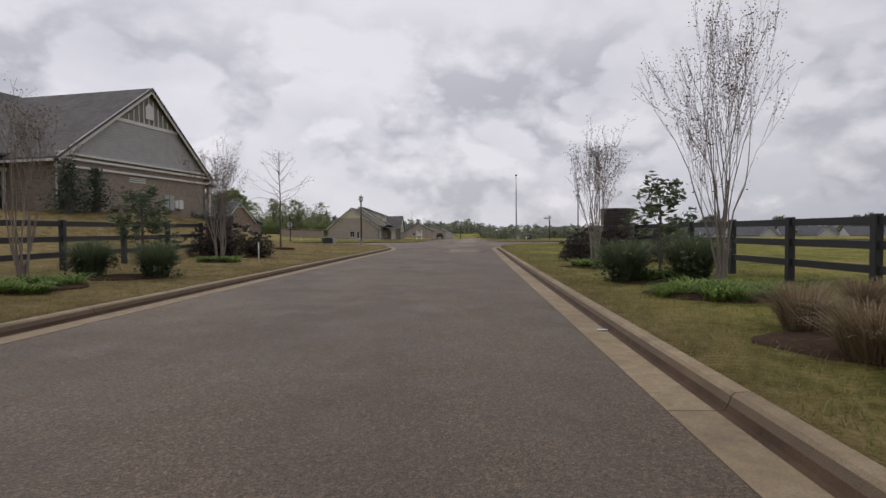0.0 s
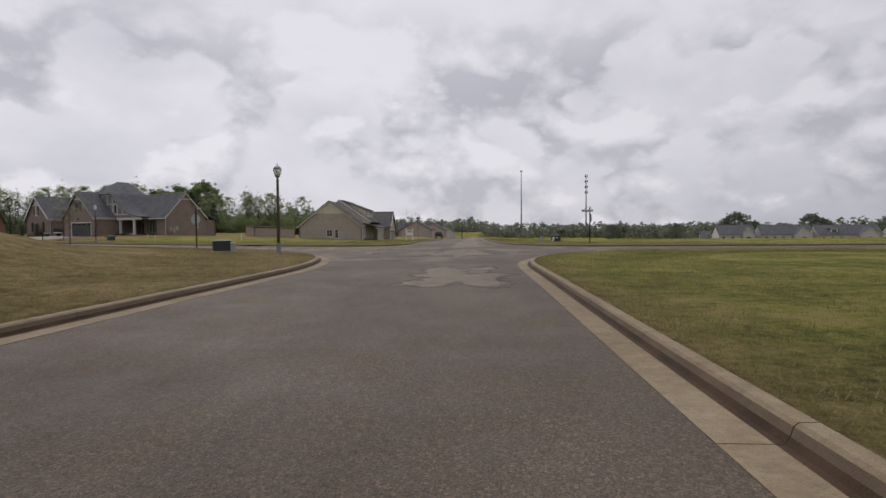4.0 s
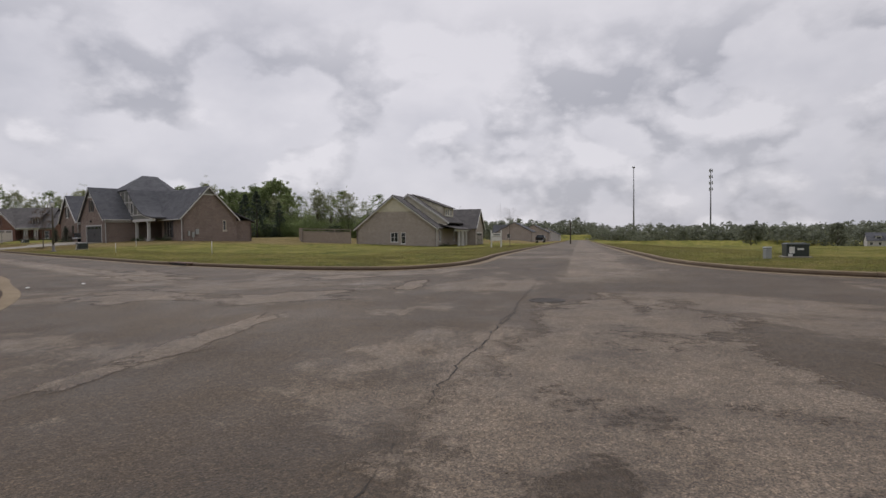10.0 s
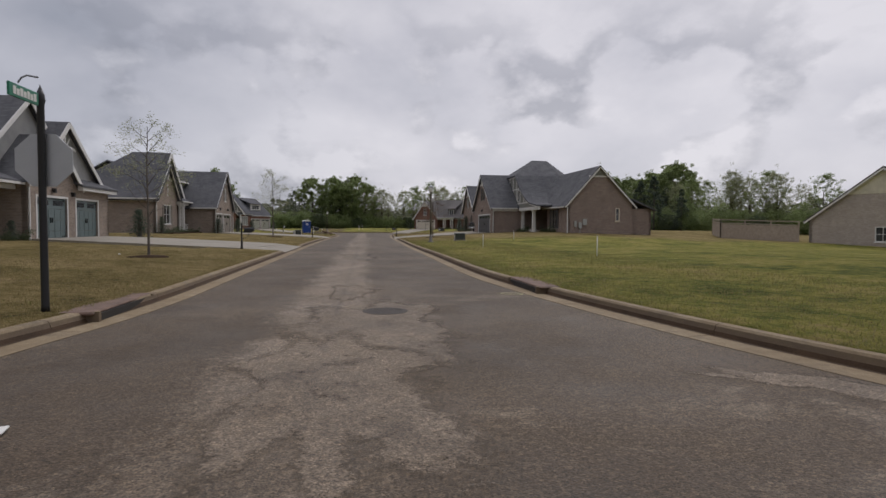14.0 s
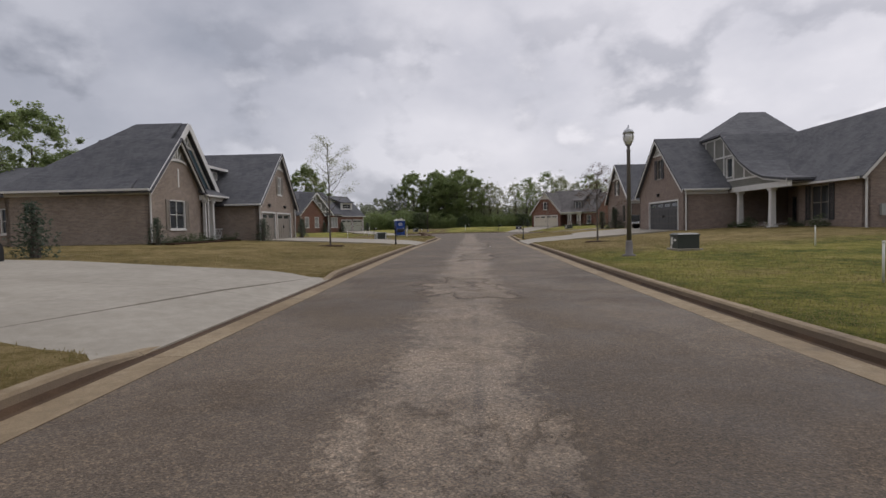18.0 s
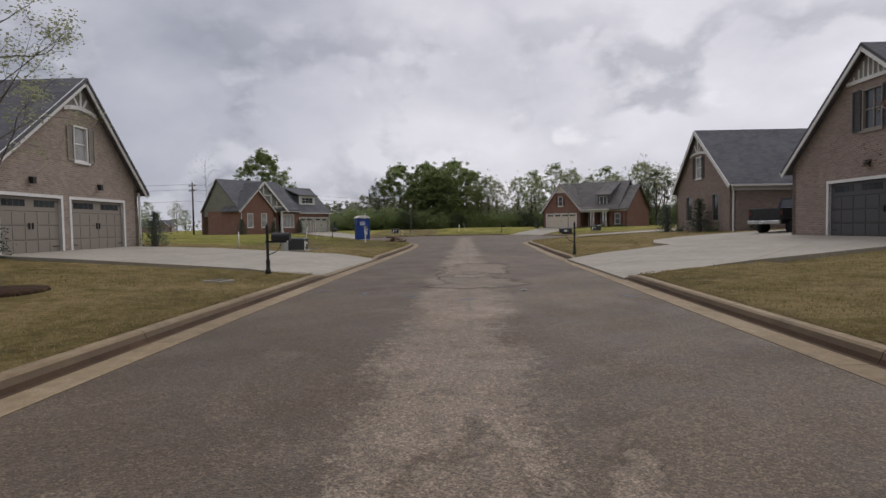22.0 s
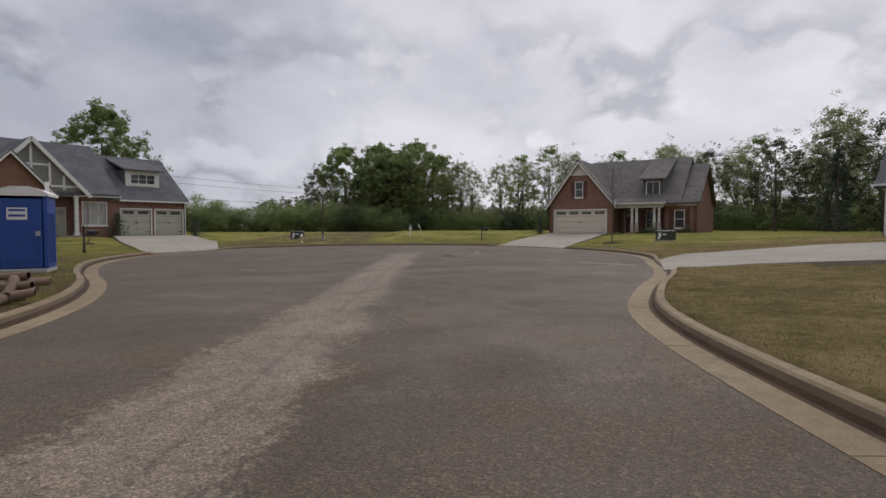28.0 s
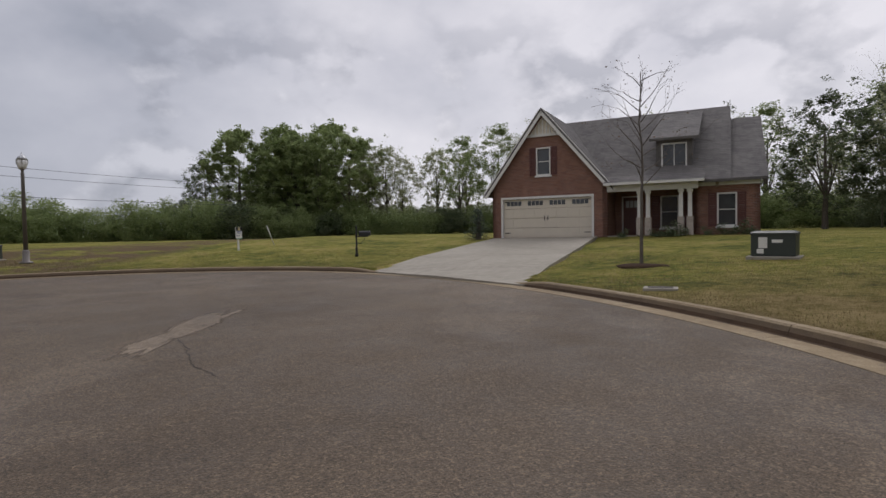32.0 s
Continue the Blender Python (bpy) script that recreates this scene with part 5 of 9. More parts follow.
def house_c():
    h = thing("house", -25.4, 119.75, -0.55, -2.95, "pale taupe brick house with cream gable and columned side porch", "house")
    g = gable_front(h, 0, 11.5, 5.5, 0, 2.75, 7.1, PALE_BRICK)
    g.window(5.0, 6.1, 0.8, 2.1, 2, 2, None, None, TRIM)
    g.window(6.5, 7.2, 0.55, 2.1, 1, 3, None, None, TRIM)
    g.build()
    g.panel("cream_peak", [(2.85, 4.95), (8.2, 4.95), (5.5, 6.98)], CREAM, 0.03)
    close_box(h, 0, 11.5, 0, 20, 2.75, PALE_BRICK, ("front", "right"))
    r = Wall(h, (11.5, 0), (11.5, 20), -0.9, 2.75, PALE_BRICK)
    r.window(1.6, 2.5, 0.8, 2.3, 1, 2)
    r.window(10.2, 11.2, 0.8, 2.3, 2, 2)
    r.build()
    gable_roof_v(h, 0, 11.5, 5.5, 0, 20, 2.75, 7.1, SHINGLE_W)
    # higher cross roof set back along the ridge, with a shed dormer over the porch
    w2 = Wall(h, (4.2, 3.2), (12.2, 3.2), 3.0, [(0, 5.5), (2.4, 7.42), (8.0, 3.6)], CREAM, 0.2, "upper_wall")
    w2.build()
    roof_part(h, [[(3.6, 2.9, 5.2), (6.6, 2.9, 7.6), (6.6, 14.5, 7.6), (3.6, 14.5, 5.2)], [(6.6, 2.9, 7.6), (12.6, 2.9, 3.5), (12.6, 14.5, 3.5), (6.6, 14.5, 7.6)]], SHINGLE_W)
    rakes(h, (4.0, 2.92, 5.4), (6.6, 2.92, 7.45), (12.6, 2.92, 3.35))
    roof_part(h, [[(6.5, 5.5, 7.7), (11.6, 5.5, 5.75), (11.6, 11.5, 5.75), (6.5, 11.5, 7.7)]], SHINGLE_W)
    dm = Wall(h, (11.3, 5.7), (11.3, 11.3), 4.0, 5.75, CREAM, 0.2, "dormer_wall")
    for k in range(3):
        dm.window(0.6 + k * 1.5, 1.5 + k * 1.5, 4.55, 5.45, 1, 2)
    dm.build()
    Wall(h, (6.7, 5.7), (11.3, 5.7), 3.9, [(0, 7.5), (4.6, 5.72)], CREAM, 0.2, "dormer_cheek").build()
    roof_part(h, [[(11.2, 2.6, 3.3), (14.0, 2.6, 2.55), (14.0, 11.6, 2.55), (11.2, 11.6, 3.3)]], SHINGLE_W)
    for v in (4.6, 6.6, 7.4, 9.6):
        column(h, 13.6, v, -0.3, 2.4, 0.3)
    porch_beam = Mesh().box(13.4, 13.7, 2.8, 11.4, 2.2, 2.5)
    part("porch_beam", porch_beam, TRIM, h)
    part("porch_floor", Mesh().box(11.5, 13.9, 2.8, 11.5, -0.9, -0.3), SLAB, h)
    close_box(h, 11.5, 14.6, 12, 19, 2.75, PALE_BRICK, ("left", "right"))
    gr = Wall(h, (14.6, 12), (14.6, 19), -0.9, [(0, 2.75), (3.5, 5.6), (7, 2.75)], PALE_BRICK)
    gr.garage(1.0, 6.0, -0.3, 1.9, PAINT_TAUPE, 3)
    gr.build()
    gr.panel("gable_panel", [(2.0, 4.1), (5.0, 4.1), (3.5, 5.4)], CREAM, 0.04)
    gable_roof_u(h, 6, 14.6, 12, 19, 15.5, 2.75, 5.6, SHINGLE_W)
    rakes(h, (14.9, 11.6, 2.5), (14.9, 15.5, 5.6), (14.9, 19.4, 2.5))
    downspout(h, 11.55, 0.05, -0.4, 2.7)
    return h


def house_d():
    x, y = XY(60.0, 32.5)
    h = thing("house", x, y, 0.42, 150, "grey-brown brick house with teal garage doors and grey gable", "house", "houses on the second street")
    g = Wall(h, (8.4, 0), (17.9, 0), -0.9, [(0, 3.4), (2.5, 5.75), (5.0, 3.4), (9.5, 3.4)], TAN_BRICK)
    g.garage(0.9, 4.0, 0, 2.45, PAINT_TEAL, 2)
    g.garage(5.1, 7.9, 0, 2.45, PAINT_TEAL, 2)
    wall_lamp(g, 2.45, 2.85)
    wall_lamp(g, 4.55, 2.75)
    g.build()
    part("vent_slot", g.box(Mesh(), 2.43, 2.57, 0.0, 0.03, 3.8, 4.6), PORCHDARK, h)
    rakes(h, (8.0, -0.34, 3.0), (10.9, -0.34, 5.75), (13.8, -0.34, 3.0), 0.26)
    gable_roof_v(h, 8.4, 13.4, 10.9, 0, 3.5, 3.4, 5.75, SHINGLE, 0.35, 0.35)
    part("lookout_beam", Mesh().beam((13.4, -0.3, 3.2), (18.2, -0.3, 3.2), 0.3, 0.34), TRIM, h)
    roof_part(h, [[(13.2, -0.5, 3.35), (18.3, -0.5, 3.35), (18.3, 0.9, 3.95), (13.2, 0.9, 3.95)]], SHINGLE)
    # nearer sided gable over the second door, and the taller one behind it
    s2 = Wall(h, (9.9, 0.6), (17.9, 0.6), 3.0, [(0, 3.5), (3.6, 6.95), (8.0, 3.5)], SIDING, 0.2, "upper_gable")
    s2.window(2.6, 3.3, 4.35, 5.3, 1, 2, BLINDS)
    s2.build()
    truss(s2, 3.6, 6.95, 1.35, 1.3)
    rakes(h, (9.5, 0.25, 3.1), (13.5, 0.25, 6.95), (18.3, 0.25, 3.1), 0.28)
    gable_roof_v(h, 9.9, 17.9, 13.5, 0.6, 8, 3.5, 6.95, SHINGLE)
    sg = Wall(h, (6.3, 1.6), (16.4, 1.6), 2.9, [(0, 3.5), (5.1, 7.95), (10.1, 3.5)], SIDING, 0.2, "upper_gable")
    sg.build()
    rakes(h, (5.9, 1.25, 3.15), (11.4, 1.25, 7.95), (16.8, 1.25, 3.15), 0.26)
    gable_roof_v(h, 6.3, 16.4, 11.4, 1.6, 9, 3.5, 7.95, SHINGLE)
    close_box(h, 8.4, 17.9, 0, 10, 3.4, TAN_BRICK, ("front", "back"))
    b = Wall(h, (0, 2.0), (8.4, 2.0), -0.9, 3.05, TAN_BRICK)
    b.window(6.6, 7.3, 1.0, 2.3, 1, 3, None, None, TRIM)
    b.door(2.6, 3.6, 0.05, 2.2, WOODEN)
    b.build()
    close_box(h, 0, 17.9, 2.0, 13, 3.05, TAN_BRICK, ("front",))
    gable_roof_u(h, 0, 17.9, 2.0, 13, 7.5, 3.05, 7.7, SHINGLE)
    porch_roof_beam(h, 0, 8.4, 0.5, 3.1)
    roof_part(h, [[(-0.3, 0.1, 3.2), (8.6, 0.1, 3.2), (8.6, 3.4, 4.4), (-0.3, 3.4, 4.4)]], SHINGLE)
    gutter(h, (-0.3, 0.1), (8.4, 0.1), 3.05)
    for u in (0.3, 4.0):
        column(h, u, 0.7, 0.05, 2.76, 0.28)
    part("porch_floor", Mesh().box(0, 8.4, 0.4, 2.0, -0.6, 0.05), SLAB, h)
    downspout(h, 8.5, -0.06, -0.2, 2.9)
    dm = Wall(h, (3.6, 3.9), (6.6, 3.9), 4.0, 6.3, SIDING, 0.2, "dormer_wall")
    dm.window(0.5, 2.5, 4.7, 5.9, 2, 2)
    dm.build()
    roof_part(h, [[(3.3, 3.5, 6.35), (6.9, 3.5, 6.35), (6.9, 7.2, 7.6), (3.3, 7.2, 7.6)]], SHINGLE)
    for u in (3.6, 6.4):
        part("dormer_cheek", Mesh().box(u, u + 0.2, 4.1, 6.5, 4.2, 6.3), SIDING, h)
    return h


def house_e():
    x, y = XY(90.3, 31.0)
    h = thing("house", x, y, 0.55, 150, "tan brick house with slate-blue gable, white trusses and taupe garage doors", "house", "houses on the second street")
    g = gable_front(h, 1.4, 7.9, 4.8, 0, 3.5, 6.7, TAN_BRICK, 0.4, 0.3)
    g.window(2.25, 4.25, 0.98, 2.85, 2, 2, GLASS, PAINT_TAUPE)
    g.build()
    part("vent_slot", g.box(Mesh(), 3.42, 3.58, 0.0, 0.03, 3.7, 4.9), TRIM, h)
    truss(g, 3.4, 6.7, 1.15, 1.3)
    gable_roof_v(h, 1.4, 7.9, 4.8, 0, 5, 3.5, 6.7, SHINGLE, 0.45, 0.45)
    bg = Wall(h, (2.9, 0.7), (11.7, 0.7), 3.0, [(0, 3.6), (4.4, 8.1), (8.8, 3.6)], SLATE, 0.2, "blue_gable")
    bg.window(4.1, 4.9, 4.9, 6.3, 2, 3, BLINDS)
    bg.build()
    truss(bg, 4.4, 8.1, 1.3, 1.45)
    rakes(h, (2.5, 0.3, 3.2), (7.3, 0.3, 8.1), (12.1, 0.3, 3.2), 0.4)
    for s0, s1 in ((0.55, 4.15), (8.25, 4.65)):
        bg.bar("frieze_board", (s0, 3.75), (s1, 7.45), 0.22, 0.04)
    gable_roof_v(h, 2.9, 11.7, 7.3, 0.7, 4.0, 3.6, 8.1, SHINGLE)
    roof_part(h, [[(7.3, 4.0, 8.26), (11.7, 4.0, 3.76), (11.7, 8.6, 3.76)]], SHINGLE)
    Wall(h, (19.5, 0), (19.5, 13), -0.9, 3.5, TAN_BRICK).build()
    Wall(h, (19.5, 13), (3.4, 13), -0.9, 3.5, TAN_BRICK).build()
    Wall(h, (1.4, 8.6), (1.4, 0), -0.9, 3.5, TAN_BRICK).build()
    Wall(h, (3.4, 8.6), (1.4, 8.6), -0.9, 3.5, TAN_BRICK).build()
    rw = Wall(h, (3.4, 13), (3.4, 8.6), -0.9, 3.5, TAN_BRICK)
    rw.window(0.6, 1.5, 0.9, 2.5, 2, 2)
    rw.window(2.4, 3.3, 0.9, 2.5, 2, 2)
    rw.build()
    roof_part(h, [[(2.9, 8.0, 3.3), (8.0, 8.0, 5.6), (8.0, 13.4, 5.6), (2.9, 13.4, 3.3)]], SHINGLE)
    pb = Wall(h, (7.9, 2.4), (12.9, 2.4), -0.9, 3.5, PORCHDARK, 0.2, "porch_wall")
    pb.door(3.2, 4.2, 0.06, 2.2, WOODEN)
    pb.window(0.7, 2.3, 0.5, 2.4, 2, 2, GLASS)
    pb.build()
    Wall(h, (7.9, 0.0), (7.9, 2.4), -0.9, 3.5, TAN_BRICK).build()
    part("porch_floor", Mesh().box(7.9, 11.0, -0.4, 2.4, -0.6, 0.05), SLAB, h)
    part("porch_ceiling", Mesh().box(7.9, 11.0, -0.2, 2.4, 3.0, 3.08), PORCHDARK, h)
    porch_roof_beam(h, 7.7, 11.2, -0.3, 3.35)
    column(h, 8.15, -0.15, 0.05, 3.0, 0.2)
    column(h, 9.3, -0.15, 0.05, 3.0, 0.3)
    rl = new("porch_railing")
    rl.parent = h
    part("top_rail", Mesh().box(9.45, 11.0, -0.2, -0.1, 0.92, 1.0), TRIM, rl)
    part("bottom_rail", Mesh().box(9.45, 11.0, -0.2, -0.1, 0.14, 0.2), TRIM, rl)
    for i in range(3):
        u = 9.5 + i * 0.5
        for a, b in (((u, 0.2), (u + 0.5, 0.92)), ((u + 0.5, 0.2), (u, 0.92)), ((u + 0.25, 0.2), (u + 0.5, 0.56)), ((u + 0.25, 0.2), (u, 0.56))):
            part("lattice_bar", Mesh().beam((a[0], -0.15, a[1]), (b[0], -0.15, b[1]), 0.04, 0.045), TRIM, rl)
    roof_part(h, [[(7.6, -0.6, 3.42), (11.4, -0.6, 3.42), (11.4, 1.6, 4.4), (7.6, 1.6, 4.4)]], SHINGLE)
    gutter(h, (7.5, -0.62), (11.3, -0.62), 3.33)
    gable_roof_u(h, 8.6, 19.5, 0.6, 13, 6.8, 3.6, 7.4, SHINGLE)
    roof_part(h, [[(0.9, 0.8, 3.36), (7.3, 0.8, 8.3), (7.3, 4.0, 8.3), (0.9, 9.0, 3.36)], [(0.9, 9.0, 3.36), (7.3, 4.0, 8.3), (13.2, 9.0, 3.4)]], SHINGLE)
    gutter(h, (0.86, -0.3), (0.86, 9.0), 3.3)
    part("frieze_board", Mesh().box(1.33, 1.4, 0.0, 8.6, 3.05, 3.4), TRIM, h)
    dm = Wall(h, (10.7, 1.0), (13.6, 1.0), 3.7, 5.75, SHINGLE, 0.2, "dormer_wall")
    dm.window(0.35, 2.35, 4.25, 5.45, 3, 2, BLINDS)
    dm.build()
    roof_part(h, [[(10.2, 0.55, 5.75), (14.0, 0.55, 5.75), (14.0, 5.6, 7.1), (10.2, 5.6, 7.1)]], SHINGLE)
    part("dormer_fascia", Mesh().box(10.2, 14.0, 0.49, 0.55, 5.56, 5.76), TRIM, h)
    for u in (10.7, 13.4):
        part("dormer_cheek", Mesh().box(u, u + 0.2, 1.2, 4.6, 3.9, 5.75), SHINGLE, h)
    q = gable_front(h, 10.9, 20.0, 16.0, -3, 2.95, 7.1, TAN_BRICK, 0.4, 0.26)
    q.garage(0.75, 3.75, 0, 2.15, PAINT_TAUPE, 2)
    q.garage(4.35, 7.9, 0, 2.15, PAINT_TAUPE, 2)
    q.window(4.65, 5.55, 3.75, 5.25, 1, 2, BLINDS, PAINT_TAUPE)
    wall_lamp(q, 2.2, 2.75)
    wall_lamp(q, 6.1, 2.75)
    q.build()
    truss(q, 5.1, 7.1, 1.0, 1.15)
    gable_roof_v(h, 10.9, 20.0, 16.0, -3, 6.5, 2.95, 7.1, SHINGLE, 0.4, 0.4)
    for a, b in (((10.9, 6), (10.9, -3)), ((20.0, -3), (20.0, 6))):
        Wall(h, a, b, -0.9, 2.95, TAN_BRICK).build()
    gutter(h, (10.45, -3.3), (10.45, -0.6), 2.75)
    for u, v, z in ((1.45, -0.06, 3.2), (10.95, -3.07, 2.7), (7.95, -0.5, 3.2), (20.05, -3.07, 2.7)):
        downspout(h, u, v, -0.2, z)
    part("vent_pipe", Mesh().lathe([(0.06, 0), (0.06, 0.5)], 8, (13, 8, 6.7)), BLACK, h)
    return h


def house_f():
    h = thing("house", -124.1, 96.6, 0.8, 110.5, "red brick house with white timbered gable and sage garage doors", "house", "houses round the turning circle")
    g = gable_front(h, 0, 4.9, 2.5, 0, 3.3, 6.0, RED_BRICK)
    g.window(0.9, 1.8, 0.85, 2.75, 1, 2, BLINDS)
    g.window(3.0, 3.9, 0.85, 2.75, 1, 2, BLINDS)
    g.build()
    gable_roof_v(h, 0, 4.9, 2.5, 0, 5, 3.3, 6.0, SHINGLE)
    t = Wall(h, (0.6, 0.8), (7.3, 0.8), 3.0, [(0, 3.4), (3.35, 7.1), (6.7, 3.4)], SAGE, 0.2, "timbered_gable")
    t.build()
    rakes(h, (0.2, 0.45, 3.0), (3.95, 0.45, 7.1), (7.7, 0.45, 3.0), 0.28)
    for a, b in (((3.35, 3.6), (3.35, 6.9)), ((2.3, 5.3), (4.4, 5.3)), ((4.5, 3.6), (4.5, 5.5)), ((2.3, 3.6), (2.3, 5.6)), ((5.4, 3.5), (5.4, 4.6)), ((3.0, 3.75), (6.6, 3.75))):
        t.bar("timber", a, b, 0.16, 0.05)
    gable_roof_v(h, 0.6, 7.3, 3.95, 0.8, 8, 3.4, 7.1, SHINGLE)
    e = Wall(h, (4.9, 1.8), (7.0, 1.8), -0.9, 3.3, RED_BRICK)
    e.door(0.5, 1.5, 0.05, 2.2, PAINT_SAGE)
    e.build()
    column(h, 6.8, 0.9, 0.0, 3.1, 0.28)
    part("porch_floor", Mesh().box(4.9, 7.2, 0.5, 1.8, -0.7, 0.03), SLAB, h)
    f = Wall(h, (7.0, 1.2), (10.0, 1.2), -0.9, 3.3, RED_BRICK)
    f.window(0.3, 2.1, 0.8, 2.7, 3, 1, BLINDS)
    f.build()
    q = Wall(h, (10.0, 1.4), (15.6, 1.4), -0.9, 3.05, RED_BRICK)
    q.garage(0.25, 2.6, 0, 2.15, PAINT_SAGE, 2)
    q.garage(3.0, 5.35, 0, 2.15, PAINT_SAGE, 2)
    q.build()
    for w in (((0, 9), (0, 0)), ((15.6, 1.4), (15.6, 11)), ((15.6, 11), (0, 11))):
        Wall(h, w[0], w[1], -0.9, 3.2, RED_BRICK).build()
    le = Wall(h, (0.3, 11), (0.3, 1.0), 2.5, [(0, 3.2), (4.5, 7.6), (10, 3.4)], SAGE, 0.2, "side_gable")
    le.build()
    gable_roof_u(h, 0.3, 9.6, 1.0, 11, 6.5, 3.4, 7.6, SHINGLE)
    re_ = Wall(h, (15.5, 1.4), (15.5, 11), 2.5, [(0, 3.1), (5.1, 6.8), (9.6, 3.1)], RED_BRICK, 0.2, "side_gable")
    re_.build()
    gable_roof_u(h, 8.8, 15.6, 1.4, 11, 6.5, 3.05, 6.9, SHINGLE)
    dm = Wall(h, (11.2, 2.7), (14.0, 2.7), 3.8, 5.6, TRIM, 0.2, "dormer_wall")
    dm.window(0.35, 2.45, 4.4, 5.3, 3, 2)
    dm.build()
    roof_part(h, [[(10.9, 2.3, 5.65), (14.3, 2.3, 5.65), (14.3, 6.2, 6.85), (10.9, 6.2, 6.85)]], SHINGLE)
    for u in (11.2, 13.8):
        part("dormer_cheek", Mesh().box(u, u + 0.2, 2.9, 5.0, 3.9, 5.6), SHINGLE, h)
    gutter(h, (7.0, 0.8), (10.0, 0.8), 3.1)
    gutter(h, (10.0, 1.0), (15.9, 1.0), 2.86)
    for u, v in ((0.05, -0.06), (15.6, 1.34)):
        downspout(h, u, v, -0.2, 2.8)
    return h


def house_g():
    x, y = XY(126.8, 67.4)
    h = thing("house", x, y, 0.73, -30, "dark brown brick house with steep gable and black shutters", "house", "houses on the second street")
    g = gable_front(h, 0, 8.4, 3.7, 0, 3.1, 7.05, GREY_BRICK, 0.3)
    g.window(1.65, 2.75, 0.7, 2.55, 1, 1, GLASS, None, PAINT_TAUPE)
    g.window(5.75, 6.75, 0.7, 2.55, 1, 1, GLASS, None, PAINT_TAUPE)
    g.window(3.3, 4.25, 3.75, 5.3, 1, 2, BLINDS, SHUTTER)
    g.build()
    truss(g, 3.7, 7.05, 1.25, 1.5)
    gable_roof_v(h, 0, 8.4, 3.7, 0, 9, 3.1, 7.05, SHINGLE, 0.3, 0.3)
    close_box(h, 0, 8.4, 0, 9, 3.1, GREY_BRICK, ("front", "back"))
    gutter(h, (8.75, -0.2), (8.75, 7.6), 2.92)
    part("frieze_board", Mesh().box(8.42, 8.47, 0, 7.6, 2.6, 2.9), TRIM, h)
    downspout(h, 8.5, 0.05, -0.2, 2.9)
    b = Wall(h, (8.4, 8.0), (22, 8.0), -0.9, 3.1, GREY_BRICK)
    b.window(1.0, 1.9, 0.7, 2.4, 1, 2, BLINDS)
    b.build()
    close_box(h, -3.0, 22, 8.0, 17, 3.1, GREY_BRICK, ("front",))
    Wall(h, (-3.0, 8.0), (0, 8.0), -0.9, 3.1, GREY_BRICK).build()
    gable_roof_u(h, -3.0, 22, 8.0, 17, 12.5, 3.1, 7.4, SHINGLE)
    f2 = gable_front(h, 11.5, 19.5, 15.5, 5.0, 3.1, 7.6, GREY_BRICK, 0.35, 0.3)
    f2.window(3.2, 4.6, 0.6, 2.5, 2, 2, BLINDS)
    f2.build()
    gable_roof_v(h, 11.5, 19.5, 15.5, 5.0, 12, 3.1, 7.6, SHINGLE)
    close_box(h, 11.5, 19.5, 5.0, 8.0, 3.1, GREY_BRICK, ("front", "back"))
    dm = Wall(h, (9.2, 9.6), (10.6, 9.6), 4.6, [(0, 5.9), (0.7, 6.7), (1.4, 5.9)], TRIM, 0.2, "dormer_wall")
    dm.build()
    gable_roof_v(h, 9.2, 10.6, 9.9, 9.6, 12.4, 5.9, 6.7, SHINGLE, 0.15, 0.2)
    # low side bay
    close_box(h, -2.2, 0, 3.0, 6.0, 2.3, PALE_BRICK, ("right",))
    roof_part(h, [[(-2.5, 2.6, 2.45), (0, 2.6, 3.2), (0, 6.4, 3.2), (-2.5, 6.4, 2.45)]], SHINGLE)
    return h


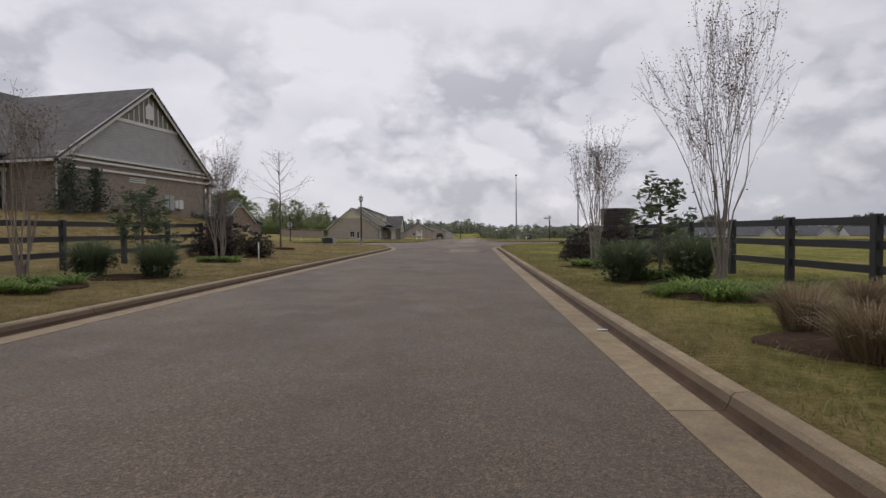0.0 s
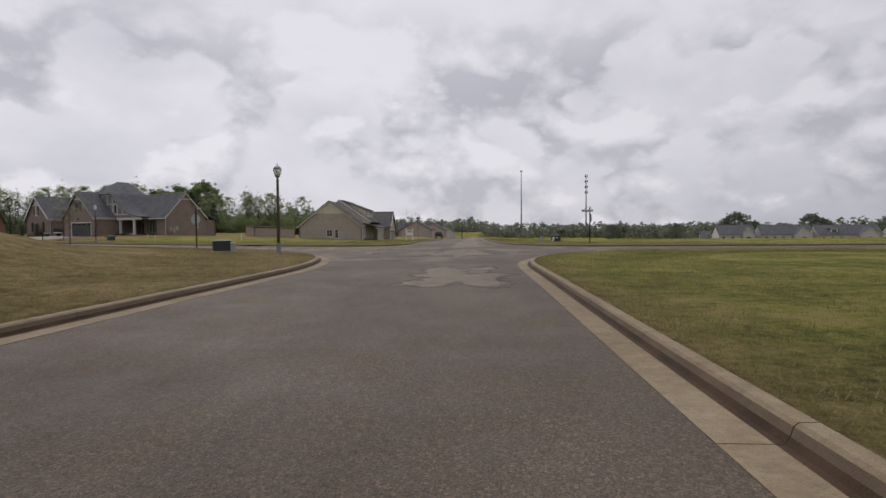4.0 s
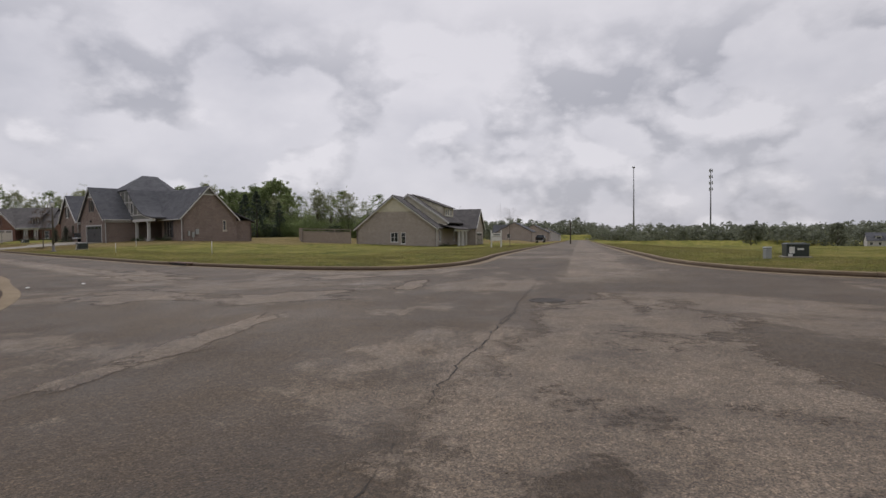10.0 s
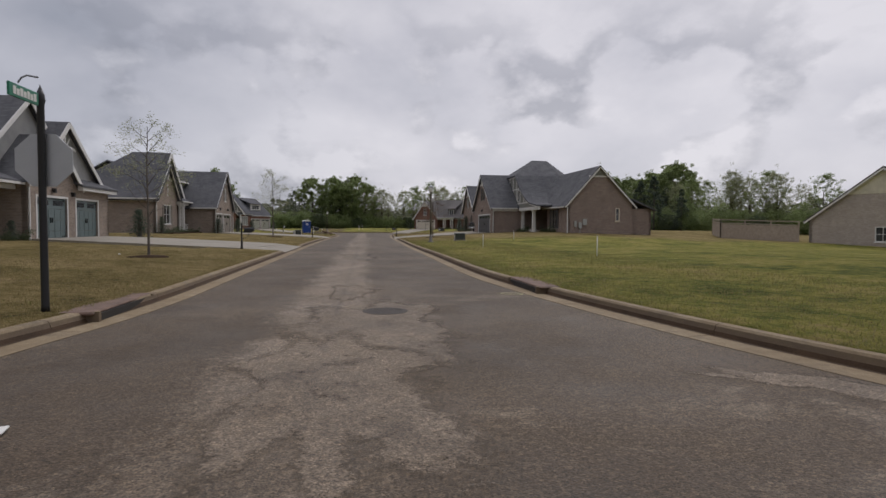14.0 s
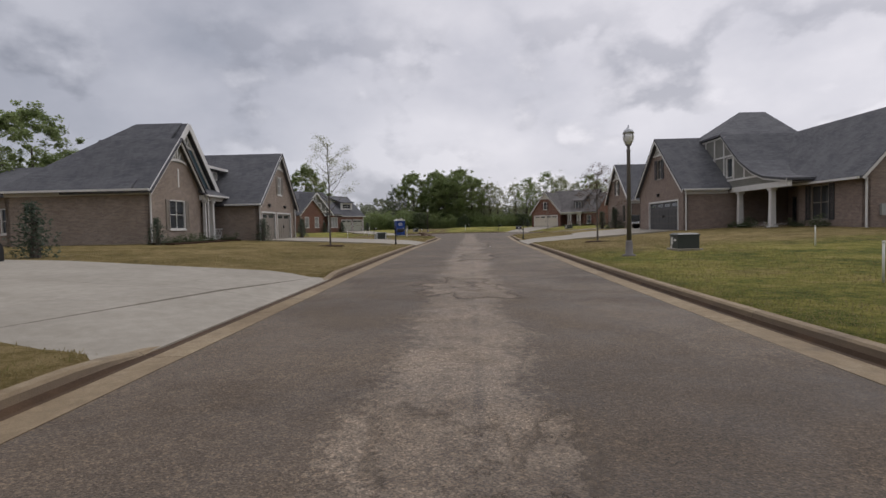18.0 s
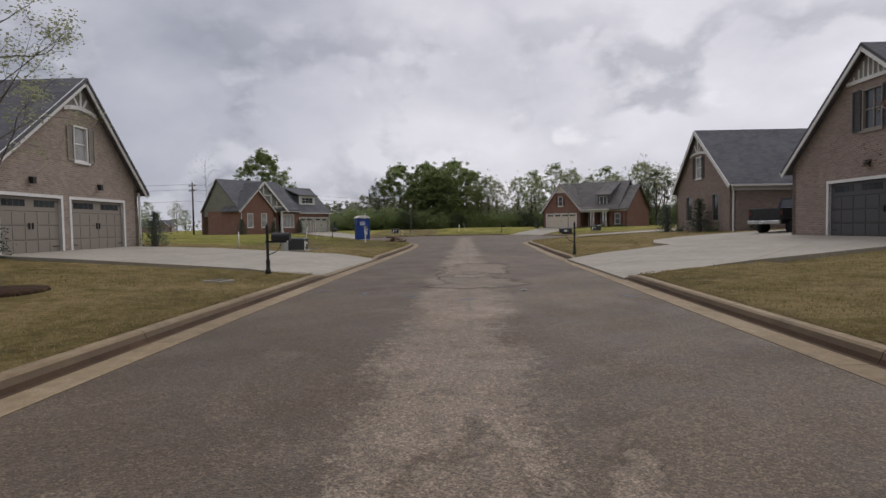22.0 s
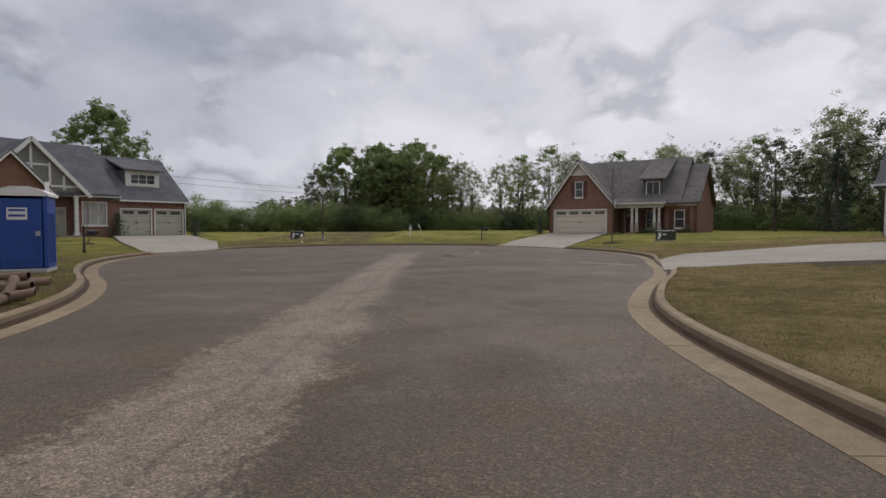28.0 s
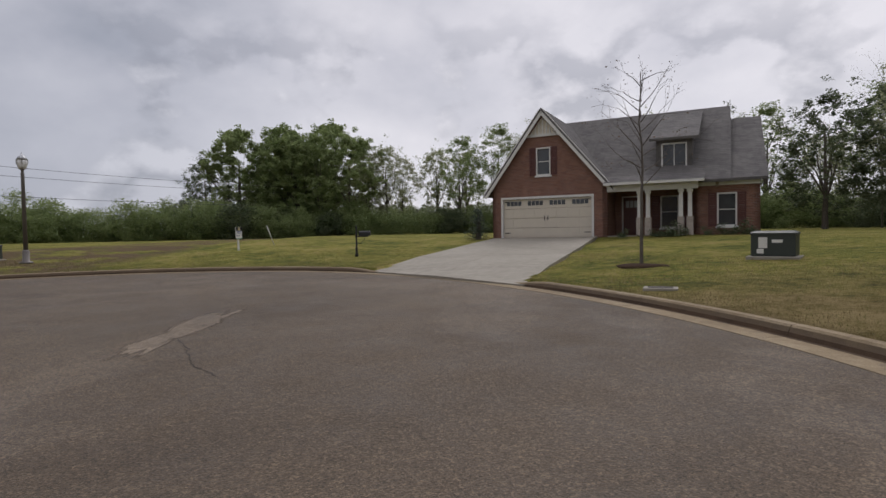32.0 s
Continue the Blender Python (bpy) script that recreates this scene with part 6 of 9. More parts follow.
def house_h():
    h = thing("house", -116.2, 141.4, 0.87, 25.85, "red brick house with cream garage door and paired porch columns", "house", "houses round the turning circle")
    g = gable_front(h, 0, 6.3, 2.95, 0, 2.75, 6.75, RED_BRICK, 0.35, 0.28)
    g.garage(0.62, 5.5, 0, 2.12, PAINT_CREAM, 4)
    g.window(2.55, 3.35, 3.35, 4.85, 1, 2, None, SHUTTER_RED, TRIM)
    g.build()
    g.panel("peak_panel", [(2.2, 5.55), (3.7, 5.55), (2.95, 6.5)], PAINT_CREAM, 0.03)
    g.bar("peak_band", (2.05, 5.5), (3.85, 5.5), 0.14, 0.07)
    for k in range(-3, 4):
        g.bar("baluster", (2.95 + k * 0.2, 5.55), (2.95 + k * 0.2, 6.4 - abs(k) * 0.25), 0.07, 0.06)
    gable_roof_v(h, 0, 6.3, 2.95, 0, 8, 2.75, 6.75, SHINGLE_W)
    Wall(h, (6.3, 0), (6.3, 2.2), -0.9, 2.75, RED_BRICK).build()
    pb = Wall(h, (6.3, 2.2), (10.4, 2.2), -0.9, 2.75, RED_BRICK)
    pb.door(0.35, 1.35, 0.05, 2.15, SHUTTER_RED)
    pb.window(2.3, 3.2, 0.4, 2.1, 1, 2, None, SHUTTER_RED)
    pb.build()
    r = Wall(h, (10.4, 0.6), (13.1, 0.6), -0.9, 2.75, RED_BRICK)
    r.window(0.9, 1.75, 0.45, 2.05, 1, 2, None, SHUTTER_RED)
    r.build()
    Wall(h, (10.4, 2.2), (10.4, 0.6), -0.9, 2.75, RED_BRICK).build()
    for w in (((13.1, 0.6), (13.1, 13)), ((13.1, 13), (0, 13)), ((0, 13), (0, 0))):
        Wall(h, w[0], w[1], -0.9, 2.75, RED_BRICK).build()
    gb = Wall(h, (13.0, 0.6), (13.0, 13), 2.5, [(0, 2.75), (6.2, 6.4), (12.4, 2.75)], RED_BRICK, 0.2, "side_gable")
    gb.build()
    gable_roof_u(h, 2.5, 11.6, 0.4, 13, 6.8, 2.75, 7.15, SHINGLE_W)
    gable_roof_u(h, 11.4, 13.1, 0.6, 13, 6.8, 2.75, 6.4, SHINGLE_W)
    part("porch_floor", Mesh().box(6.3, 10.4, 0.0, 2.2, -0.6, 0.05), SLAB, h)
    part("porch_ceiling", Mesh().box(6.3, 10.4, 0.0, 2.2, 2.5, 2.56), PORCHDARK, h)
    porch_roof_beam(h, 6.3, 10.5, -0.1, 2.62)
    for u in (7.85, 8.25, 9.75, 10.15):
        column(h, u, 0.06, 0.05, 2.28, 0.2, True)
    roof_part(h, [[(6.2, -0.5, 2.72), (10.8, -0.5, 2.72), (10.8, 1.6, 3.4), (6.2, 1.6, 3.4)]], SHINGLE_W)
    gutter(h, (6.2, -0.52), (10.8, -0.52), 2.64)
    part("frieze_board", Mesh().box(10.4, 13.1, 0.52, 0.58, 2.4, 2.68), TRIM, h)
    dm = Wall(h, (8.5, 1.3), (10.2, 1.3), 3.0, 4.95, SHINGLE_W, 0.2, "dormer_wall")
    dm.window(0.25, 1.45, 3.35, 4.7, 2, 1)
    dm.build()
    roof_part(h, [[(8.2, 1.0, 4.95), (10.5, 1.0, 4.95), (10.5, 6.4, 7.1), (8.2, 6.4, 7.1)]], SHINGLE_W)
    for u in (8.5, 10.0):
        part("dormer_cheek", Mesh().box(u, u + 0.2, 1.5, 4.0, 3.2, 4.9), SHINGLE_W, h)
    return h


def house_i():
    h = thing("house", -89.2, 141.2, 0.5, 8, "taupe brick house with white timbered gable beside the turning circle", "house", "houses round the turning circle")
    f = Wall(h, (0, 0), (15, 0), -0.9, 3.35, TAN_BRICK)
    for a in (0.8, 2.6):
        f.window(a, a + 0.8, 1.2, 2.6, 1, 2)
    f.window(7.0, 8.8, 0.6, 2.5, 2, 2)
    f.build()
    close_box(h, 0, 15, 0, 12, 3.35, TAN_BRICK, ("front",))
    part("frieze_board", Mesh().box(-0.05, 15, -0.07, -0.02, 2.9, 3.3), TRIM, h)
    gutter(h, (-0.5, -0.5), (15.3, -0.5), 3.2)
    downspout(h, 0.1, -0.06, -0.2, 3.1)
    gable_roof_u(h, 0, 15, 0, 12, 6, 3.35, 8.5, SHINGLE, 0.45, 0.4)
    t = gable_front(h, 2.6, 8.4, 5.5, -0.35, 3.3, 6.9, SAGE, 0.3)
    t.window(2.4, 3.4, 3.9, 5.2, 2, 2)
    t.build()
    truss(t, 2.9, 6.9, 1.0, 1.2)
    gable_roof_v(h, 2.6, 8.4, 5.5, -0.35, 6, 3.3, 6.9, SHINGLE)
    sg = Wall(h, (0.1, 12), (0.1, 0), 3.2, [(0, 3.35), (6, 8.4), (12, 3.35)], TAN_BRICK, 0.2, "side_gable")
    sg.build()
    return h


def house_a():
    h = thing("house", -19.8, 28.4, 2.2, 77.65, "large tan brick house with grey shingled gable and dark roof", "house")
    w = gable_front(h, 0, 11.7, 6.3, 0, 3.35, 8.1, TAN_BRICK, 0.4, 0.3)
    w.holes.append((4.6, 5.95, 2.25, 2.62))
    w.build()
    vent = new("vent_grille")
    vent.parent = h
    for i in range(3):
        part("louvre", w.box(Mesh(), 4.6, 5.95, -0.08, 0.01, 2.27 + i * 0.12, 2.34 + i * 0.12), TRIM, vent)
    part("shadow_plate", w.box(Mesh(), 4.6, 5.95, -0.12, -0.09, 2.25, 2.62), BLACK, vent)
    for i in range(16):
        z0, z1 = 3.5 + 2.35 * i / 16, 3.5 + 2.35 * (i + 1) / 16
        (al, ar), (bl, br) = [(0.35 + 3.5 * q, 11.35 - 2.73 * q) for q in (i / 16, (i + 1) / 16)]
        f = w.at
        part("siding_course", Mesh().hexa([f(al, 0.075, z0), f(al, 0.0, z0), f(ar, 0.0, z0), f(ar, 0.075, z0)], [f(bl, 0.045, z1 + 0.01), f(bl, 0.0, z1 + 0.01), f(br, 0.0, z1 + 0.01), f(br, 0.045, z1 + 0.01)]), COURSE, h)
    w.panel("board_peak", [(3.95, 5.9), (8.5, 5.9), (6.3, 7.85)], SAGE, 0.05)
    for i in range(11):
        a = 4.2 + i * 0.41
        top = 5.9 + (1.95 * (1 - abs(a - 6.3) / 2.3))
        if top > 6.05:
            w.bar("batten", (a, 5.95), (a, top - 0.08), 0.07, 0.09)
    w.bar("peak_band", (3.7, 5.87), (8.8, 5.87), 0.2, 0.1)
    w.panel("gable_vent", [(5.95, 6.3), (6.65, 6.3), (6.65, 7.0), (6.3, 7.35), (5.95, 7.0)], TRIM, 0.12)
    for z in (2.75, 3.15, 3.4):
        w.bar("cornice", (-0.3, z), (12.0, z), 0.12, 0.12 + (z - 2.7) * 0.15, 0.2)
    for a, z, ww, hh in ((7.4, 0.75, 0.35, 0.9), (7.85, 0.7, 0.4, 0.95), (8.35, 0.85, 0.3, 0.5), (8.75, 0.8, 0.4, 0.6)):
        part("meter_box", w.box(Mesh(), a, a + ww, 0, 0.18, z, z + hh), UTILGREY if a < 8.2 else TRIM, h)
    close_box(h, 0, 11.7, 0, 18, 3.35, TAN_BRICK, ("front",))
    gable_roof_v(h, 0, 11.7, 6.3, 0, 18, 3.35, 8.1, SHINGLE_W, 0.5, 0.4)
    gutter(h, (-0.6, -0.2), (-0.6, 18), 2.95)
    downspout(h, -0.08, 0.15, -0.4, 3.0)
    downspout(h, 11.8, 0.15, -0.4, 3.0)
    # screened porch along the south side
    part("porch_floor", Mesh().box(-5.0, 0, 3.5, 13, -0.8, 0.0), SLAB, h)
    roof_part(h, [[(-5.6, 3.0, 2.75), (0, 3.0, 3.5), (0, 13.5, 3.5), (-5.6, 13.5, 2.75)]], SHINGLE_W)
    part("porch_screen", Mesh().box(-4.95, -4.9, 3.6, 12.9, 0.0, 2.5), BLACK, h)
    part("porch_screen", Mesh().box(-4.9, 0, 3.6, 3.65, 0.0, 2.5), BLACK, h)
    for u in (-4.9, -2.5, -0.1):
        part("porch_post", Mesh().box(u - 0.07, u + 0.07, 3.48, 3.62, 0.0, 2.6), TRIM, h)
    part("porch_beam", Mesh().box(-5.0, 0, 3.42, 3.6, 2.5, 2.72), TRIM, h)
    # small entry porch on the north side
    roof_part(h, [[(11.7, 0.8, 3.4), (14.2, 0.8, 2.8), (14.2, 5.5, 2.8), (11.7, 5.5, 3.4)]], SHINGLE_W)
    for v in (1.2, 5.0):
        column(h, 13.8, v, -0.5, 2.7, 0.26)
    # second ridge behind
    gable_roof_u(h, -1, 14, 7, 16, 11.5, 3.3, 8.6, SHINGLE_W)
    return h


for build in (house_a, house_b, house_c, house_d, house_e, house_f, house_g, house_h, house_i):
    build()


def far_house(x, y, rz, w, d, ze, zr, wall, label, dormer=False, z=None):
    """A plainer house of the distance, still with openings, gable roof and trim."""
    h = thing("house", x, y, ground_at(x, y) if z is None else z, rz, label, "house", "houses in the distance")
    f = Wall(h, (0, 0), (w, 0), -0.9, ze, wall)
    k = int(w / 3)
    for i in range(k):
        a = w * (i + 0.5) / k
        if i == k // 2:
            f.door(a - 0.5, a + 0.5, 0, 2.1, PAINT_DARK, False)
        else:
            f.window(a - 0.6, a + 0.6, 0.8, 2.2, 1, 2)
    f.build()
    close_box(h, 0, w, 0, d, ze, wall, ("front", "left", "right"))
    for a, b in (((0, d), (0, 0)), ((w, 0), (w, d))):
        s = Wall(h, a, b, -0.9, [(0, ze), (d / 2, zr), (d, ze)], wall)
        s.window(d * 0.3, d * 0.3 + 1, 0.8, 2.2, 1, 2)
        s.build()
    gable_roof_u(h, 0, w, 0, d, d / 2, ze, zr, SHINGLE)
    gw = gable_front(h, w * 0.62, w * 0.94, w * 0.78, -1.2, ze, zr * 0.88, wall)
    gw.window(w * 0.16 - 0.8, w * 0.16 + 0.8, 0.7, 2.2, 2, 2)
    gw.build()
    gable_roof_v(h, w * 0.62, w * 0.94, w * 0.78, -1.2, d / 2, ze, zr * 0.88, SHINGLE)
    close_box(h, w * 0.62, w * 0.94, -1.2, 0, ze, wall, ("front", "back"))
    if dormer:
        dm = Wall(h, (w * 0.2, 1.2), (w * 0.2 + 2.4, 1.2), ze, ze + 2.2, TRIM, 0.2, "dormer_wall")
        dm.window(0.4, 2.0, ze + 0.8, ze + 1.8, 2, 1)
        dm.build()
        roof_part(h, [[(w * 0.2 - 0.3, 0.8, ze + 2.2), (w * 0.2 + 2.7, 0.8, ze + 2.2), (w * 0.2 + 2.7, d / 2, ze + 3.0), (w * 0.2 - 0.3, d / 2, ze + 3.0)]], SHINGLE)
    return h


# ---------- distant houses ----------
WRAP = plain("white_house_wrap", (0.50, 0.48, 0.46), 0.6, 0, 0.2)
for hx, hy, rz, w, lab, dr in ((108, 236, -12, 13, "low single storey house under construction in white wrap", False), (123, 233, -12, 18, "single storey house under construction with raw timber gable", False),
                               (143, 230, -12, 21, "single storey pale house with long grey roof and dormer", True), (167, 224, -12, 19, "pale house with dark roof at the field's edge", False),
                               (148, 338, -20, 16, "far white two-gabled house across the field", True), (190, 216, -14, 19, "far grey roofed house beyond the open field", False)):
    far_house(hx, hy, rz, w, 11, 3.0, 6.6, WRAP, lab, dr)
for hx, hy, rz, lab in ((-14.5, 236, 87, "pale sided house beside the far end of the street"), (-9.5, 266, 87, "white sided house with grey roof far down the street"), (-5.0, 300, 87, "far white house with garage beside the street")):
    far_house(hx, hy, rz + 180, 16, 11, 2.7, 5.6, WRAP if hy > 270 else PALE_BRICK, lab, False)
for hx, hy, rz in ((-338, 62, 80), (-352, 40, 75), (-330, 20, 70), (-345, 84, 80)):
    far_house(hx, hy, rz + 0, 15, 11, 2.7, 5.8, GREY_BRICK, "far brown brick house among trees beyond the lots", False)


# ---------- foliage ----------
def cards(rng, centres, n, size, tri=False, aspect=0.6):
    """n small leaf quads round the given clump centres (x, y, z, radius)."""
    c = centres[rng.integers(0, len(centres), n)]
    d = rng.normal(size=(n, 3))
    d /= np.linalg.norm(d, axis=1)[:, None]
    p = c[:, :3] + d * (c[:, 3] * rng.random(n) ** 0.45)[:, None] * np.array([1, 1, 0.8])
    a = rng.normal(size=(n, 3))
    a /= np.linalg.norm(a, axis=1)[:, None]
    a[:, 2] *= 0.45
    b = np.cross(a, rng.normal(size=(n, 3)) * np.array([0.55, 0.55, 1.0]))
    b /= np.linalg.norm(b, axis=1)[:, None]
    s = size * (0.6 + 0.8 * rng.random(n))[:, None]
    a, b = a * s, b * s * aspect
    if tri:
        return np.stack([p - a, p - b * 1.5, p + a], 1).reshape(-1, 3), np.arange(3 * n).reshape(-1, 3)
    v = np.stack([p - a, p - b * 0.9, p + a, p + b * 0.9], 1).reshape(-1, 3)
    f = np.arange(4 * n).reshape(-1, 4)
    return v, f


def leaf_mesh(name, v, f, mat):
    me = bpy.data.meshes.new(name)
    me.from_pydata(v.tolist(), [], f.tolist())
    me.materials.append(mat)
    return me


def grow(m, rng, p, d, length, rad, level, tips, spread=0.5, gravity=0.0, kids=3, sides=5, shrink=0.62):
    """A tapered limb that forks; collects the ends of the last twigs."""
    n = 4 if level > 0 else 3
    pts, rads = [Vector(p)], [rad]
    d = Vector(d).normalized()
    for i in range(n):
        d = (d + Vector(rng.normal(size=3)) * 0.10 + Vector((0, 0, 0.06 - gravity))).normalized()
        pts.append(pts[-1] + d * length / n)
        rads.append(max(0.0035, rad * (1 - 0.55 * (i + 1) / n)))
    m.tube(pts, rads, sides if level > 1 else max(3, sides - 2), level > 1)
    tips.append((*pts[-1], length))
    if level == 0:
        return
    for k in range(kids):
        at = pts[rng.integers(max(1, n - 2), n + 1)] if k else pts[-1]
        side = Vector(rng.normal(size=3))
        nd = (d + side.normalized() * spread * (0.6 + 0.8 * rng.random())).normalized()
        grow(m, rng, at, nd, length * shrink * (0.8 + 0.4 * rng.random()), rads[-1] * 0.9 if k == 0 else rads[-1] * 0.7, level - 1, tips, spread, gravity, kids, sides, shrink)


def myrtle(seed, height, stems, leaves=400, leaf=None):
    """Bare crape myrtle: many slim stems from one crown, fine twigs, a few young leaves."""
    rng = np.random.default_rng(seed)
    m, tips = Mesh(), []
    for i in range(stems):
        a = 2 * math.pi * i / stems + rng.random()
        lean = 0.025 + 0.075 * rng.random()
        grow(m, rng, (0.07 * math.cos(a), 0.07 * math.sin(a), -0.1), (lean * math.cos(a), lean * math.sin(a), 1), height * 0.40, 0.026 + 0.010 * rng.random(), 4, tips, 0.26, 0.0, 3 if i % 2 else 2, 5, 0.64)
    t = np.array(tips)
    t[:, 3] = 0.22
    v, f = cards(rng, t, leaves, 0.026)
    return m.data("stems", BARK_PALE), leaf_mesh("young_leaves", v, f, leaf or LEAF_RED)


def street_tree(seed, height, leaves, mat, clear=0.3):
    """Young planted tree: one slim leader with light side branches and thin new leaf."""
    rng = np.random.default_rng(seed)
    m, tips = Mesh(), []
    pts = [Vector((0.03 * rng.normal() * i / 8, 0.03 * rng.normal() * i / 8, -0.1 + height * i / 8)) for i in range(9)]
    m.tube(pts, [0.055 * (1 - 0.1 * i) for i in range(9)], 7)
    for i in range(22):
        z = height * (clear + (0.96 - clear) * i / 22)
        a = 2.4 * i + rng.random()
        ln = height * 0.30 * (1 - 0.62 * (z / height - clear) / (1 - clear))
        grow(m, rng, (0, 0, z), (math.cos(a), math.sin(a), 0.55 + 0.5 * rng.random()), ln * 0.75, 0.016, 2, tips, 0.55, 0.05, 2, 4, 0.6)
    t = np.array(tips)
    t[:, 3] = height * 0.045
    v, f = cards(rng, t, leaves, 0.032)
    return m.data("trunk", BARK), leaf_mesh("crown", v, f, mat)


def wood_tree(seed, height, wide, n, mat, size=0.20, trunk=0.24, open_=0.5, low=0.12):
    """Full tree: tapered trunk, limbs, and a ragged crown of leaf clumps with gaps, its lobes of uneven reach."""
    rng = np.random.default_rng(seed)
    m, tips = Mesh(), []
    fork = height * (0.25 + 0.1 * rng.random())
    m.tube([(0, 0, -0.3), (0.05, 0.03, fork * 0.5), (0.0, 0.1, fork), (0.1, 0.0, height * 0.7)], [trunk * 1.3, trunk, trunk * 0.85, trunk * 0.3], 8)
    for i in range(6):
        a = i * 1.05 + rng.random()
        lean = wide / height * (0.5 + 0.5 * rng.random())
        grow(m, rng, (0, 0.1, fork * (0.75 + 0.25 * rng.random())), (lean * math.cos(a), lean * math.sin(a), 0.9), height * 0.28, trunk * 0.45, 3, tips, 0.5, 0.0, 2, 5, 0.64)
    lobes = rng.random((5, 2)) * 6.28
    c = []
    for i in range(int(110 + 9 * wide)):
        q = low + (0.97 - low) * rng.random() ** 0.85
        a = rng.random() * 6.28
        reach = 1 + 0.32 * sum(math.cos(k * a + lobes[k, 0]) * math.cos(3.5 * q * k + lobes[k, 1]) for k in range(1, 5)) / 1.6
        prof = max(0.06, math.sin(math.pi * min(1.0, 0.10 + 0.92 * ((q - low) / (1 - low)) ** 1.15))) ** 0.65
        r = 0.5 * wide * prof * reach * (0.25 + 0.75 * rng.random() ** 0.5)
        c.append((r * math.cos(a), r * math.sin(a), q * height - 0.3, (0.32 + 0.035 * wide) * (0.55 + 0.8 * rng.random())))
    c = np.array(c)
    c = c[rng.random(len(c)) < 1.0 - 0.5 * open_]
    d = c[rng.integers(0, len(c), 160)] + rng.normal(size=(160, 4)) * np.array([0.7, 0.7, 0.7, 0.0])
    d[:, 3] = 0.5
    c[:, 3] *= 0.85
    v, f = cards(rng, np.concatenate([c, d, c]), n, size, True)
    return m.data("trunk", BARK), leaf_mesh("crown", v, f, mat)


def conifer(seed, height, wide, n):
    rng = np.random.default_rng(seed)
    m = Mesh().tube([(0, 0, -0.3), (0.05, 0, height * 0.5), (0, 0, height * 0.95)], [0.2, 0.13, 0.03], 7)
    c = []
    for i in range(110):
        z = height * (0.05 + 0.93 * rng.random())
        r = wide * 0.5 * (1 - z / height) ** 0.7 * (0.5 + 0.6 * rng.random())
        a = rng.random() * 6.28
        c.append((r * math.cos(a), r * math.sin(a), z, 0.25 + 0.5 * (1 - z / height)))
    v, f = cards(rng, np.array(c), n, 0.05 + 0.011 * height, True)
    return m.data("trunk", BARK), leaf_mesh("crown", v, f, LEAF_PINE)


def bush_mesh(seed, w, h, n, mat, size=0.06, tri=False):
    rng = np.random.default_rng(seed)
    k = max(10, int(18 * w))
    c = []
    for i in range(k):
        a, r = rng.random() * 6.28, rng.random() ** 0.5 * w * 0.5
        z = h * (0.04 + 0.8 * rng.random() ** 1.2 * (1 - (r / (w * 0.55)) ** 2 * 0.6))
        c.append((r * math.cos(a), r * math.sin(a), z, 0.12 + 0.13 * w))
    v, f = cards(rng, np.array(c), n, size, tri)
    v[:, 2] = np.maximum(v[:, 2], 0.0)
    return leaf_mesh("foliage", v, f, mat)


def tuft_mesh(seed, w, h, n, mat, width=0.008, droop=0.5):
    """Arching grass blades from one crown."""
    rng = np.random.default_rng(seed)
    vs, fs = [], []
    for i in range(n):
        a, r = rng.random() * 6.28, (rng.random() ** 0.6) * w * 0.18
        b = np.array([r * math.cos(a), r * math.sin(a), 0])
        out = np.array([math.cos(a + 0.6 * rng.normal()), math.sin(a + 0.6 * rng.normal()), 0]) * w * 0.45 * (0.3 + 0.9 * rng.random())
        hh = h * (0.55 + 0.5 * rng.random())
        side = np.array([-out[1], out[0], 0])
        side = side / (np.linalg.norm(side) + 1e-6) * width
        o = len(vs)
        for q, k in ((0, 1.0), (0.4, 0.9), (0.75, 0.6), (1.0, 0.1)):
            p = b + out * q ** 1.5 + np.array([0, 0, hh * (q - droop * q * q * q)])
            vs += [p - side * k, p + side * k]
        fs += [(o, o + 1, o + 3, o + 2), (o + 2, o + 3, o + 5, o + 4), (o + 4, o + 5, o + 7, o + 6)]
    return leaf_mesh("leaf_tuft", np.array(vs), np.array(fs), mat)


def plant(name, parts, x, y, label, category, group="", s=1.0, rz=0.0, z=None, slim=1.0):
    """A plant from shared part meshes [(name, mesh)]."""
    e = thing(name, x, y, (ground_at(x, y) if z is None else z) - 0.02, rz, label, category, group)
    for pn, me in parts:
        o = piece(pn, me, e)
        o.scale = (s * slim, s * slim, s)
    return e


def mulch_ring(x, y, r, name="mulch_bed"):
    z = ground_at(x, y)
    rng = np.random.default_rng(int(abs(x * 31 + y * 17)))
    n = 22
    m = Mesh()
    rings = []
    for k, h in ((1.0, -0.06), (0.95, 0.012), (0.6, 0.04), (0.15, 0.06)):
        rings.append([(x + r * k * (1 + 0.08 * math.sin(3 * a) + 0.05 * math.sin(7 * a + 1)) * math.cos(a), y + r * k * (1 + 0.08 * math.sin(3 * a) + 0.05 * math.sin(7 * a + 1)) * math.sin(a),
                       z + h) for a in [2 * math.pi * j / n for j in range(n)]])
    m.rings(rings)
    tagged(part(name, m, MULCH, None, "", True), "dark bark mulch bed on the lawn", "mulch bed", "mulch beds")


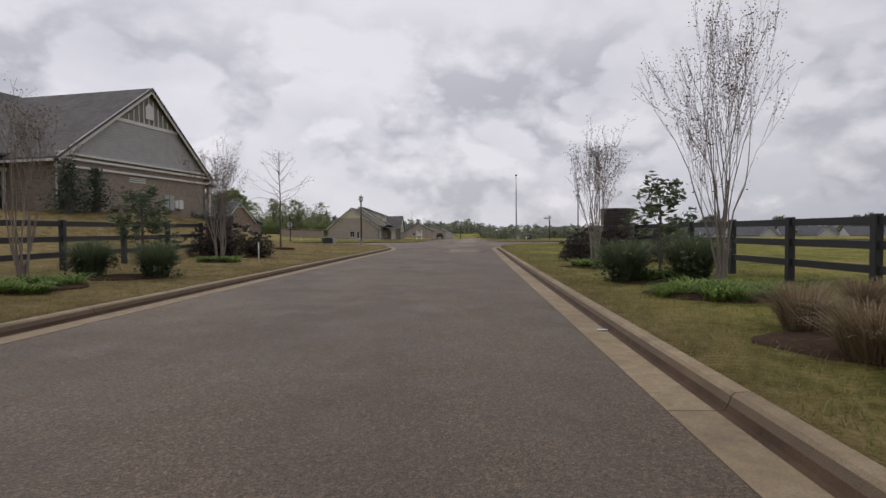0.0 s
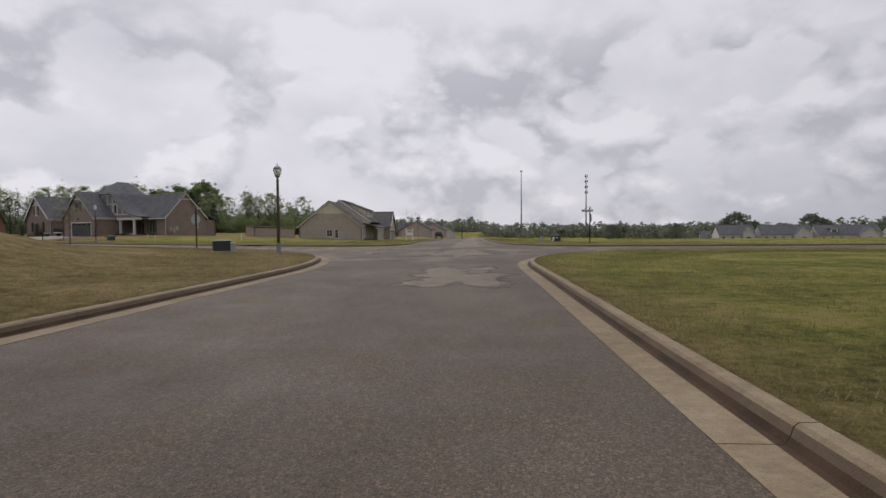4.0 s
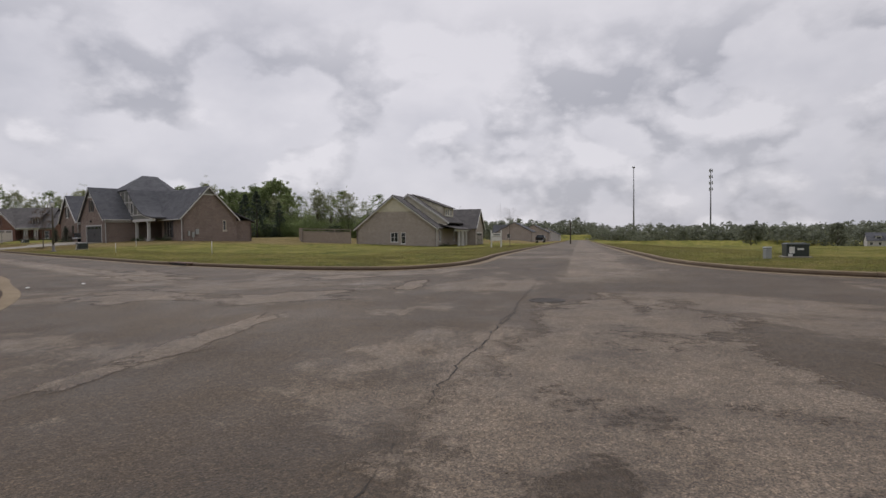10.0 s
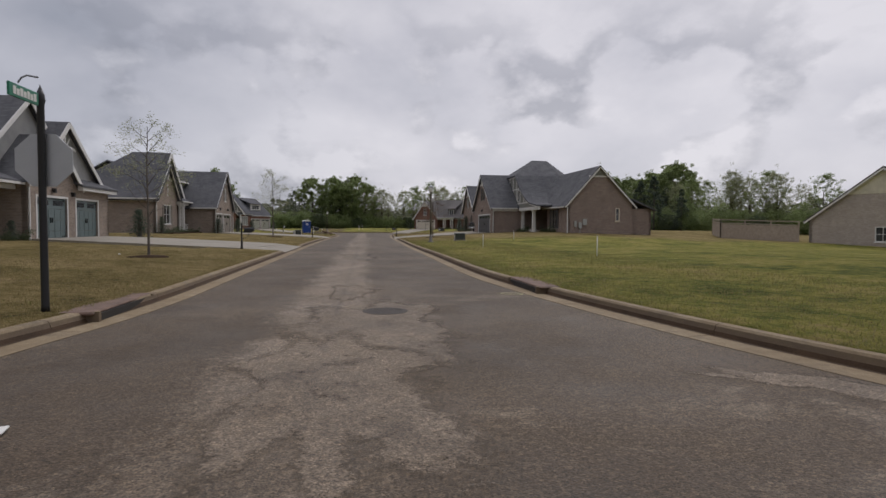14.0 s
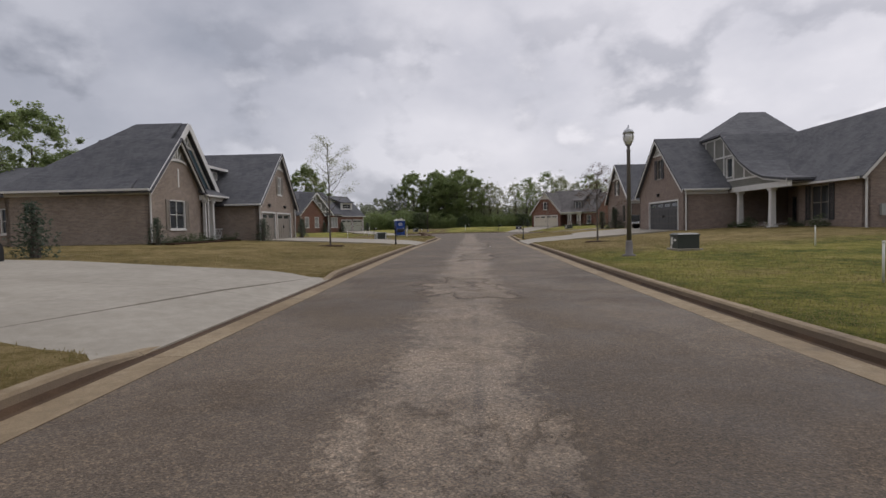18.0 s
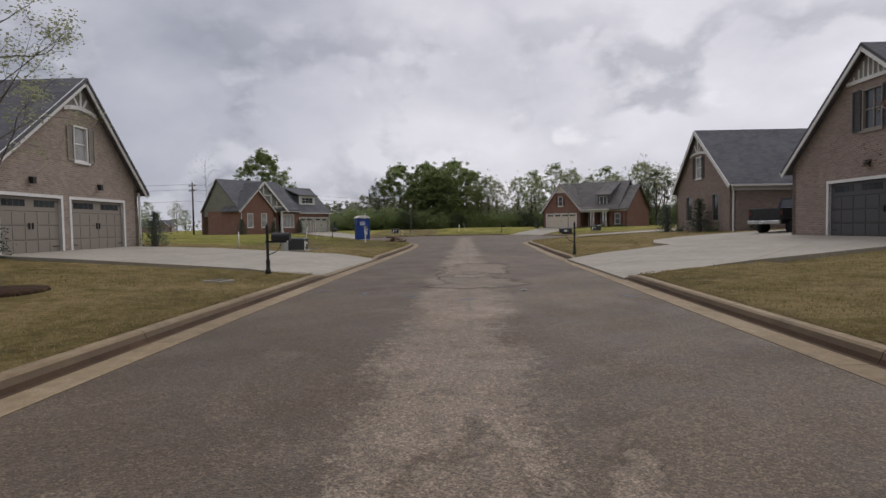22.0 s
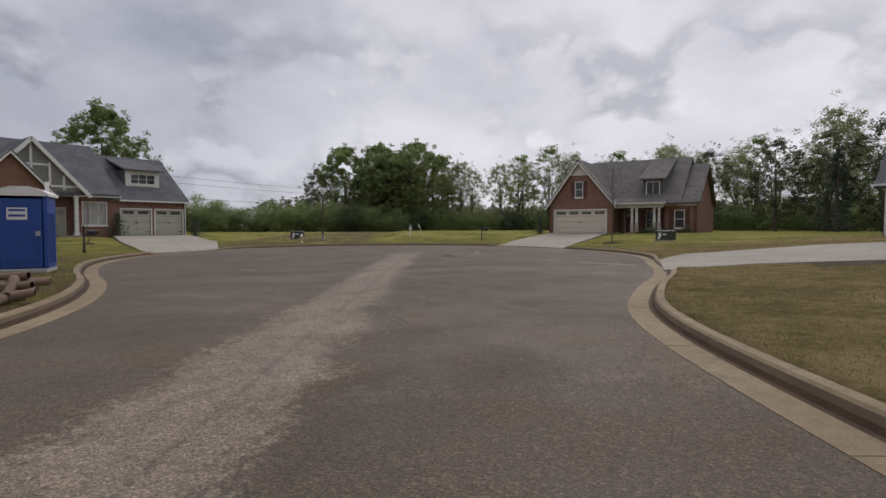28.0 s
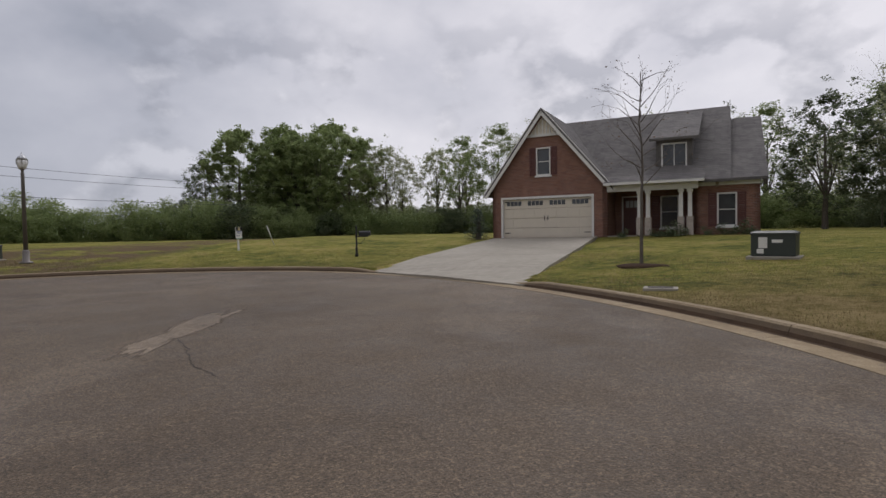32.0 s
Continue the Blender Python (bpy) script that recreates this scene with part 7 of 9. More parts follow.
M_BIG, M_MID, M_SML = myrtle(3, 5.6, 11, 3600), myrtle(5, 4.4, 10, 3000), myrtle(9, 4.3, 8, 1500)
for parts, x, y, rz in ((M_BIG, 5.7, 11.2, 20), (M_MID, 5.05, 18.1, 75), (M_MID, -8.5, 20.8, 190), (M_SML, -9.8, 12.7, 120)):
    plant("crape_myrtle", [("stem_clump", parts[0]), ("young_foliage", parts[1])], x, y, "multi-stemmed bare crape myrtle with reddish buds in a mulch bed", "tree", "crape myrtles", 1.0, rz, None, 0.8 if parts is M_BIG else 1.0)
for x, y, r in ((5.0, 9.9, 1.25), (4.75, 17.6, 1.0), (-8.6, 11.2, 1.1), (-8.5, 20.6, 0.8), (4.2, 5.4, 0.95), (4.9, 12.5, 1.1), (-8.2, 14.0, 1.0)):
    mulch_ring(x, y, r)
LILY_A, LILY_B = tuft_mesh(1, 0.9, 0.46, 110, LILY, 0.012, 0.5), tuft_mesh(2, 0.8, 0.42, 100, LILY, 0.012, 0.55)
rngp = np.random.default_rng(11)
for cx, cy, r, k in ((4.9, 9.7, 1.05, 24), (4.7, 17.5, 0.75, 12), (-8.5, 11.0, 1.0, 14), (-8.3, 20.2, 0.7, 7), (5.1, 12.2, 0.6, 4)):
    for i in range(k):
        a, q = rngp.random() * 6.28, r * rngp.random() ** 0.5
        plant("daylily", [("leaf_tuft", LILY_A if i % 2 else LILY_B)], cx + q * math.cos(a), cy + q * math.sin(a), "bright green daylily clump in a mulch bed", "plant", "daylilies", 0.8 + 0.5 * rngp.random(), 360 * rngp.random())
DRY = [tuft_mesh(21, 1.25, 1.0, 900, STRAW, 0.005, 0.38), tuft_mesh(22, 1.15, 0.95, 800, STRAW, 0.005, 0.42)]
for i, (x, y) in enumerate(((4.2, 6.35), (3.85, 4.85), (4.0, 3.75), (5.9, 7.6))):
    plant("ornamental_grass", [("leaf_tuft", DRY[i % 2])], x, y, "dry straw-coloured ornamental grass clump by the kerb", "plant", "ornamental grasses", 0.9 + 0.1 * (i % 3), 70 * i)
GREENGRASS = tuft_mesh(23, 1.3, 1.15, 1500, LEAF_DARK, 0.006, 0.25)
for x, y, s in ((4.15, 12.5, 1.15), (5.65, 12.4, 1.25), (-9.0, 13.9, 1.1), (-7.4, 14.1, 1.1)):
    plant("ornamental_grass", [("leaf_tuft", GREENGRASS), ("foliage", bush_mesh(31, 1.0, 0.95, 700, LEAF_DARK, 0.045))], x, y, "upright dark green ornamental grass clump", "plant", "ornamental grasses", s, 40 * x)
DARKB = [bush_mesh(41, 1.9, 1.35, 2600, LEAF_DARK, 0.055), bush_mesh(42, 1.5, 1.1, 1800, LEAF_DARK, 0.05), bush_mesh(43, 0.8, 0.65, 700, LEAF_DARK, 0.04)]


def shrub_stems(seed, w, h):
    rng = np.random.default_rng(seed)
    m, tips = Mesh(), []
    for i in range(9):
        a = 6.28 * i / 9 + rng.random()
        grow(m, rng, (0.08 * math.cos(a), 0.08 * math.sin(a), -0.05), (w * 0.42 * math.cos(a), w * 0.42 * math.sin(a), h * 0.8), h * 0.5, 0.018, 2, tips, 0.4, 0.0, 2, 4, 0.6)
    return m.data("stems", BARK), tips


def sprigs(seed, w, h, n):
    """Dense shrub with loose upright shoots standing out of its outline."""
    rng = np.random.default_rng(seed)
    st, tips = shrub_stems(seed, w, h)
    c = []
    for i in range(130):
        a, q = rng.random() * 6.28, rng.random() ** 0.5
        z = h * (0.08 + 0.82 * rng.random() * math.sqrt(max(0.05, 1 - 0.75 * q * q)))
        c.append((q * w * 0.5 * math.cos(a), q * w * 0.5 * math.sin(a), z, 0.15 + 0.06 * rng.random()))
    for i in range(26):
        a, q = rng.random() * 6.28, rng.random() ** 0.5
        c.append((q * w * 0.52 * math.cos(a), q * w * 0.52 * math.sin(a), h * (1.0 - 0.4 * q * q + 0.12 * rng.random()), 0.09))
    v, f = cards(rng, np.array(c), n, 0.04)
    v[:, 2] = np.maximum(v[:, 2], 0.0)
    return st, leaf_mesh("foliage", v, f, LEAF_PLUM)


PLUM = [sprigs(45, 1.75, 1.22, 6000), sprigs(46, 1.5, 1.12, 5000)]
for i, (x, y, s) in enumerate(((5.55, 20.75, 1.0), (6.55, 20.5, 1.05), (7.75, 20.95, 0.95), (5.35, 21.7, 0.9), (-9.2, 24.3, 1.1), (-8.3, 24.6, 0.9), (-10.3, 23.9, 1.0))):
    plant("evergreen_shrub", [("stems", PLUM[i % 2][0]), ("foliage", PLUM[i % 2][1])], x, y, "dense plum-brown evergreen shrub before the stone pillar", "shrub", "evergreen shrubs", s, 77 * i)
for x, y, r in ((5.9, 20.8, 1.25), (7.3, 20.9, 1.1), (-9.3, 24.2, 1.3)):
    mulch_ring(x, y, r)


def magnolia(x, y, h, seed):
    rng = np.random.default_rng(seed)
    m, tips = Mesh(), []
    m.tube([(0, 0, -0.1), (0.02, 0, h * 0.5), (0, 0.02, h * 0.9)], [0.05, 0.035, 0.012], 6)
    for i in range(14):
        a = 2.4 * i
        grow(m, rng, (0, 0, h * (0.18 + 0.055 * i)), (math.cos(a), math.sin(a), 0.5), h * 0.25 * (1.15 - i / 18), 0.014, 1, tips, 0.5, 0.0, 2, 4)
    t = np.array(tips)
    t[:, 3] = 0.24
    v, f = cards(rng, t, 620, 0.13, False, 0.34)
    plant("magnolia", [("stem", m.data("stem", BARK)), ("crown", leaf_mesh("crown", v, f, LEAF_DARK))], x, y, "small young magnolia with dark glossy leaves by the fence", "tree", "young magnolias")


magnolia(5.6, 14.1, 2.5, 51)
magnolia(-8.6, 15.6, 2.4, 52)
ST_A, ST_B, ST_C = street_tree(61, 5.6, 4200, LEAF_LIGHT), street_tree(62, 4.1, 3000, LEAF_RED), street_tree(63, 5.6, 240, LEAF_RED, 0.4)
ST_D = street_tree(64, 5.2, 3200, LEAF_LIGHT)
for parts, x, y, s, lab in ((ST_C, -9.4, 31.6, 1.0, "bare young tree with a mulch ring on the lawn"), (ST_D, -29.0, 65.1, 0.88, "young tree in thin new leaf with a mulch ring"), (ST_A, -60.0, 82.3, 1.12, "young tree in thin green leaf with a mulch ring"),
                            (ST_B, -50.3, 94.7, 1.0, "young tree with reddish new leaves beside the street"), (ST_C, -101.5, 133.4, 0.92, "nearly bare young tree before the red brick house"),
                            (ST_C, -3.5, 111.0, 0.8, "bare young tree by the street"), (ST_C, -116.5, 103.6, 0.5, "small bare sapling with a mulch ring")):
    plant("young_tree", [("trunk", parts[0]), ("crown", parts[1])], x, y, lab, "tree", "young street trees", s, 50 * x)
    mulch_ring(x, y, 0.75 * s)
CONE = conifer(71, 1.9, 0.95, 1500)


def cone(x, y, s):
    plant("conical_evergreen", [("trunk", CONE[0]), ("crown", CONE[1])], x, y, "small conical evergreen beside the house wall", "shrub", "conical evergreens", s, 33 * x)


def local(rz, ox, oy, u, v):
    c, s_ = math.cos(radians(rz)), math.sin(radians(rz))
    return ox + c * u - s_ * v, oy + s_ * u + c * v


BX, DX, EX, GX = XY(108.5, 65.1), XY(60.0, 32.5), XY(90.3, 31.0), XY(126.8, 67.4)
for (rz, o), spots in (((150, DX), [(18.9, -1.6, 1.0), (7.4, 0.2, 0.5)]), ((150, EX), [(10.6, -3.4, 0.85), (20.6, -3.5, 0.9), (0.9, -0.7, 0.8)]), ((-30, GX), [(5.4, -0.7, 1.15), (-0.5, -0.6, 1.1), (9.4, 1.0, 0.7)]),
                       ((110.5, (-124.1, 96.6)), [(-0.4, -0.8, 1.05), (4.4, -0.8, 0.9), (9.6, 0.5, 1.0), (16.3, 0.9, 0.9)]), ((25.85, (-116.2, 141.4)), [(-0.8, -0.3, 0.9)]),
                       ((77.65, (-19.8, 28.4)), [(1.2, -1.0, 1.2), (-0.4, -0.9, 1.4), (12.4, -0.8, 1.3)])):
    for u, v, s in spots:
        cone(*local(rz, *o, u, v), s)
for (rz, o), row in (((150, EX), [(1.8, -0.8), (2.7, -0.9), (3.7, -0.8), (4.7, -0.9), (5.7, -0.8), (6.7, -0.9), (9.6, -0.9), (10.2, -1.3)]), ((-30, BX), [(9.9, 3.0), (11.0, 3.2), (12.0, 3.1), (14.0, 3.4), (15.5, 4.0), (17.5, 4.1)]),
                     ((25.85, (-116.2, 141.4)), [(7.2, -0.9), (8.9, -0.9), (9.6, -0.9), (10.9, -0.3), (11.7, -0.3), (12.5, -0.3)]), ((150, DX), [(6.8, 0.0), (7.8, -0.2)]),
                     ((77.65, (-19.8, 28.4)), [(2.6, -0.9), (3.8, -0.9), (5.0, -0.8), (6.6, -0.9), (9.6, -0.9), (10.8, -0.9)]), ((-2.95, (-25.4, 119.75)), [(11.9, 1.0), (12.1, 3.4)]), ((-30, GX), [(2.2, -0.6), (7.2, -0.6)])):
    for i, (u, v) in enumerate(row):
        x, y = local(rz, *o, u, v)
        plant("foundation_shrub", [("foliage", DARKB[2])], x, y, "low clipped evergreen shrub along the house wall", "shrub", "foundation shrubs", 0.8 + 0.25 * (i % 3), 60 * i)
# pale flowers by the brown house's porch
FLOW = plain("pale_petal", (0.68, 0.62, 0.58), 0.7, 0, 0.1)
fx, fy = local(-30, *BX, 14.2, 3.2)
plant("flower_clump", [("blossoms", bush_mesh(44, 1.7, 0.35, 500, FLOW, 0.035))], fx, fy, "low clump of pale flowers by the porch step", "plant")
m_bed = Mesh()
for (rz, o, u0, u1, v0, v1) in ((150, EX, 0.9, 10.6, -1.7, -0.1),):
    m_bed.slab([(*local(rz, *o, u, v), ground_at(*local(rz, *o, u, v)) + 0.07) for u, v in ((u0, v0), (u1, v0), (u1, v1), (u0, v1))], 0.2)
tagged(part("mulch_bed", m_bed, MULCH), "dark mulch bed along the front of the brick house", "mulch bed", "mulch beds")

# woods behind the houses
WT = [wood_tree(81, 15.0, 11, 24000, LEAF, 0.185, 0.26, 0.0), wood_tree(82, 13.0, 6, 8500, LEAF_LIGHT, 0.125, 0.2, 0.8, 0.28), wood_tree(83, 16.0, 12, 28000, LEAF, 0.19, 0.3, 0.0), wood_tree(84, 12.0, 6.5, 7000, LEAF_LIGHT, 0.115, 0.16, 1.0, 0.25),
      wood_tree(85, 13.0, 8.5, 10500, LEAF_DARK, 0.16, 0.24, 0.15), wood_tree(91, 13.5, 7.5, 9000, LEAF, 0.14, 0.2, 0.7, 0.2), wood_tree(94, 14.5, 8.6, 22000, LEAF, 0.17, 0.26, 0.0, 0.25)]
BARE = street_tree(92, 12.5, 900, LEAF_LIGHT, 0.3)
CED = [conifer(86, 10.5, 5.0, 5200), conifer(87, 8.5, 4.0, 4200)]
UNDER = [bush_mesh(88, 6.5, 6.0, 10500, LEAF, 0.13, True), bush_mesh(89, 5.5, 4.6, 8500, LEAF_DARK, 0.125, True), bush_mesh(90, 6.0, 5.4, 9500, LEAF, 0.12, True)]
rngw = np.random.default_rng(5)
LINE = resample(np.array([(-188, 117), (-178, 134), (-170, 150), (-156, 170), (-138, 184), (-118, 190), (-96, 186), (-76, 176), (-66, 167), (-57, 162), (-47, 160), (-38, 166)]), 4.4)
dl = np.gradient(LINE, axis=0)
dl /= np.hypot(dl[:, 0], dl[:, 1])[:, None]
for i, (x, y) in enumerate(LINE):
    out = np.array([dl[i, 1], -dl[i, 0]])
    if out @ np.array([x + 90, y - 120]) < 0:
        out = -out
    dense = 8 <= i <= 9 or x > -105
    for row in range(3):
        if i < 8 or (row == 1 and not dense and i % 2) or (row == 2 and (x < -108 or x > -74)) or (x > -66 and (row == 2 or (row and i % 2))):
            continue
        px, py = np.array([x, y]) + out * (1.5 + row * 5.5 + rngw.normal()) + rngw.normal(size=2)
        k = rngw.integers(0, 10)
        if k < 9:
            j = ((0, 2, 0, 4, 2, 5, 0, 2, 5) if 8 <= i <= 9 else (1, 3, 5, 1, 3, 5, 1, 3, 1) if not dense else (1, 5, 3, 1, 5, 1, 4, 3, 5) if x > -66 else (0, 1, 5, 3, 1, 4, 5, 2, 3))[k]
            plant("broadleaf_tree", [("trunk", WT[j][0]), ("crown", WT[j][1])], px, py, "full leafy spring tree at the edge of the woods" if j in (0, 2, 4) else "slim thin-leaved tree at the edge of the woods", "tree", "woodland trees", ((0.82 if j in (0, 2) else 0.80) + 0.24 * rngw.random()) * (0.84 if x > -66 else 0.9 if x > -80 else 1.12 if i > 9 and x < -110 else 1.0), 360 * rngw.random())
        else:
            parts = CED[i % 2]
            plant("cedar_tree", [("trunk", parts[0]), ("crown", parts[1])], px, py, "dark green cedar at the edge of the woods", "tree", "woodland trees", 0.8 + 0.4 * rngw.random(), 360 * rngw.random())
    for q in range(2):
        b = UNDER[(0, 1, 0, 2)[rngw.integers(0, 4)]]
        px, py = np.array([x, y]) + out * (q * 3.4 - 3.6 + 0.7 * rngw.normal()) + dl[i] * (2.2 * q)
        plant("undergrowth_shrub", [("foliage", b)], px, py, "dense leafy undergrowth at the edge of the woods", "shrub", "woodland undergrowth", (0.95 if i < 9 else 0.68) + 0.36 * rngw.random(), 360 * rngw.random())
for parts, x, y, s, nm in ((WT[6], -150, 104.5, 1.04, "big"), (WT[2], -183, 147, 1.12, "big"), (WT[0], -179, 153, 1.22, "big"), (WT[2], -175, 159.5, 1.16, "big"), (WT[4], -188, 143, 1.05, "big"), (WT[0], -166, 158, 1.0, "big"), (WT[1], -84, 172, 1.1, "tall"), (WT[0], -78, 170, 0.8, "big"), (CED[0], -63, 159, 1.0, "c"), (CED[1], -57, 158, 0.9, "c"), (CED[0], -70, 166, 1.0, "c"), (BARE, -108, 178, 1.1, "bare"),
                           (WT[1], -104, 171.5, 1.05, "tall"), (CED[1], -102, 167, 1.0, "c"), (CED[0], -95, 171.6, 1.1, "c"), (CED[0], -91, 170, 1.0, "c"), (WT[4], -117, 169, 0.8, "big"), (WT[4], -109.5, 170, 0.84, "big"), (WT[4], -105.5, 173, 0.9, "big"), (WT[4], -99.5, 171, 0.88, "big"), (WT[6], -94, 175, 0.95, "big"), (BARE, -150, 172, 1.1, "bare"), (BARE, -120, 92, 0.75, "bare"), (WT[0], -80, 65, 0.72, "big"), (WT[5], -86, 60, 0.8, "big"),
                           (WT[3], -44, 24, 0.8, "bare"), (WT[3], -60, 48, 0.65, "bare"), (BARE, -9.5, 168, 0.62, "bare"), (BARE, -16, 150, 0.5, "bare")):
    plant("cedar_tree" if nm == "c" else "broadleaf_tree", [("trunk", parts[0]), ("crown", parts[1])], x, y, {"big": "large full-crowned spring tree", "tall": "tall thin-leaved tree against the sky", "bare": "half-bare tree behind the houses", "c": "dark cedar behind the brown brick house"}[nm], "tree", "woodland trees", s, 90 * x)
for i in range(9):
    x, y = -196 - 5 * (i % 3) + 3 * math.sin(i), 62 + 4.3 * i + 1.2 * math.sin(3 * i)
    j = (5, 3, 5)[i % 3]
    plant("broadleaf_tree", [("trunk", WT[j][0]), ("crown", WT[j][1])], x, y, "round tree across the open lots", "tree", "far field trees", 0.44 + 0.07 * (i % 4), 70 * i)


def distant_woods():
    """Far tree line round the horizon: many overlapping crowns of leaf clumps."""
    rng = np.random.default_rng(7)
    c = []
    for a in np.arange(-70, 64, 0.3):
        for row in range(3):
            r = 360 + 40 * math.sin(a * 0.11) + 45 * row + 12 * rng.normal()
            x, y = r * math.sin(radians(a)), 50 + r * math.cos(radians(a))
            top = (5.0 + 4.5 * (noise.noise((a * 0.16, row * 3, 5)) + 1) + 3.2 * max(0, noise.noise((a * 0.7, row, 9))) + 1.2 * rng.random()) * (1.0 if a > -12 else 1.15)
            g = float(lawn_z(np.array([x]), np.array([y]), np.array([50.0]))[0])
            for z in (0.02, 0.15, 0.3, 0.45, 0.6, 0.75, 0.9):
                c.append((x + rng.normal() * 3, y + rng.normal() * 3, g + top * (z + 0.03 * rng.normal()), 2.6 * (1.2 - z * 0.4)))
    for a in np.arange(64, 290, 1.1):
        r = 330 + 20 * rng.normal()
        x, y = -60 + r * math.sin(radians(a)), 60 + r * math.cos(radians(a))
        g = float(lawn_z(np.array([x]), np.array([y]), np.array([50.0]))[0])
        for z in (0.2, 0.6):
            c.append((x, y, g + 7 * z, 4.2))
    c = np.array(c)
    # these crowns take their haze from the greyed leaf colour
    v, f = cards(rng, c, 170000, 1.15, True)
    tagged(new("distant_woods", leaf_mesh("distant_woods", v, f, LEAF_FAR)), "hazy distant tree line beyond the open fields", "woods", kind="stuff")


distant_woods()
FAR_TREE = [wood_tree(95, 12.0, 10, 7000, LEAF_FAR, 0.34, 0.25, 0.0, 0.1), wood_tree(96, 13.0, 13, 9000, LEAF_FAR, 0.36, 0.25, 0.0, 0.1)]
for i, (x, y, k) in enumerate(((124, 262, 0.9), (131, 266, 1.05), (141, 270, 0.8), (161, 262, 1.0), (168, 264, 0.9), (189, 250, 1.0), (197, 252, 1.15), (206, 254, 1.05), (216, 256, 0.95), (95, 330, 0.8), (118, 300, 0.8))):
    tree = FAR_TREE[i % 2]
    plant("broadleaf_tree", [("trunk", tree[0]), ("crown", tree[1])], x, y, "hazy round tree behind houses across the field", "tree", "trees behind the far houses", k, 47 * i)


# ---------- entrance: fences and pillars ----------
def rail_fence(pts, label):
    e = thing("rail_fence", 0, 0, 0, 0, label, "fence", "black rail fences")
    for i, (x, y) in enumerate(pts):
        z = ground_at(x, y)
        part("post", Mesh().box(x - 0.075, x + 0.075, y - 0.075, y + 0.075, z - 0.3, z + 1.42, 0.012), FENCEBLACK, e)
        if i:
            x0, y0 = pts[i - 1]
            z0 = ground_at(x0, y0)
            for h in (0.42, 0.86, 1.30):
                part("rail", Mesh().beam((x0, y0, z0 + h), (x, y, z + h), 0.045, 0.15), FENCEBLACK, e)
    return e


rail_fence([(7.7, 21.8 - 2.42 * i) for i in range(13)], "black painted three-rail fence along the lawn")
rail_fence([(-10.9 + 0.012 * i, 24.6 - 3.0 * i) for i in range(10)], "black painted three-rail fence before the raised lawn")


def stone_pillar(x, y, h, r):
    e = thing("stone_pillar", x, y, ground_at(x, y) - 0.05, 3, "round dark ledge-stone pillar with rough flat cap", "pillar", "stone pillars")
    rng = np.random.default_rng(int(abs(x) * 10))

    def block(a0, a1, r0, r1, z0, z1):
        k = 3
        rings = []
        for i in range(k + 1):
            a = a0 + (a1 - a0) * i / k
            rings.append([(q * math.cos(a), q * math.sin(a), z) for q, z in ((r0, z0), (r1, z0 + 0.008), (r1, z1 - 0.008), (r0, z1))])
        return Mesh().rings(rings)

    z = 0.0
    while z < h - 0.06:
        hh = 0.08 + 0.07 * rng.random()
        a, end = rng.random(), 0
        a0 = a
        while a < a0 + 6.28 - 0.05:
            da = min((0.2 + 0.3 * rng.random()) / r, a0 + 6.28 - a)
            part("stone", block(a + 0.008, a + da - 0.008, r - 0.14, r + 0.03 * rng.random(), z + 0.004, z + hh - 0.004), STONE, e)
            a += da
        z += hh
    part("core", Mesh().lathe([(r - 0.1, 0), (r - 0.1, z)], 20), IRON, e)
    part("cap", Mesh().lathe([(r - 0.02, z), (r + 0.04, z + 0.01), (r + 0.03, z + 0.07), (r - 0.08, z + 0.085)], 24), STONE, e)


stone_pillar(6.9, 21.7, 1.93, 0.60)
stone_pillar(-10.3, 25.2, 1.75, 0.58)


def board_fence():
    """Tall boarded garden fence beside the pale house."""
    e = thing("board_fence", 0, 0, 0, 0, "tall weathered wooden privacy fence with open top trellis", "fence")
    pts = [(-38.2, 128.6), (-33.5, 119.9), (-26.2, 119.6)]
    for (x0, y0), (x1, y1) in zip(pts[:-1], pts[1:]):
        L = math.hypot(x1 - x0, y1 - y0)
        n = int(L / 0.15)
        for i in range(n):
            t0, t1 = i / n, (i + 0.94) / n
            z = ground_at(x0 + (x1 - x0) * t0, y0 + (y1 - y0) * t0)
            a, b = (x0 + (x1 - x0) * t0, y0 + (y1 - y0) * t0), (x0 + (x1 - x0) * t1, y0 + (y1 - y0) * t1)
            part("board", Mesh().beam((*a, z + 0.72), (*b, z + 0.72), 0.025, 1.5), FENCEWOOD, e)
        k = max(2, int(L / 2.4))
        for i in range(k + 1):
            px, py = x0 + (x1 - x0) * i / k, y0 + (y1 - y0) * i / k
            z = ground_at(px, py)
            part("post", Mesh().box(px - 0.05, px + 0.05, py - 0.05, py + 0.05, z - 0.2, z + 1.95), FENCEWOOD, e)
        za, zb = ground_at(x0, y0), ground_at(x1, y1)
        for h in (1.55, 1.9):
            part("rail", Mesh().beam((x0, y0, za + h), (x1, y1, zb + h), 0.06, 0.09), FENCEWOOD, e)


board_fence()


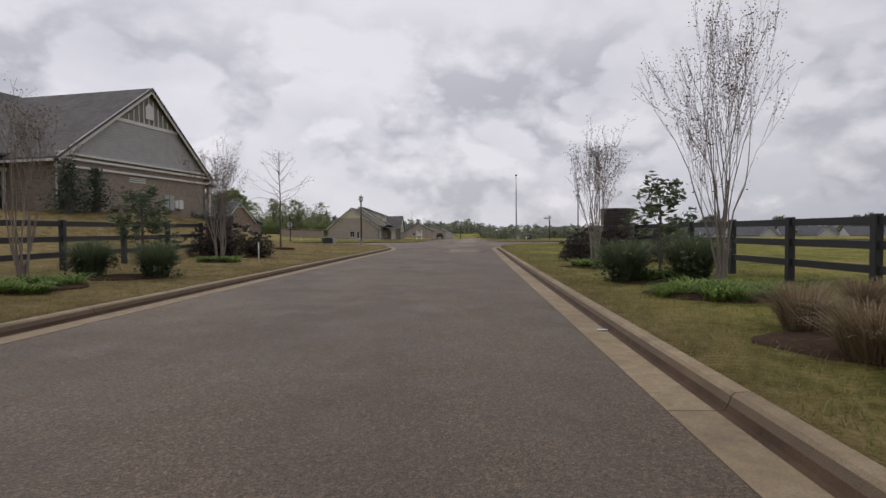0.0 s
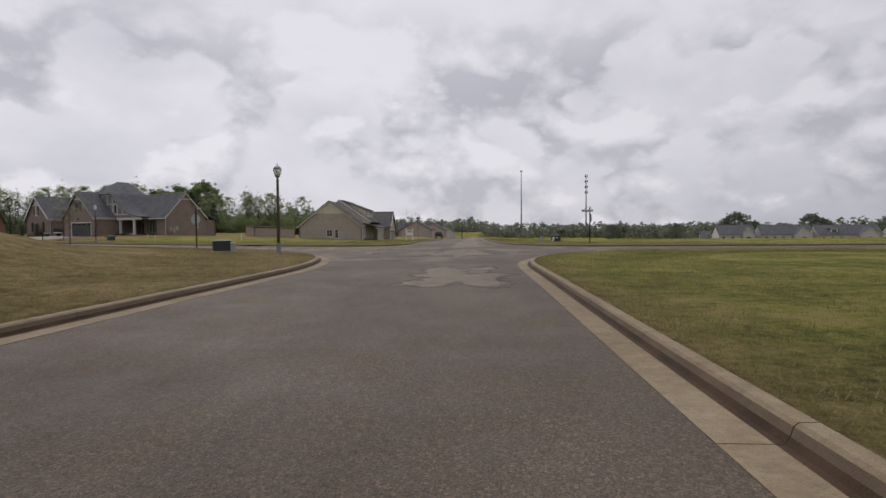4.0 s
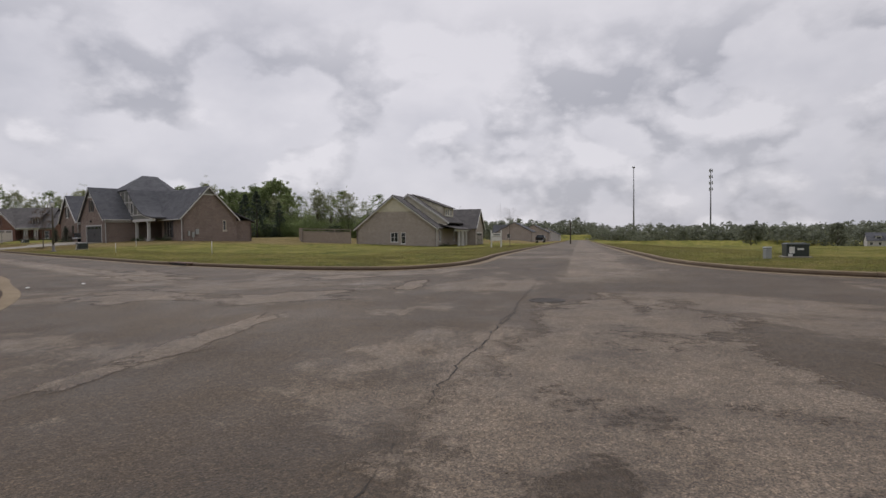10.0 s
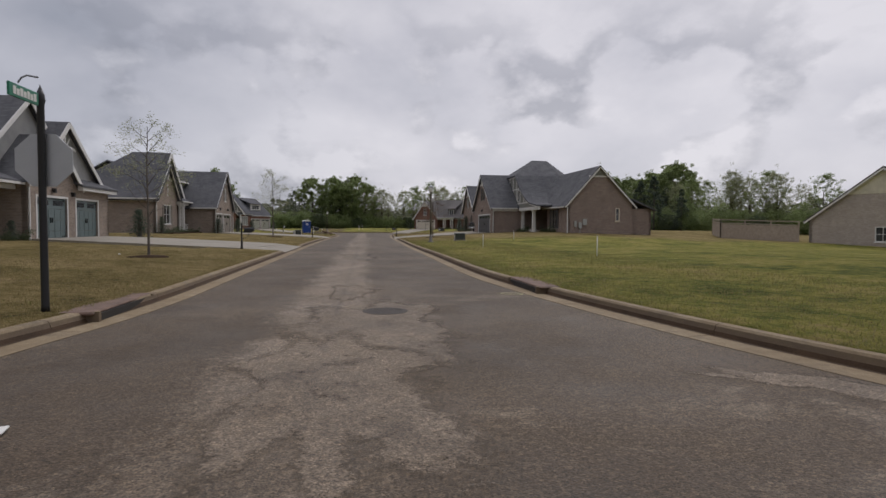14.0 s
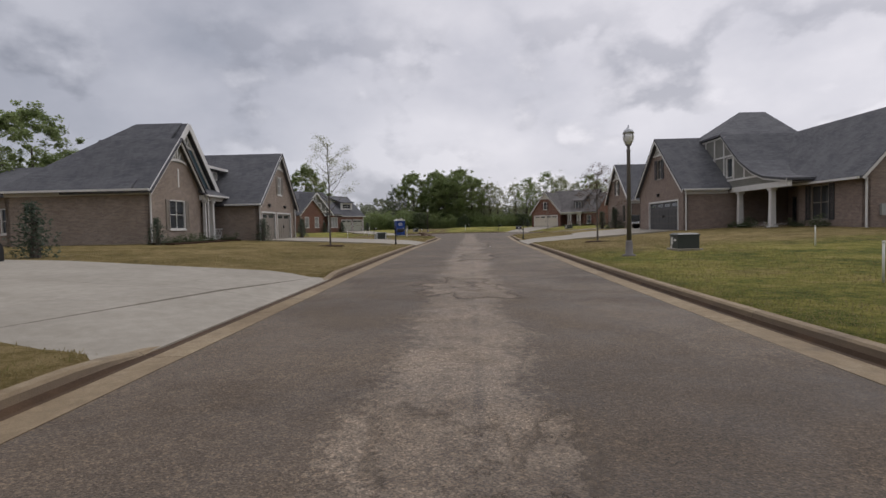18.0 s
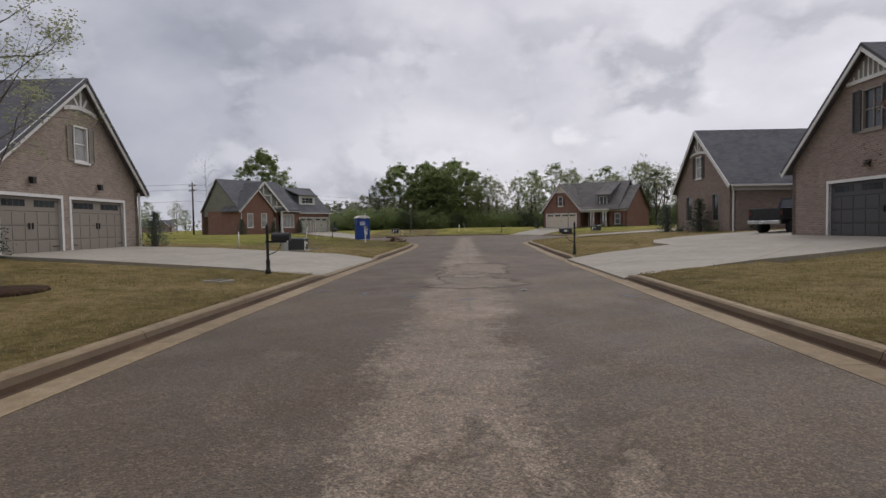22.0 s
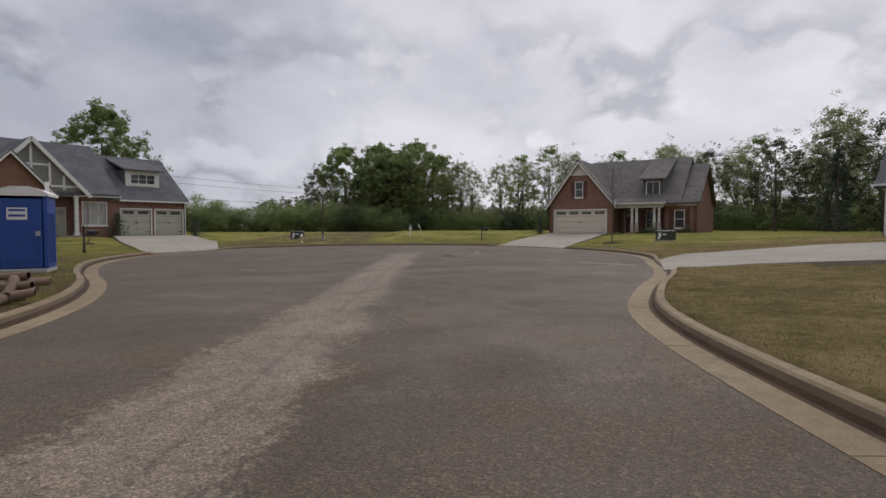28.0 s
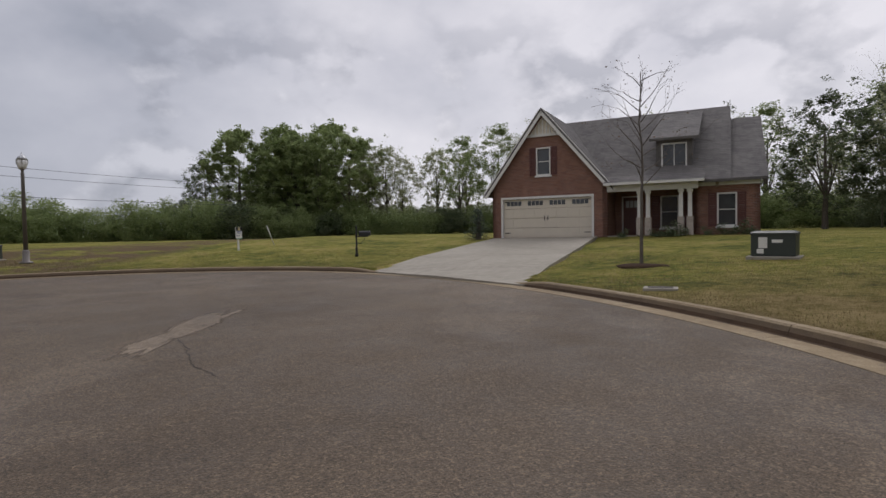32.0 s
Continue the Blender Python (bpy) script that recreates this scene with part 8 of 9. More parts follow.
# ---------- street furniture ----------
def street_lamp(x, y):
    e = thing("street_lamp", x, y, ground_at(x, y) - 0.02, 0, "tall slim bronze street lamp with frosted acorn lantern", "street lamp", "street lamps")
    part("base", Mesh().lathe([(0.24, 0), (0.24, 0.06), (0.13, 0.1), (0.12, 0.5), (0.09, 0.56)], 12), LAMPGREY, e, "", True)
    part("post", Mesh().lathe([(0.085, 0.5), (0.062, 3.6), (0.075, 3.66), (0.05, 3.72), (0.05, 3.8), (0.11, 3.86)], 12), LAMPGREY, e, "", True)
    root = new("lantern")
    root.parent = e
    part("globe", Mesh().lathe([(0.10, 3.86), (0.17, 4.0), (0.19, 4.12), (0.175, 4.24)], 12), LAMPGLASS, root, "frosted glass globe", True)
    part("lid", Mesh().lathe([(0.2, 4.24), (0.15, 4.34), (0.07, 4.42), (0.03, 4.45), (0.02, 4.54)], 12), SIGNBACK, root, "", True)
    for i in range(4):
        a = i * math.pi / 2
        part("cage_bar", Mesh().tube([(0.11 * math.cos(a), 0.11 * math.sin(a), 3.86), (0.195 * math.cos(a), 0.195 * math.sin(a), 4.12), (0.19 * math.cos(a), 0.19 * math.sin(a), 4.25)], 0.012, 4), LAMPGREY, root)


for x, y in ((-7.3, 48.85), (-41.1, 87.15), (-121.3, 120.3)):
    street_lamp(x, y)


def octagon(r, x, t, z):
    return [[(x + d, r * math.cos(math.pi * (2 * k + 1) / 8) / math.cos(math.pi / 8) * 1.0, z + r * math.sin(math.pi * (2 * k + 1) / 8) / math.cos(math.pi / 8)) for k in range(8)] for d in (0, t)]


def street_sign(x, y, rz, label, blades=True, turn=0):
    e = thing("street_sign", x, y, ground_at(x, y) - 0.02, rz, label, "sign", "street signs")
    part("post", Mesh().lathe([(0.06, 0), (0.05, 0.1), (0.045, 2.85), (0.06, 2.9), (0.05, 2.98), (0.0, 3.12)], 10), BLACK, e, "", True)
    sg = new("stop_sign")
    sg.parent = e
    sg.matrix_basis = pose(0, 0, 0, 0, 0, turn)
    part("sign_plate", Mesh().rings(octagon(0.36, 0.052, 0.02, 2.1)), SIGNBACK, sg, "bare aluminium back of the sign")
    part("sign_face", Mesh().rings(octagon(0.35, 0.073, 0.006, 2.1)), SIGNRED, sg, "red face of the sign")
    for ax, z in ((((1, 0), 2.72), ((0, 1), 2.72)) if blades else (((-1, 0), 2.9),)):
        bl = new("name_blade")
        bl.parent = e
        m = Mesh()
        if ax[0]:
            m.box(min(0.07 * ax[0], 0.72 * ax[0]), max(0.07 * ax[0], 0.72 * ax[0]), -0.015, 0.015, z - 0.085, z + 0.085, 0.006)
        else:
            m.box(-0.015, 0.015, 0.07, 0.72, z - 0.085, z + 0.085, 0.006)
        part("plate", m, SIGNGREEN, bl, "green name plate")
        for s in (-1, 1):
            for i in range(7):
                a0 = 0.13 + i * 0.075
                mm = Mesh()
                if ax[0]:
                    mm.box(min(ax[0] * a0, ax[0] * (a0 + 0.06)), max(ax[0] * a0, ax[0] * (a0 + 0.06)), min(s * 0.015, s * 0.019), max(s * 0.015, s * 0.019), z - 0.05, z + 0.05 - 0.02 * (i % 2))
                else:
                    mm.box(min(s * 0.015, s * 0.019), max(s * 0.015, s * 0.019), a0, a0 + 0.06, z - 0.05, z + 0.05 - 0.02 * (i % 2))
                part("letter_bar", mm, WHITEP, bl)
        part("scroll_bracket", Mesh().tube([(0.05 * ax[0], 0.05 * ax[1], z + 0.3), (0.3 * ax[0], 0.3 * ax[1], z + 0.26), (0.42 * ax[0], 0.42 * ax[1], z + 0.2), (0.5 * ax[0], 0.5 * ax[1], z + 0.12)], 0.012, 5), BLACK, bl)


street_sign(-17.18, 61.45, 150, "tall black post with a green name blade and stop sign back", False)
street_sign(13.2, 67.8, 185, "black post with green street name blades and a stop sign", True, 172)


def transformer(x, y, rz, w=0.84, d=0.78, h=0.56):
    e = thing("transformer_box", x, y, ground_at(x, y) - 0.03, rz, "dark green pad-mounted transformer box on a concrete pad", "utility box", "transformer boxes")
    part("pad", Mesh().box(-w / 2 - 0.1, w / 2 + 0.1, -d / 2 - 0.1, d / 2 + 0.1, -0.15, 0.07, 0.02), SLAB, e)
    part("cabinet", Mesh().box(-w / 2, w / 2, -d / 2, d / 2, 0.07, h, 0.02), UTILGREEN, e)
    part("lid", Mesh().rings([[(sx * (w / 2 + k), sy * (d / 2 + k), z) for sx, sy in ((-1, -1), (1, -1), (1, 1), (-1, 1))] for k, z in ((0.02, h - 0.02), (0.02, h + 0.03), (-0.08, h + 0.08))]), UTILGREEN, e)
    part("warning_label", Mesh().box(-0.32, -0.12, -d / 2 - 0.004, -d / 2, h - 0.36, h - 0.08), WHITEP, e, "white warning label")
    part("warning_label", Mesh().box(-0.36, -0.2, -d / 2 - 0.004, -d / 2, h - 0.50, h - 0.38), WHITEP, e, "white warning label")
    part("number_bar", Mesh().box(-0.02, 0.22, -d / 2 - 0.004, -d / 2, h - 0.22, h - 0.14), WHITEP, e)


def pedestal(x, y, rz=0):
    e = thing("utility_pedestal", x, y, ground_at(x, y) - 0.03, rz, "pale grey telecom pedestal standing in the grass", "utility box", "telecom pedestals")
    part("body", Mesh().box(-0.13, 0.13, -0.11, 0.11, 0, 0.42, 0.02), UTILGREY, e)
    part("cap", Mesh().box(-0.145, 0.145, -0.125, 0.125, 0.42, 0.52, 0.03), UTILGREY, e)


for x, y, rz in ((-10.6, 49.9, 205), (11.4, 73.2, -8), (-41.3, 90.3, -32), (-73.8, 91.3, 150), (-99.4, 136.2, 15), (-123.6, 118.8, 60)):
    transformer(x, y, rz, *((1.0, 0.9, 0.64) if x < -90 else ()))
for x, y in ((-9.85, 49.55), (9.9, 72.1), (-73.3, 90.55)):
    pedestal(x, y, 20)


def mailbox(x, y, rz, label="black cast mailbox on a fluted post at the kerb"):
    e = thing("mailbox", x, y, ground_at(x, y) - 0.02, rz, label, "mailbox", "mailboxes")
    part("post", Mesh().lathe([(0.075, 0), (0.07, 0.12), (0.05, 0.16), (0.05, 0.3), (0.06, 0.34), (0.038, 0.4), (0.034, 1.2), (0.045, 1.24), (0.02, 1.29), (0.0, 1.36)], 10), BLACK, e, "", True)
    bx = new("box")
    bx.parent = e
    m = Mesh()
    prof = [(-0.085, 0), (0.085, 0), (0.085, 0.12)] + [(0.085 * math.cos(a), 0.12 + 0.085 * math.sin(a)) for a in [math.pi * k / 8 for k in range(1, 8)]] + [(-0.085, 0.12)]
    m.rings([[(px, yy, 0.88 + pz) for px, pz in prof] for yy in (-0.12, -0.58)])
    part("body", m, BLACK, bx)
    part("door", Mesh().rings([[(px * 1.05, yy, 0.88 + pz * 1.03) for px, pz in prof] for yy in (-0.58, -0.595)]), BLACK, bx)
    part("flag", Mesh().box(0.088, 0.094, -0.3, -0.26, 0.93, 1.08), BLACK, bx)
    part("number_bar", Mesh().box(0.0875, 0.0905, -0.42, -0.3, 0.93, 1.0), WHITEP, bx)
    part("arm", Mesh().box(-0.03, 0.03, -0.5, 0.05, 0.83, 0.88), BLACK, e)
    part("scroll", Mesh().tube([(0, -0.03, 0.52), (0, -0.2, 0.58), (0, -0.32, 0.7), (0, -0.36, 0.83)], 0.012, 5), BLACK, e)


for x, y, rz in ((-35.2, 70.5, 150), (-62.0, 87.5, 150), (-63.8, 99.7, -30), (-113.6, 131.4, 140), (-107.0, 103.6, 200)):
    mailbox(x, y, rz)


def white_stake(x, y, h, lean=0.0, rz=0.0, r=0.024, label="white plastic marker post in the grass"):
    e = thing("marker_post", x, y, ground_at(x, y) - 0.05, rz, label, "post", "white marker posts")
    part("pipe", Mesh().tube([(0, 0, 0), (lean * h, 0, h)], r, 8), WHITEP, e, "", True)
    part("cap", Mesh().tube([(lean * h, 0, h), (lean * h, 0, h + 0.05)], r * 1.25, 8), WHITEP, e, "", True)


for x, y, h, lean, rz in ((-20.6, 79.3, 0.8, 0, 0), (-32.6, 84.6, 0.75, 0, 0), (-88.4, 95.6, 1.0, 0.18, 30), (-76.5, 89.0, 0.8, 0, 0), (-104.5, 101.0, 0.8, 0.4, 60), (-124.0, 131.6, 1.1, 0.35, 250), (-38.4, 93.6, 0.7, 0, 0), (32.0, 68.0, 0.9, 0, 0), (-7.2, 21.3, 0.75, 0, 0), (7.6, 27.5, 0.3, 0, 0)):
    white_stake(x, y, h, lean, rz)


def lot_sign(x, y, rz):
    e = thing("lot_sign", x, y, ground_at(x, y) - 0.03, rz, "white and black lot sign on a white wooden post", "sign", "lot signs")
    part("post", Mesh().box(-0.05, 0.05, -0.03, 0.06, 0, 1.25, 0.008), WHITEP, e)
    part("board", Mesh().box(-0.27, 0.27, -0.06, -0.03, 0.72, 1.5, 0.006), WHITEP, e)
    part("top_band", Mesh().box(-0.26, 0.26, -0.066, -0.061, 1.26, 1.49), BLACK, e)
    part("emblem", Mesh().lathe([(0.1, 0), (0.1, 0.004)], 14, (0, 0, 0)), YELLOW, e).matrix_basis = pose(0, -0.067, 1.38, 90, 0, 0)
    part("green_band", Mesh().box(-0.26, 0.26, -0.066, -0.061, 0.74, 0.79), SIGNGREEN, e)
    for i, (w, z) in enumerate(((0.2, 1.2), (0.22, 1.1))):
        part("text_bar", Mesh().box(-w, w, -0.066, -0.061, z, z + 0.045), BLUEPLASTIC, e)
    c = bpy.data.curves.new("lettering", "FONT")
    c.body, c.size, c.align_x, c.extrude = "LOT 3", 0.17, "CENTER", 0.002
    c.materials.append(BLUEPLASTIC)
    t = new("lettering", c)
    t.parent = e
    t.matrix_basis = pose(0, -0.064, 0.9, 90, 0, 0)
    dg = bpy.context.evaluated_depsgraph_get()
    me = bpy.data.meshes.new_from_object(t.evaluated_get(dg))
    mt = pose(0, -0.064, 0.9, 90, 0, 0)
    bpy.data.objects.remove(t)
    o = piece("lettering", me, e, mt)
    e.scale = (0.8, 0.8, 0.8)


lot_sign(-85.6, 99.3, 130)
lot_sign(-121.6, 128.9, 120)


def toilet(x, y, rz):
    e = thing("portable_toilet", x, y, ground_at(x, y) - 0.02, rz, "blue plastic portable toilet with white roof on the lot", "portable toilet")
    part("skid", Mesh().box(-0.56, 0.56, -0.6, 0.6, 0, 0.12, 0.02), UTILGREY, e)
    m = Mesh()
    for sx, sy, a, b in ((-1, 0, 0.03, 1.1), (1, 0, 0.03, 1.1), (0, 1, 1.06, 0.03)):
        m.box(sx * 0.53 - (0.03 if sx else 0.53), sx * 0.53 + (0.03 if sx else 0.53), sy * 0.53 - (0.03 if sy else 0.53), sy * 0.53 + (0.03 if sy else 0.53), 0.12, 2.05)
    part("walls", m, BLUEPLASTIC, e)
    for sx in (-1, 1):
        part("corner_post", Mesh().box(sx * 0.53 - 0.05, sx * 0.53 + 0.05, -0.58, -0.48, 0.12, 2.1, 0.015), BLUEPLASTIC, e)
        for i in range(4):
            part("wall_rib", Mesh().box(min(sx * 0.56, sx * 0.58), max(sx * 0.56, sx * 0.58), -0.38 + i * 0.22, -0.28 + i * 0.22, 0.25, 1.6), BLUEPLASTIC, e)
    dr = new("door")
    dr.parent = e
    part("door_leaf", Mesh().box(-0.46, 0.46, -0.57, -0.53, 0.14, 1.98, 0.01), BLUEPLASTIC, dr)
    part("door_panel", Mesh().box(-0.34, 0.34, -0.585, -0.57, 0.3, 0.95, 0.004), BLUEPLASTIC, dr)
    part("handle", Mesh().box(0.32, 0.42, -0.62, -0.57, 1.0, 1.12), SIGNBACK, dr)
    part("notice", Mesh().box(-0.3, 0.14, -0.578, -0.5715, 1.42, 1.74), WHITEP, dr, "white paper notice")
    for z in (1.64, 1.5):
        part("notice_text_bar", Mesh().box(-0.26, 0.1, -0.581, -0.5785, z, z + 0.06), BLUEPLASTIC, dr)
    roof = Mesh()
    pr = [(-0.62, 2.05), (-0.62, 2.12), (-0.45, 2.22), (-0.2, 2.3), (0.2, 2.3), (0.45, 2.22), (0.62, 2.12), (0.62, 2.05)]
    roof.rings([[(a, yy, z) for a, z in pr] for yy in (-0.62, 0.62)])
    part("roof", roof, WHITEP, e, "translucent white domed roof")
    part("vent_pipe", Mesh().tube([(0.4, 0.4, 2.0), (0.4, 0.4, 2.5)], 0.05, 8), WHITEP, e)


toilet(-95.0, 102.6, 83)
rng_p = np.random.default_rng(15)
for i in range(13):
    a = radians(70 + 55 * rng_p.normal())
    ln = 0.5 + 0.6 * rng_p.random()
    r = 0.06 + 0.03 * rng_p.random()
    x, y = -88.0 + 0.5 * rng_p.normal() * (1 if i < 7 else 0.6), 102.75 + 0.28 * rng_p.normal()
    z = ground_at(x, y) + r + (0.15 if i > 6 else 0) + (0.13 if i > 10 else 0)
    e = thing("clay_pipe", x, y, z, math.degrees(a), "brown length of drain pipe in a heap by the kerb", "pipe", "heap of drain pipes")
    m = Mesh()
    n = 12
    q = [(math.cos(2 * math.pi * k / n), math.sin(2 * math.pi * k / n)) for k in range(n)]
    tilt = 0.12 * rng_p.normal()
    m.rings([[(xx, cc * rr, ss * rr + xx * tilt) for cc, ss in q] for xx, rr in ((ln / 2, r * 0.8), (ln / 2, r), (-ln / 2 + 0.15, r), (-ln / 2 + 0.13, r * 1.22), (-ln / 2, r * 1.22), (-ln / 2, r * 0.9), (-ln / 2 + 0.4, r * 0.78))], False)
    part("barrel", m, LILAC, e, "", True)


def hydrant(x, y):
    e = thing("fire_hydrant", x, y, ground_at(x, y) - 0.02, 40, "short weathered yellow fire hydrant by the kerb", "hydrant")
    part("barrel", Mesh().lathe([(0.16, 0), (0.16, 0.05), (0.10, 0.07), (0.10, 0.4), (0.14, 0.42), (0.14, 0.46), (0.11, 0.48)], 12), YELLOW, e, "", True)
    part("bonnet", Mesh().lathe([(0.13, 0.48), (0.12, 0.56), (0.07, 0.64), (0.03, 0.66), (0.03, 0.72)], 12), WHITEP, e, "", True)
    for a in (0, 90, 180):
        c, s = math.cos(radians(a)), math.sin(radians(a))
        part("outlet_cap", Mesh().tube([(0.08 * c, 0.08 * s, 0.34), (0.2 * c, 0.2 * s, 0.34)], [0.06, 0.055], 8), YELLOW, e, "", True)


hydrant(-118.6, 117.6)


TAILRED = plain("tail_lamp_red", (0.10, 0.012, 0.010), 0.3, 0, 0.2)


def pickup(x, y, z, rz, label):
    """Pick-up truck, its nose along +x: cab, load bed, bumpers, lamps and wheels."""
    e = thing("pickup_truck", x, y, z, rz, label, "truck")
    part("chassis", Mesh().box(-2.6, 2.6, -0.75, 0.75, 0.5, 0.72), BLACK, e)
    b = Mesh()
    b.box(0.0, 2.75, -0.95, 0.95, 0.72, 1.22, 0.05)
    part("front_body", b, CARPAINT, e)
    part("bonnet", Mesh().rings([[(xx, yy, zz) for xx, yy in ((1.2, -0.9), (2.7, -0.82), (2.7, 0.82), (1.2, 0.9))] for zz in (1.22, 1.32)]), CARPAINT, e)
    part("cab", Mesh().rings([[(x0, -w, z0), (x1, -w, z0), (x1, w, z0), (x0, w, z0)] for x0, x1, w, z0 in ((-0.75, 1.35, 0.93, 1.2), (-0.6, 0.75, 0.78, 1.88))]), CARPAINT, e)
    part("rear_window", Mesh().rings([[(x0, -0.62 * k, z0), (x0, 0.62 * k, z0), (x0 + 0.02, 0.62 * k, z0), (x0 + 0.02, -0.62 * k, z0)] for x0, k, z0 in ((-0.745, 1.1, 1.32), (-0.655, 1.0, 1.76))]), GLASS, e)
    for s in (-1, 1):
        part("side_window", Mesh().rings([[(x0, s * w, z0), (x1, s * w, z0), (x1, s * (w + 0.02), z0), (x0, s * (w + 0.02), z0)] for x0, x1, w, z0 in ((-0.5, 1.05, 0.9, 1.34), (-0.42, 0.68, 0.80, 1.78))]), GLASS, e)
        part("bed_side", Mesh().box(-2.75, -0.8, min(s * 0.86, s * 0.95), max(s * 0.86, s * 0.95), 0.72, 1.32, 0.02), CARPAINT, e)
        part("tail_lamp", Mesh().box(-2.78, -2.74, min(s * 0.78, s * 0.93), max(s * 0.86, s * 0.93), 0.95, 1.2), TAILRED, e)
        part("mirror", Mesh().box(0.85, 0.95, min(s * 0.95, s * 1.15), max(s * 0.95, s * 1.15), 1.3, 1.5), BLACK, e)
    part("tailgate", Mesh().box(-2.76, -2.69, -0.84, 0.84, 0.74, 1.3, 0.01), CARPAINT, e)
    part("bed_floor", Mesh().box(-2.7, -0.8, -0.88, 0.88, 0.72, 0.8), BLACK, e)
    part("rear_bumper", Mesh().box(-2.92, -2.76, -0.9, 0.9, 0.5, 0.68, 0.02), CHROME, e)
    part("front_bumper", Mesh().box(2.74, 2.9, -0.9, 0.9, 0.5, 0.72, 0.02), CHROME, e)
    for sx in (-1.85, 1.8):
        for s in (-1, 1):
            w = new("wheel")
            w.parent = e
            w.matrix_basis = pose(sx, s * 0.82, 0.38, 90, 0, 0)
            part("tyre", Mesh().lathe([(0.24, -0.12), (0.36, -0.13), (0.39, -0.08), (0.39, 0.08), (0.36, 0.13), (0.24, 0.12)], 20), RUBBER, w, "", True)
            part("rim", Mesh().lathe([(0.05, -0.11), (0.24, -0.1), (0.24, 0.1), (0.05, 0.11)], 14), CHROME, w, "", True)


pickup(-63.4, 115.3, 0.70, 82, "black pick-up truck parked on the concrete drive")
pickup(-1.0, 176.0, float(street_z(-1, 176)), 86, "dark truck parked far along the street")


# ---------- poles and masts ----------
def mast(x, y, h, rings, label):
    e = thing("mast", x, y, -4.0, 0, label, "mast", "tall masts")
    part("shaft", Mesh().lathe([(0.75, 0), (0.32, h + 4)], 10), TIMBER, e, "", True)
    if rings:
        for k in range(rings):
            z = h + 4 - 1.5 - k * 5.0
            for i in range(3):
                a = i * 2.094
                part("antenna", Mesh().box(1.2 * math.cos(a) - 0.35, 1.2 * math.cos(a) + 0.35, 1.2 * math.sin(a) - 0.35, 1.2 * math.sin(a) + 0.35, z - 1.2, z + 1.2), UTILGREY, e)
            part("platform", Mesh().lathe([(1.3, z - 0.15), (1.3, z + 0.15)], 12), TIMBER, e)
    else:
        part("head", Mesh().lathe([(1.1, h + 3.2), (1.3, h + 4.3)], 10), TIMBER, e)


mast(74.3, 554, 57.8, 0, "very tall slender steel mast far off")
mast(130.5, 528, 51.5, 4, "tall steel cell mast with antenna rings")


def utility_pole(x, y, h):
    e = thing("utility_pole", x, y, ground_at(x, y) - 0.1, 20, "wooden utility pole with a crossarm", "pole", "utility poles")
    part("pole", Mesh().lathe([(0.16, 0), (0.11, h)], 8), POLEWOOD, e, "", True)
    for z in (h - 0.5, h - 1.3):
        part("crossarm", Mesh().box(-1.2, 1.2, -0.06, 0.06, z - 0.06, z + 0.06), POLEWOOD, e)
        for a in (-1.1, -0.5, 0.5, 1.1):
            part("insulator", Mesh().lathe([(0.04, z + 0.06), (0.05, z + 0.16), (0.02, z + 0.2)], 6, (a, 0, 0)), UTILGREY, e)
    return ground_at(x, y) + h


POLES = [(-143.5, 92.4), (-132.0, 36.0), (-178.0, 170.0), (-126.0, -20.0)]
tops = [utility_pole(x, y, 8.4) for x, y in POLES]
for (i, j) in ((1, 0), (0, 2), (3, 1)):
    for dz in (-0.4, -1.2, -3.0):
        a, b = Vector((*POLES[i], tops[i] + dz)), Vector((*POLES[j], tops[j] + dz))
        e = part("overhead_wire", Mesh().tube([a.lerp(b, t) - Vector((0, 0, 1.2 * 4 * t * (1 - t))) for t in [k / 12 for k in range(13)]], 0.018, 4), BLACK)
        tagged(e, "thin black overhead wire between utility poles", "wire", "overhead wires")
e = thing("timber_post", 4.8, 150, ground_at(4.8, 150) - 0.1, 0, "bare wooden post beside the far street", "post")
part("pole", Mesh().lathe([(0.12, 0), (0.09, 4.2)], 8), POLEWOOD, e)

# white board sign by the street
e = thing("board_sign", -4.6, 106.0, ground_at(-4.6, 106) - 0.02, 60, "white post-and-board notice sign on the verge", "sign")
for a in (-0.9, 0.9):
    part("post", Mesh().box(a - 0.06, a + 0.06, -0.06, 0.06, 0, 1.9, 0.01), WHITEP, e)
for z in (0.75, 1.2):
    part("board", Mesh().box(-0.84, 0.84, -0.03, 0.03, z, z + 0.38), WHITEP, e)
part("text_bar", Mesh().box(-0.6, 0.6, -0.036, -0.031, 1.32, 1.44), UTILGREEN, e)


# ---------- details of the paving ----------
def manhole(x, y):
    e = thing("manhole_cover", x, y, float(street_z(x, y)), 25, "round cast iron manhole cover set in the asphalt", "manhole", "manhole covers")
    part("ring", Mesh().rings([[(r * math.cos(2 * math.pi * j / 28), r * math.sin(2 * math.pi * j / 28), z) for j in range(28)] for r, z in ((0.36, -0.02), (0.36, 0.010), (0.29, 0.014), (0.29, -0.02))], False), IRON, e)
    lid = part("lid", Mesh().lathe([(0.28, -0.03), (0.28, 0.012)], 28), IRON, e)
    for i in range(-2, 3):
        L = math.sqrt(max(0.01, 0.25 ** 2 - (i * 0.09) ** 2))
        part("tread_rib", Mesh().box(i * 0.09 - 0.018, i * 0.09 + 0.018, -L, L, 0.012, 0.017), IRON, lid)


for x, y in ((0.95, 58.3), (-15.15, 65.7), (-98.8, 118.6)):
    manhole(x, y)


INLETTOP = plain("rust_stained_concrete", (0.15, 0.098, 0.072), 0.9, 0, 0.5, 4.0, 0.5)


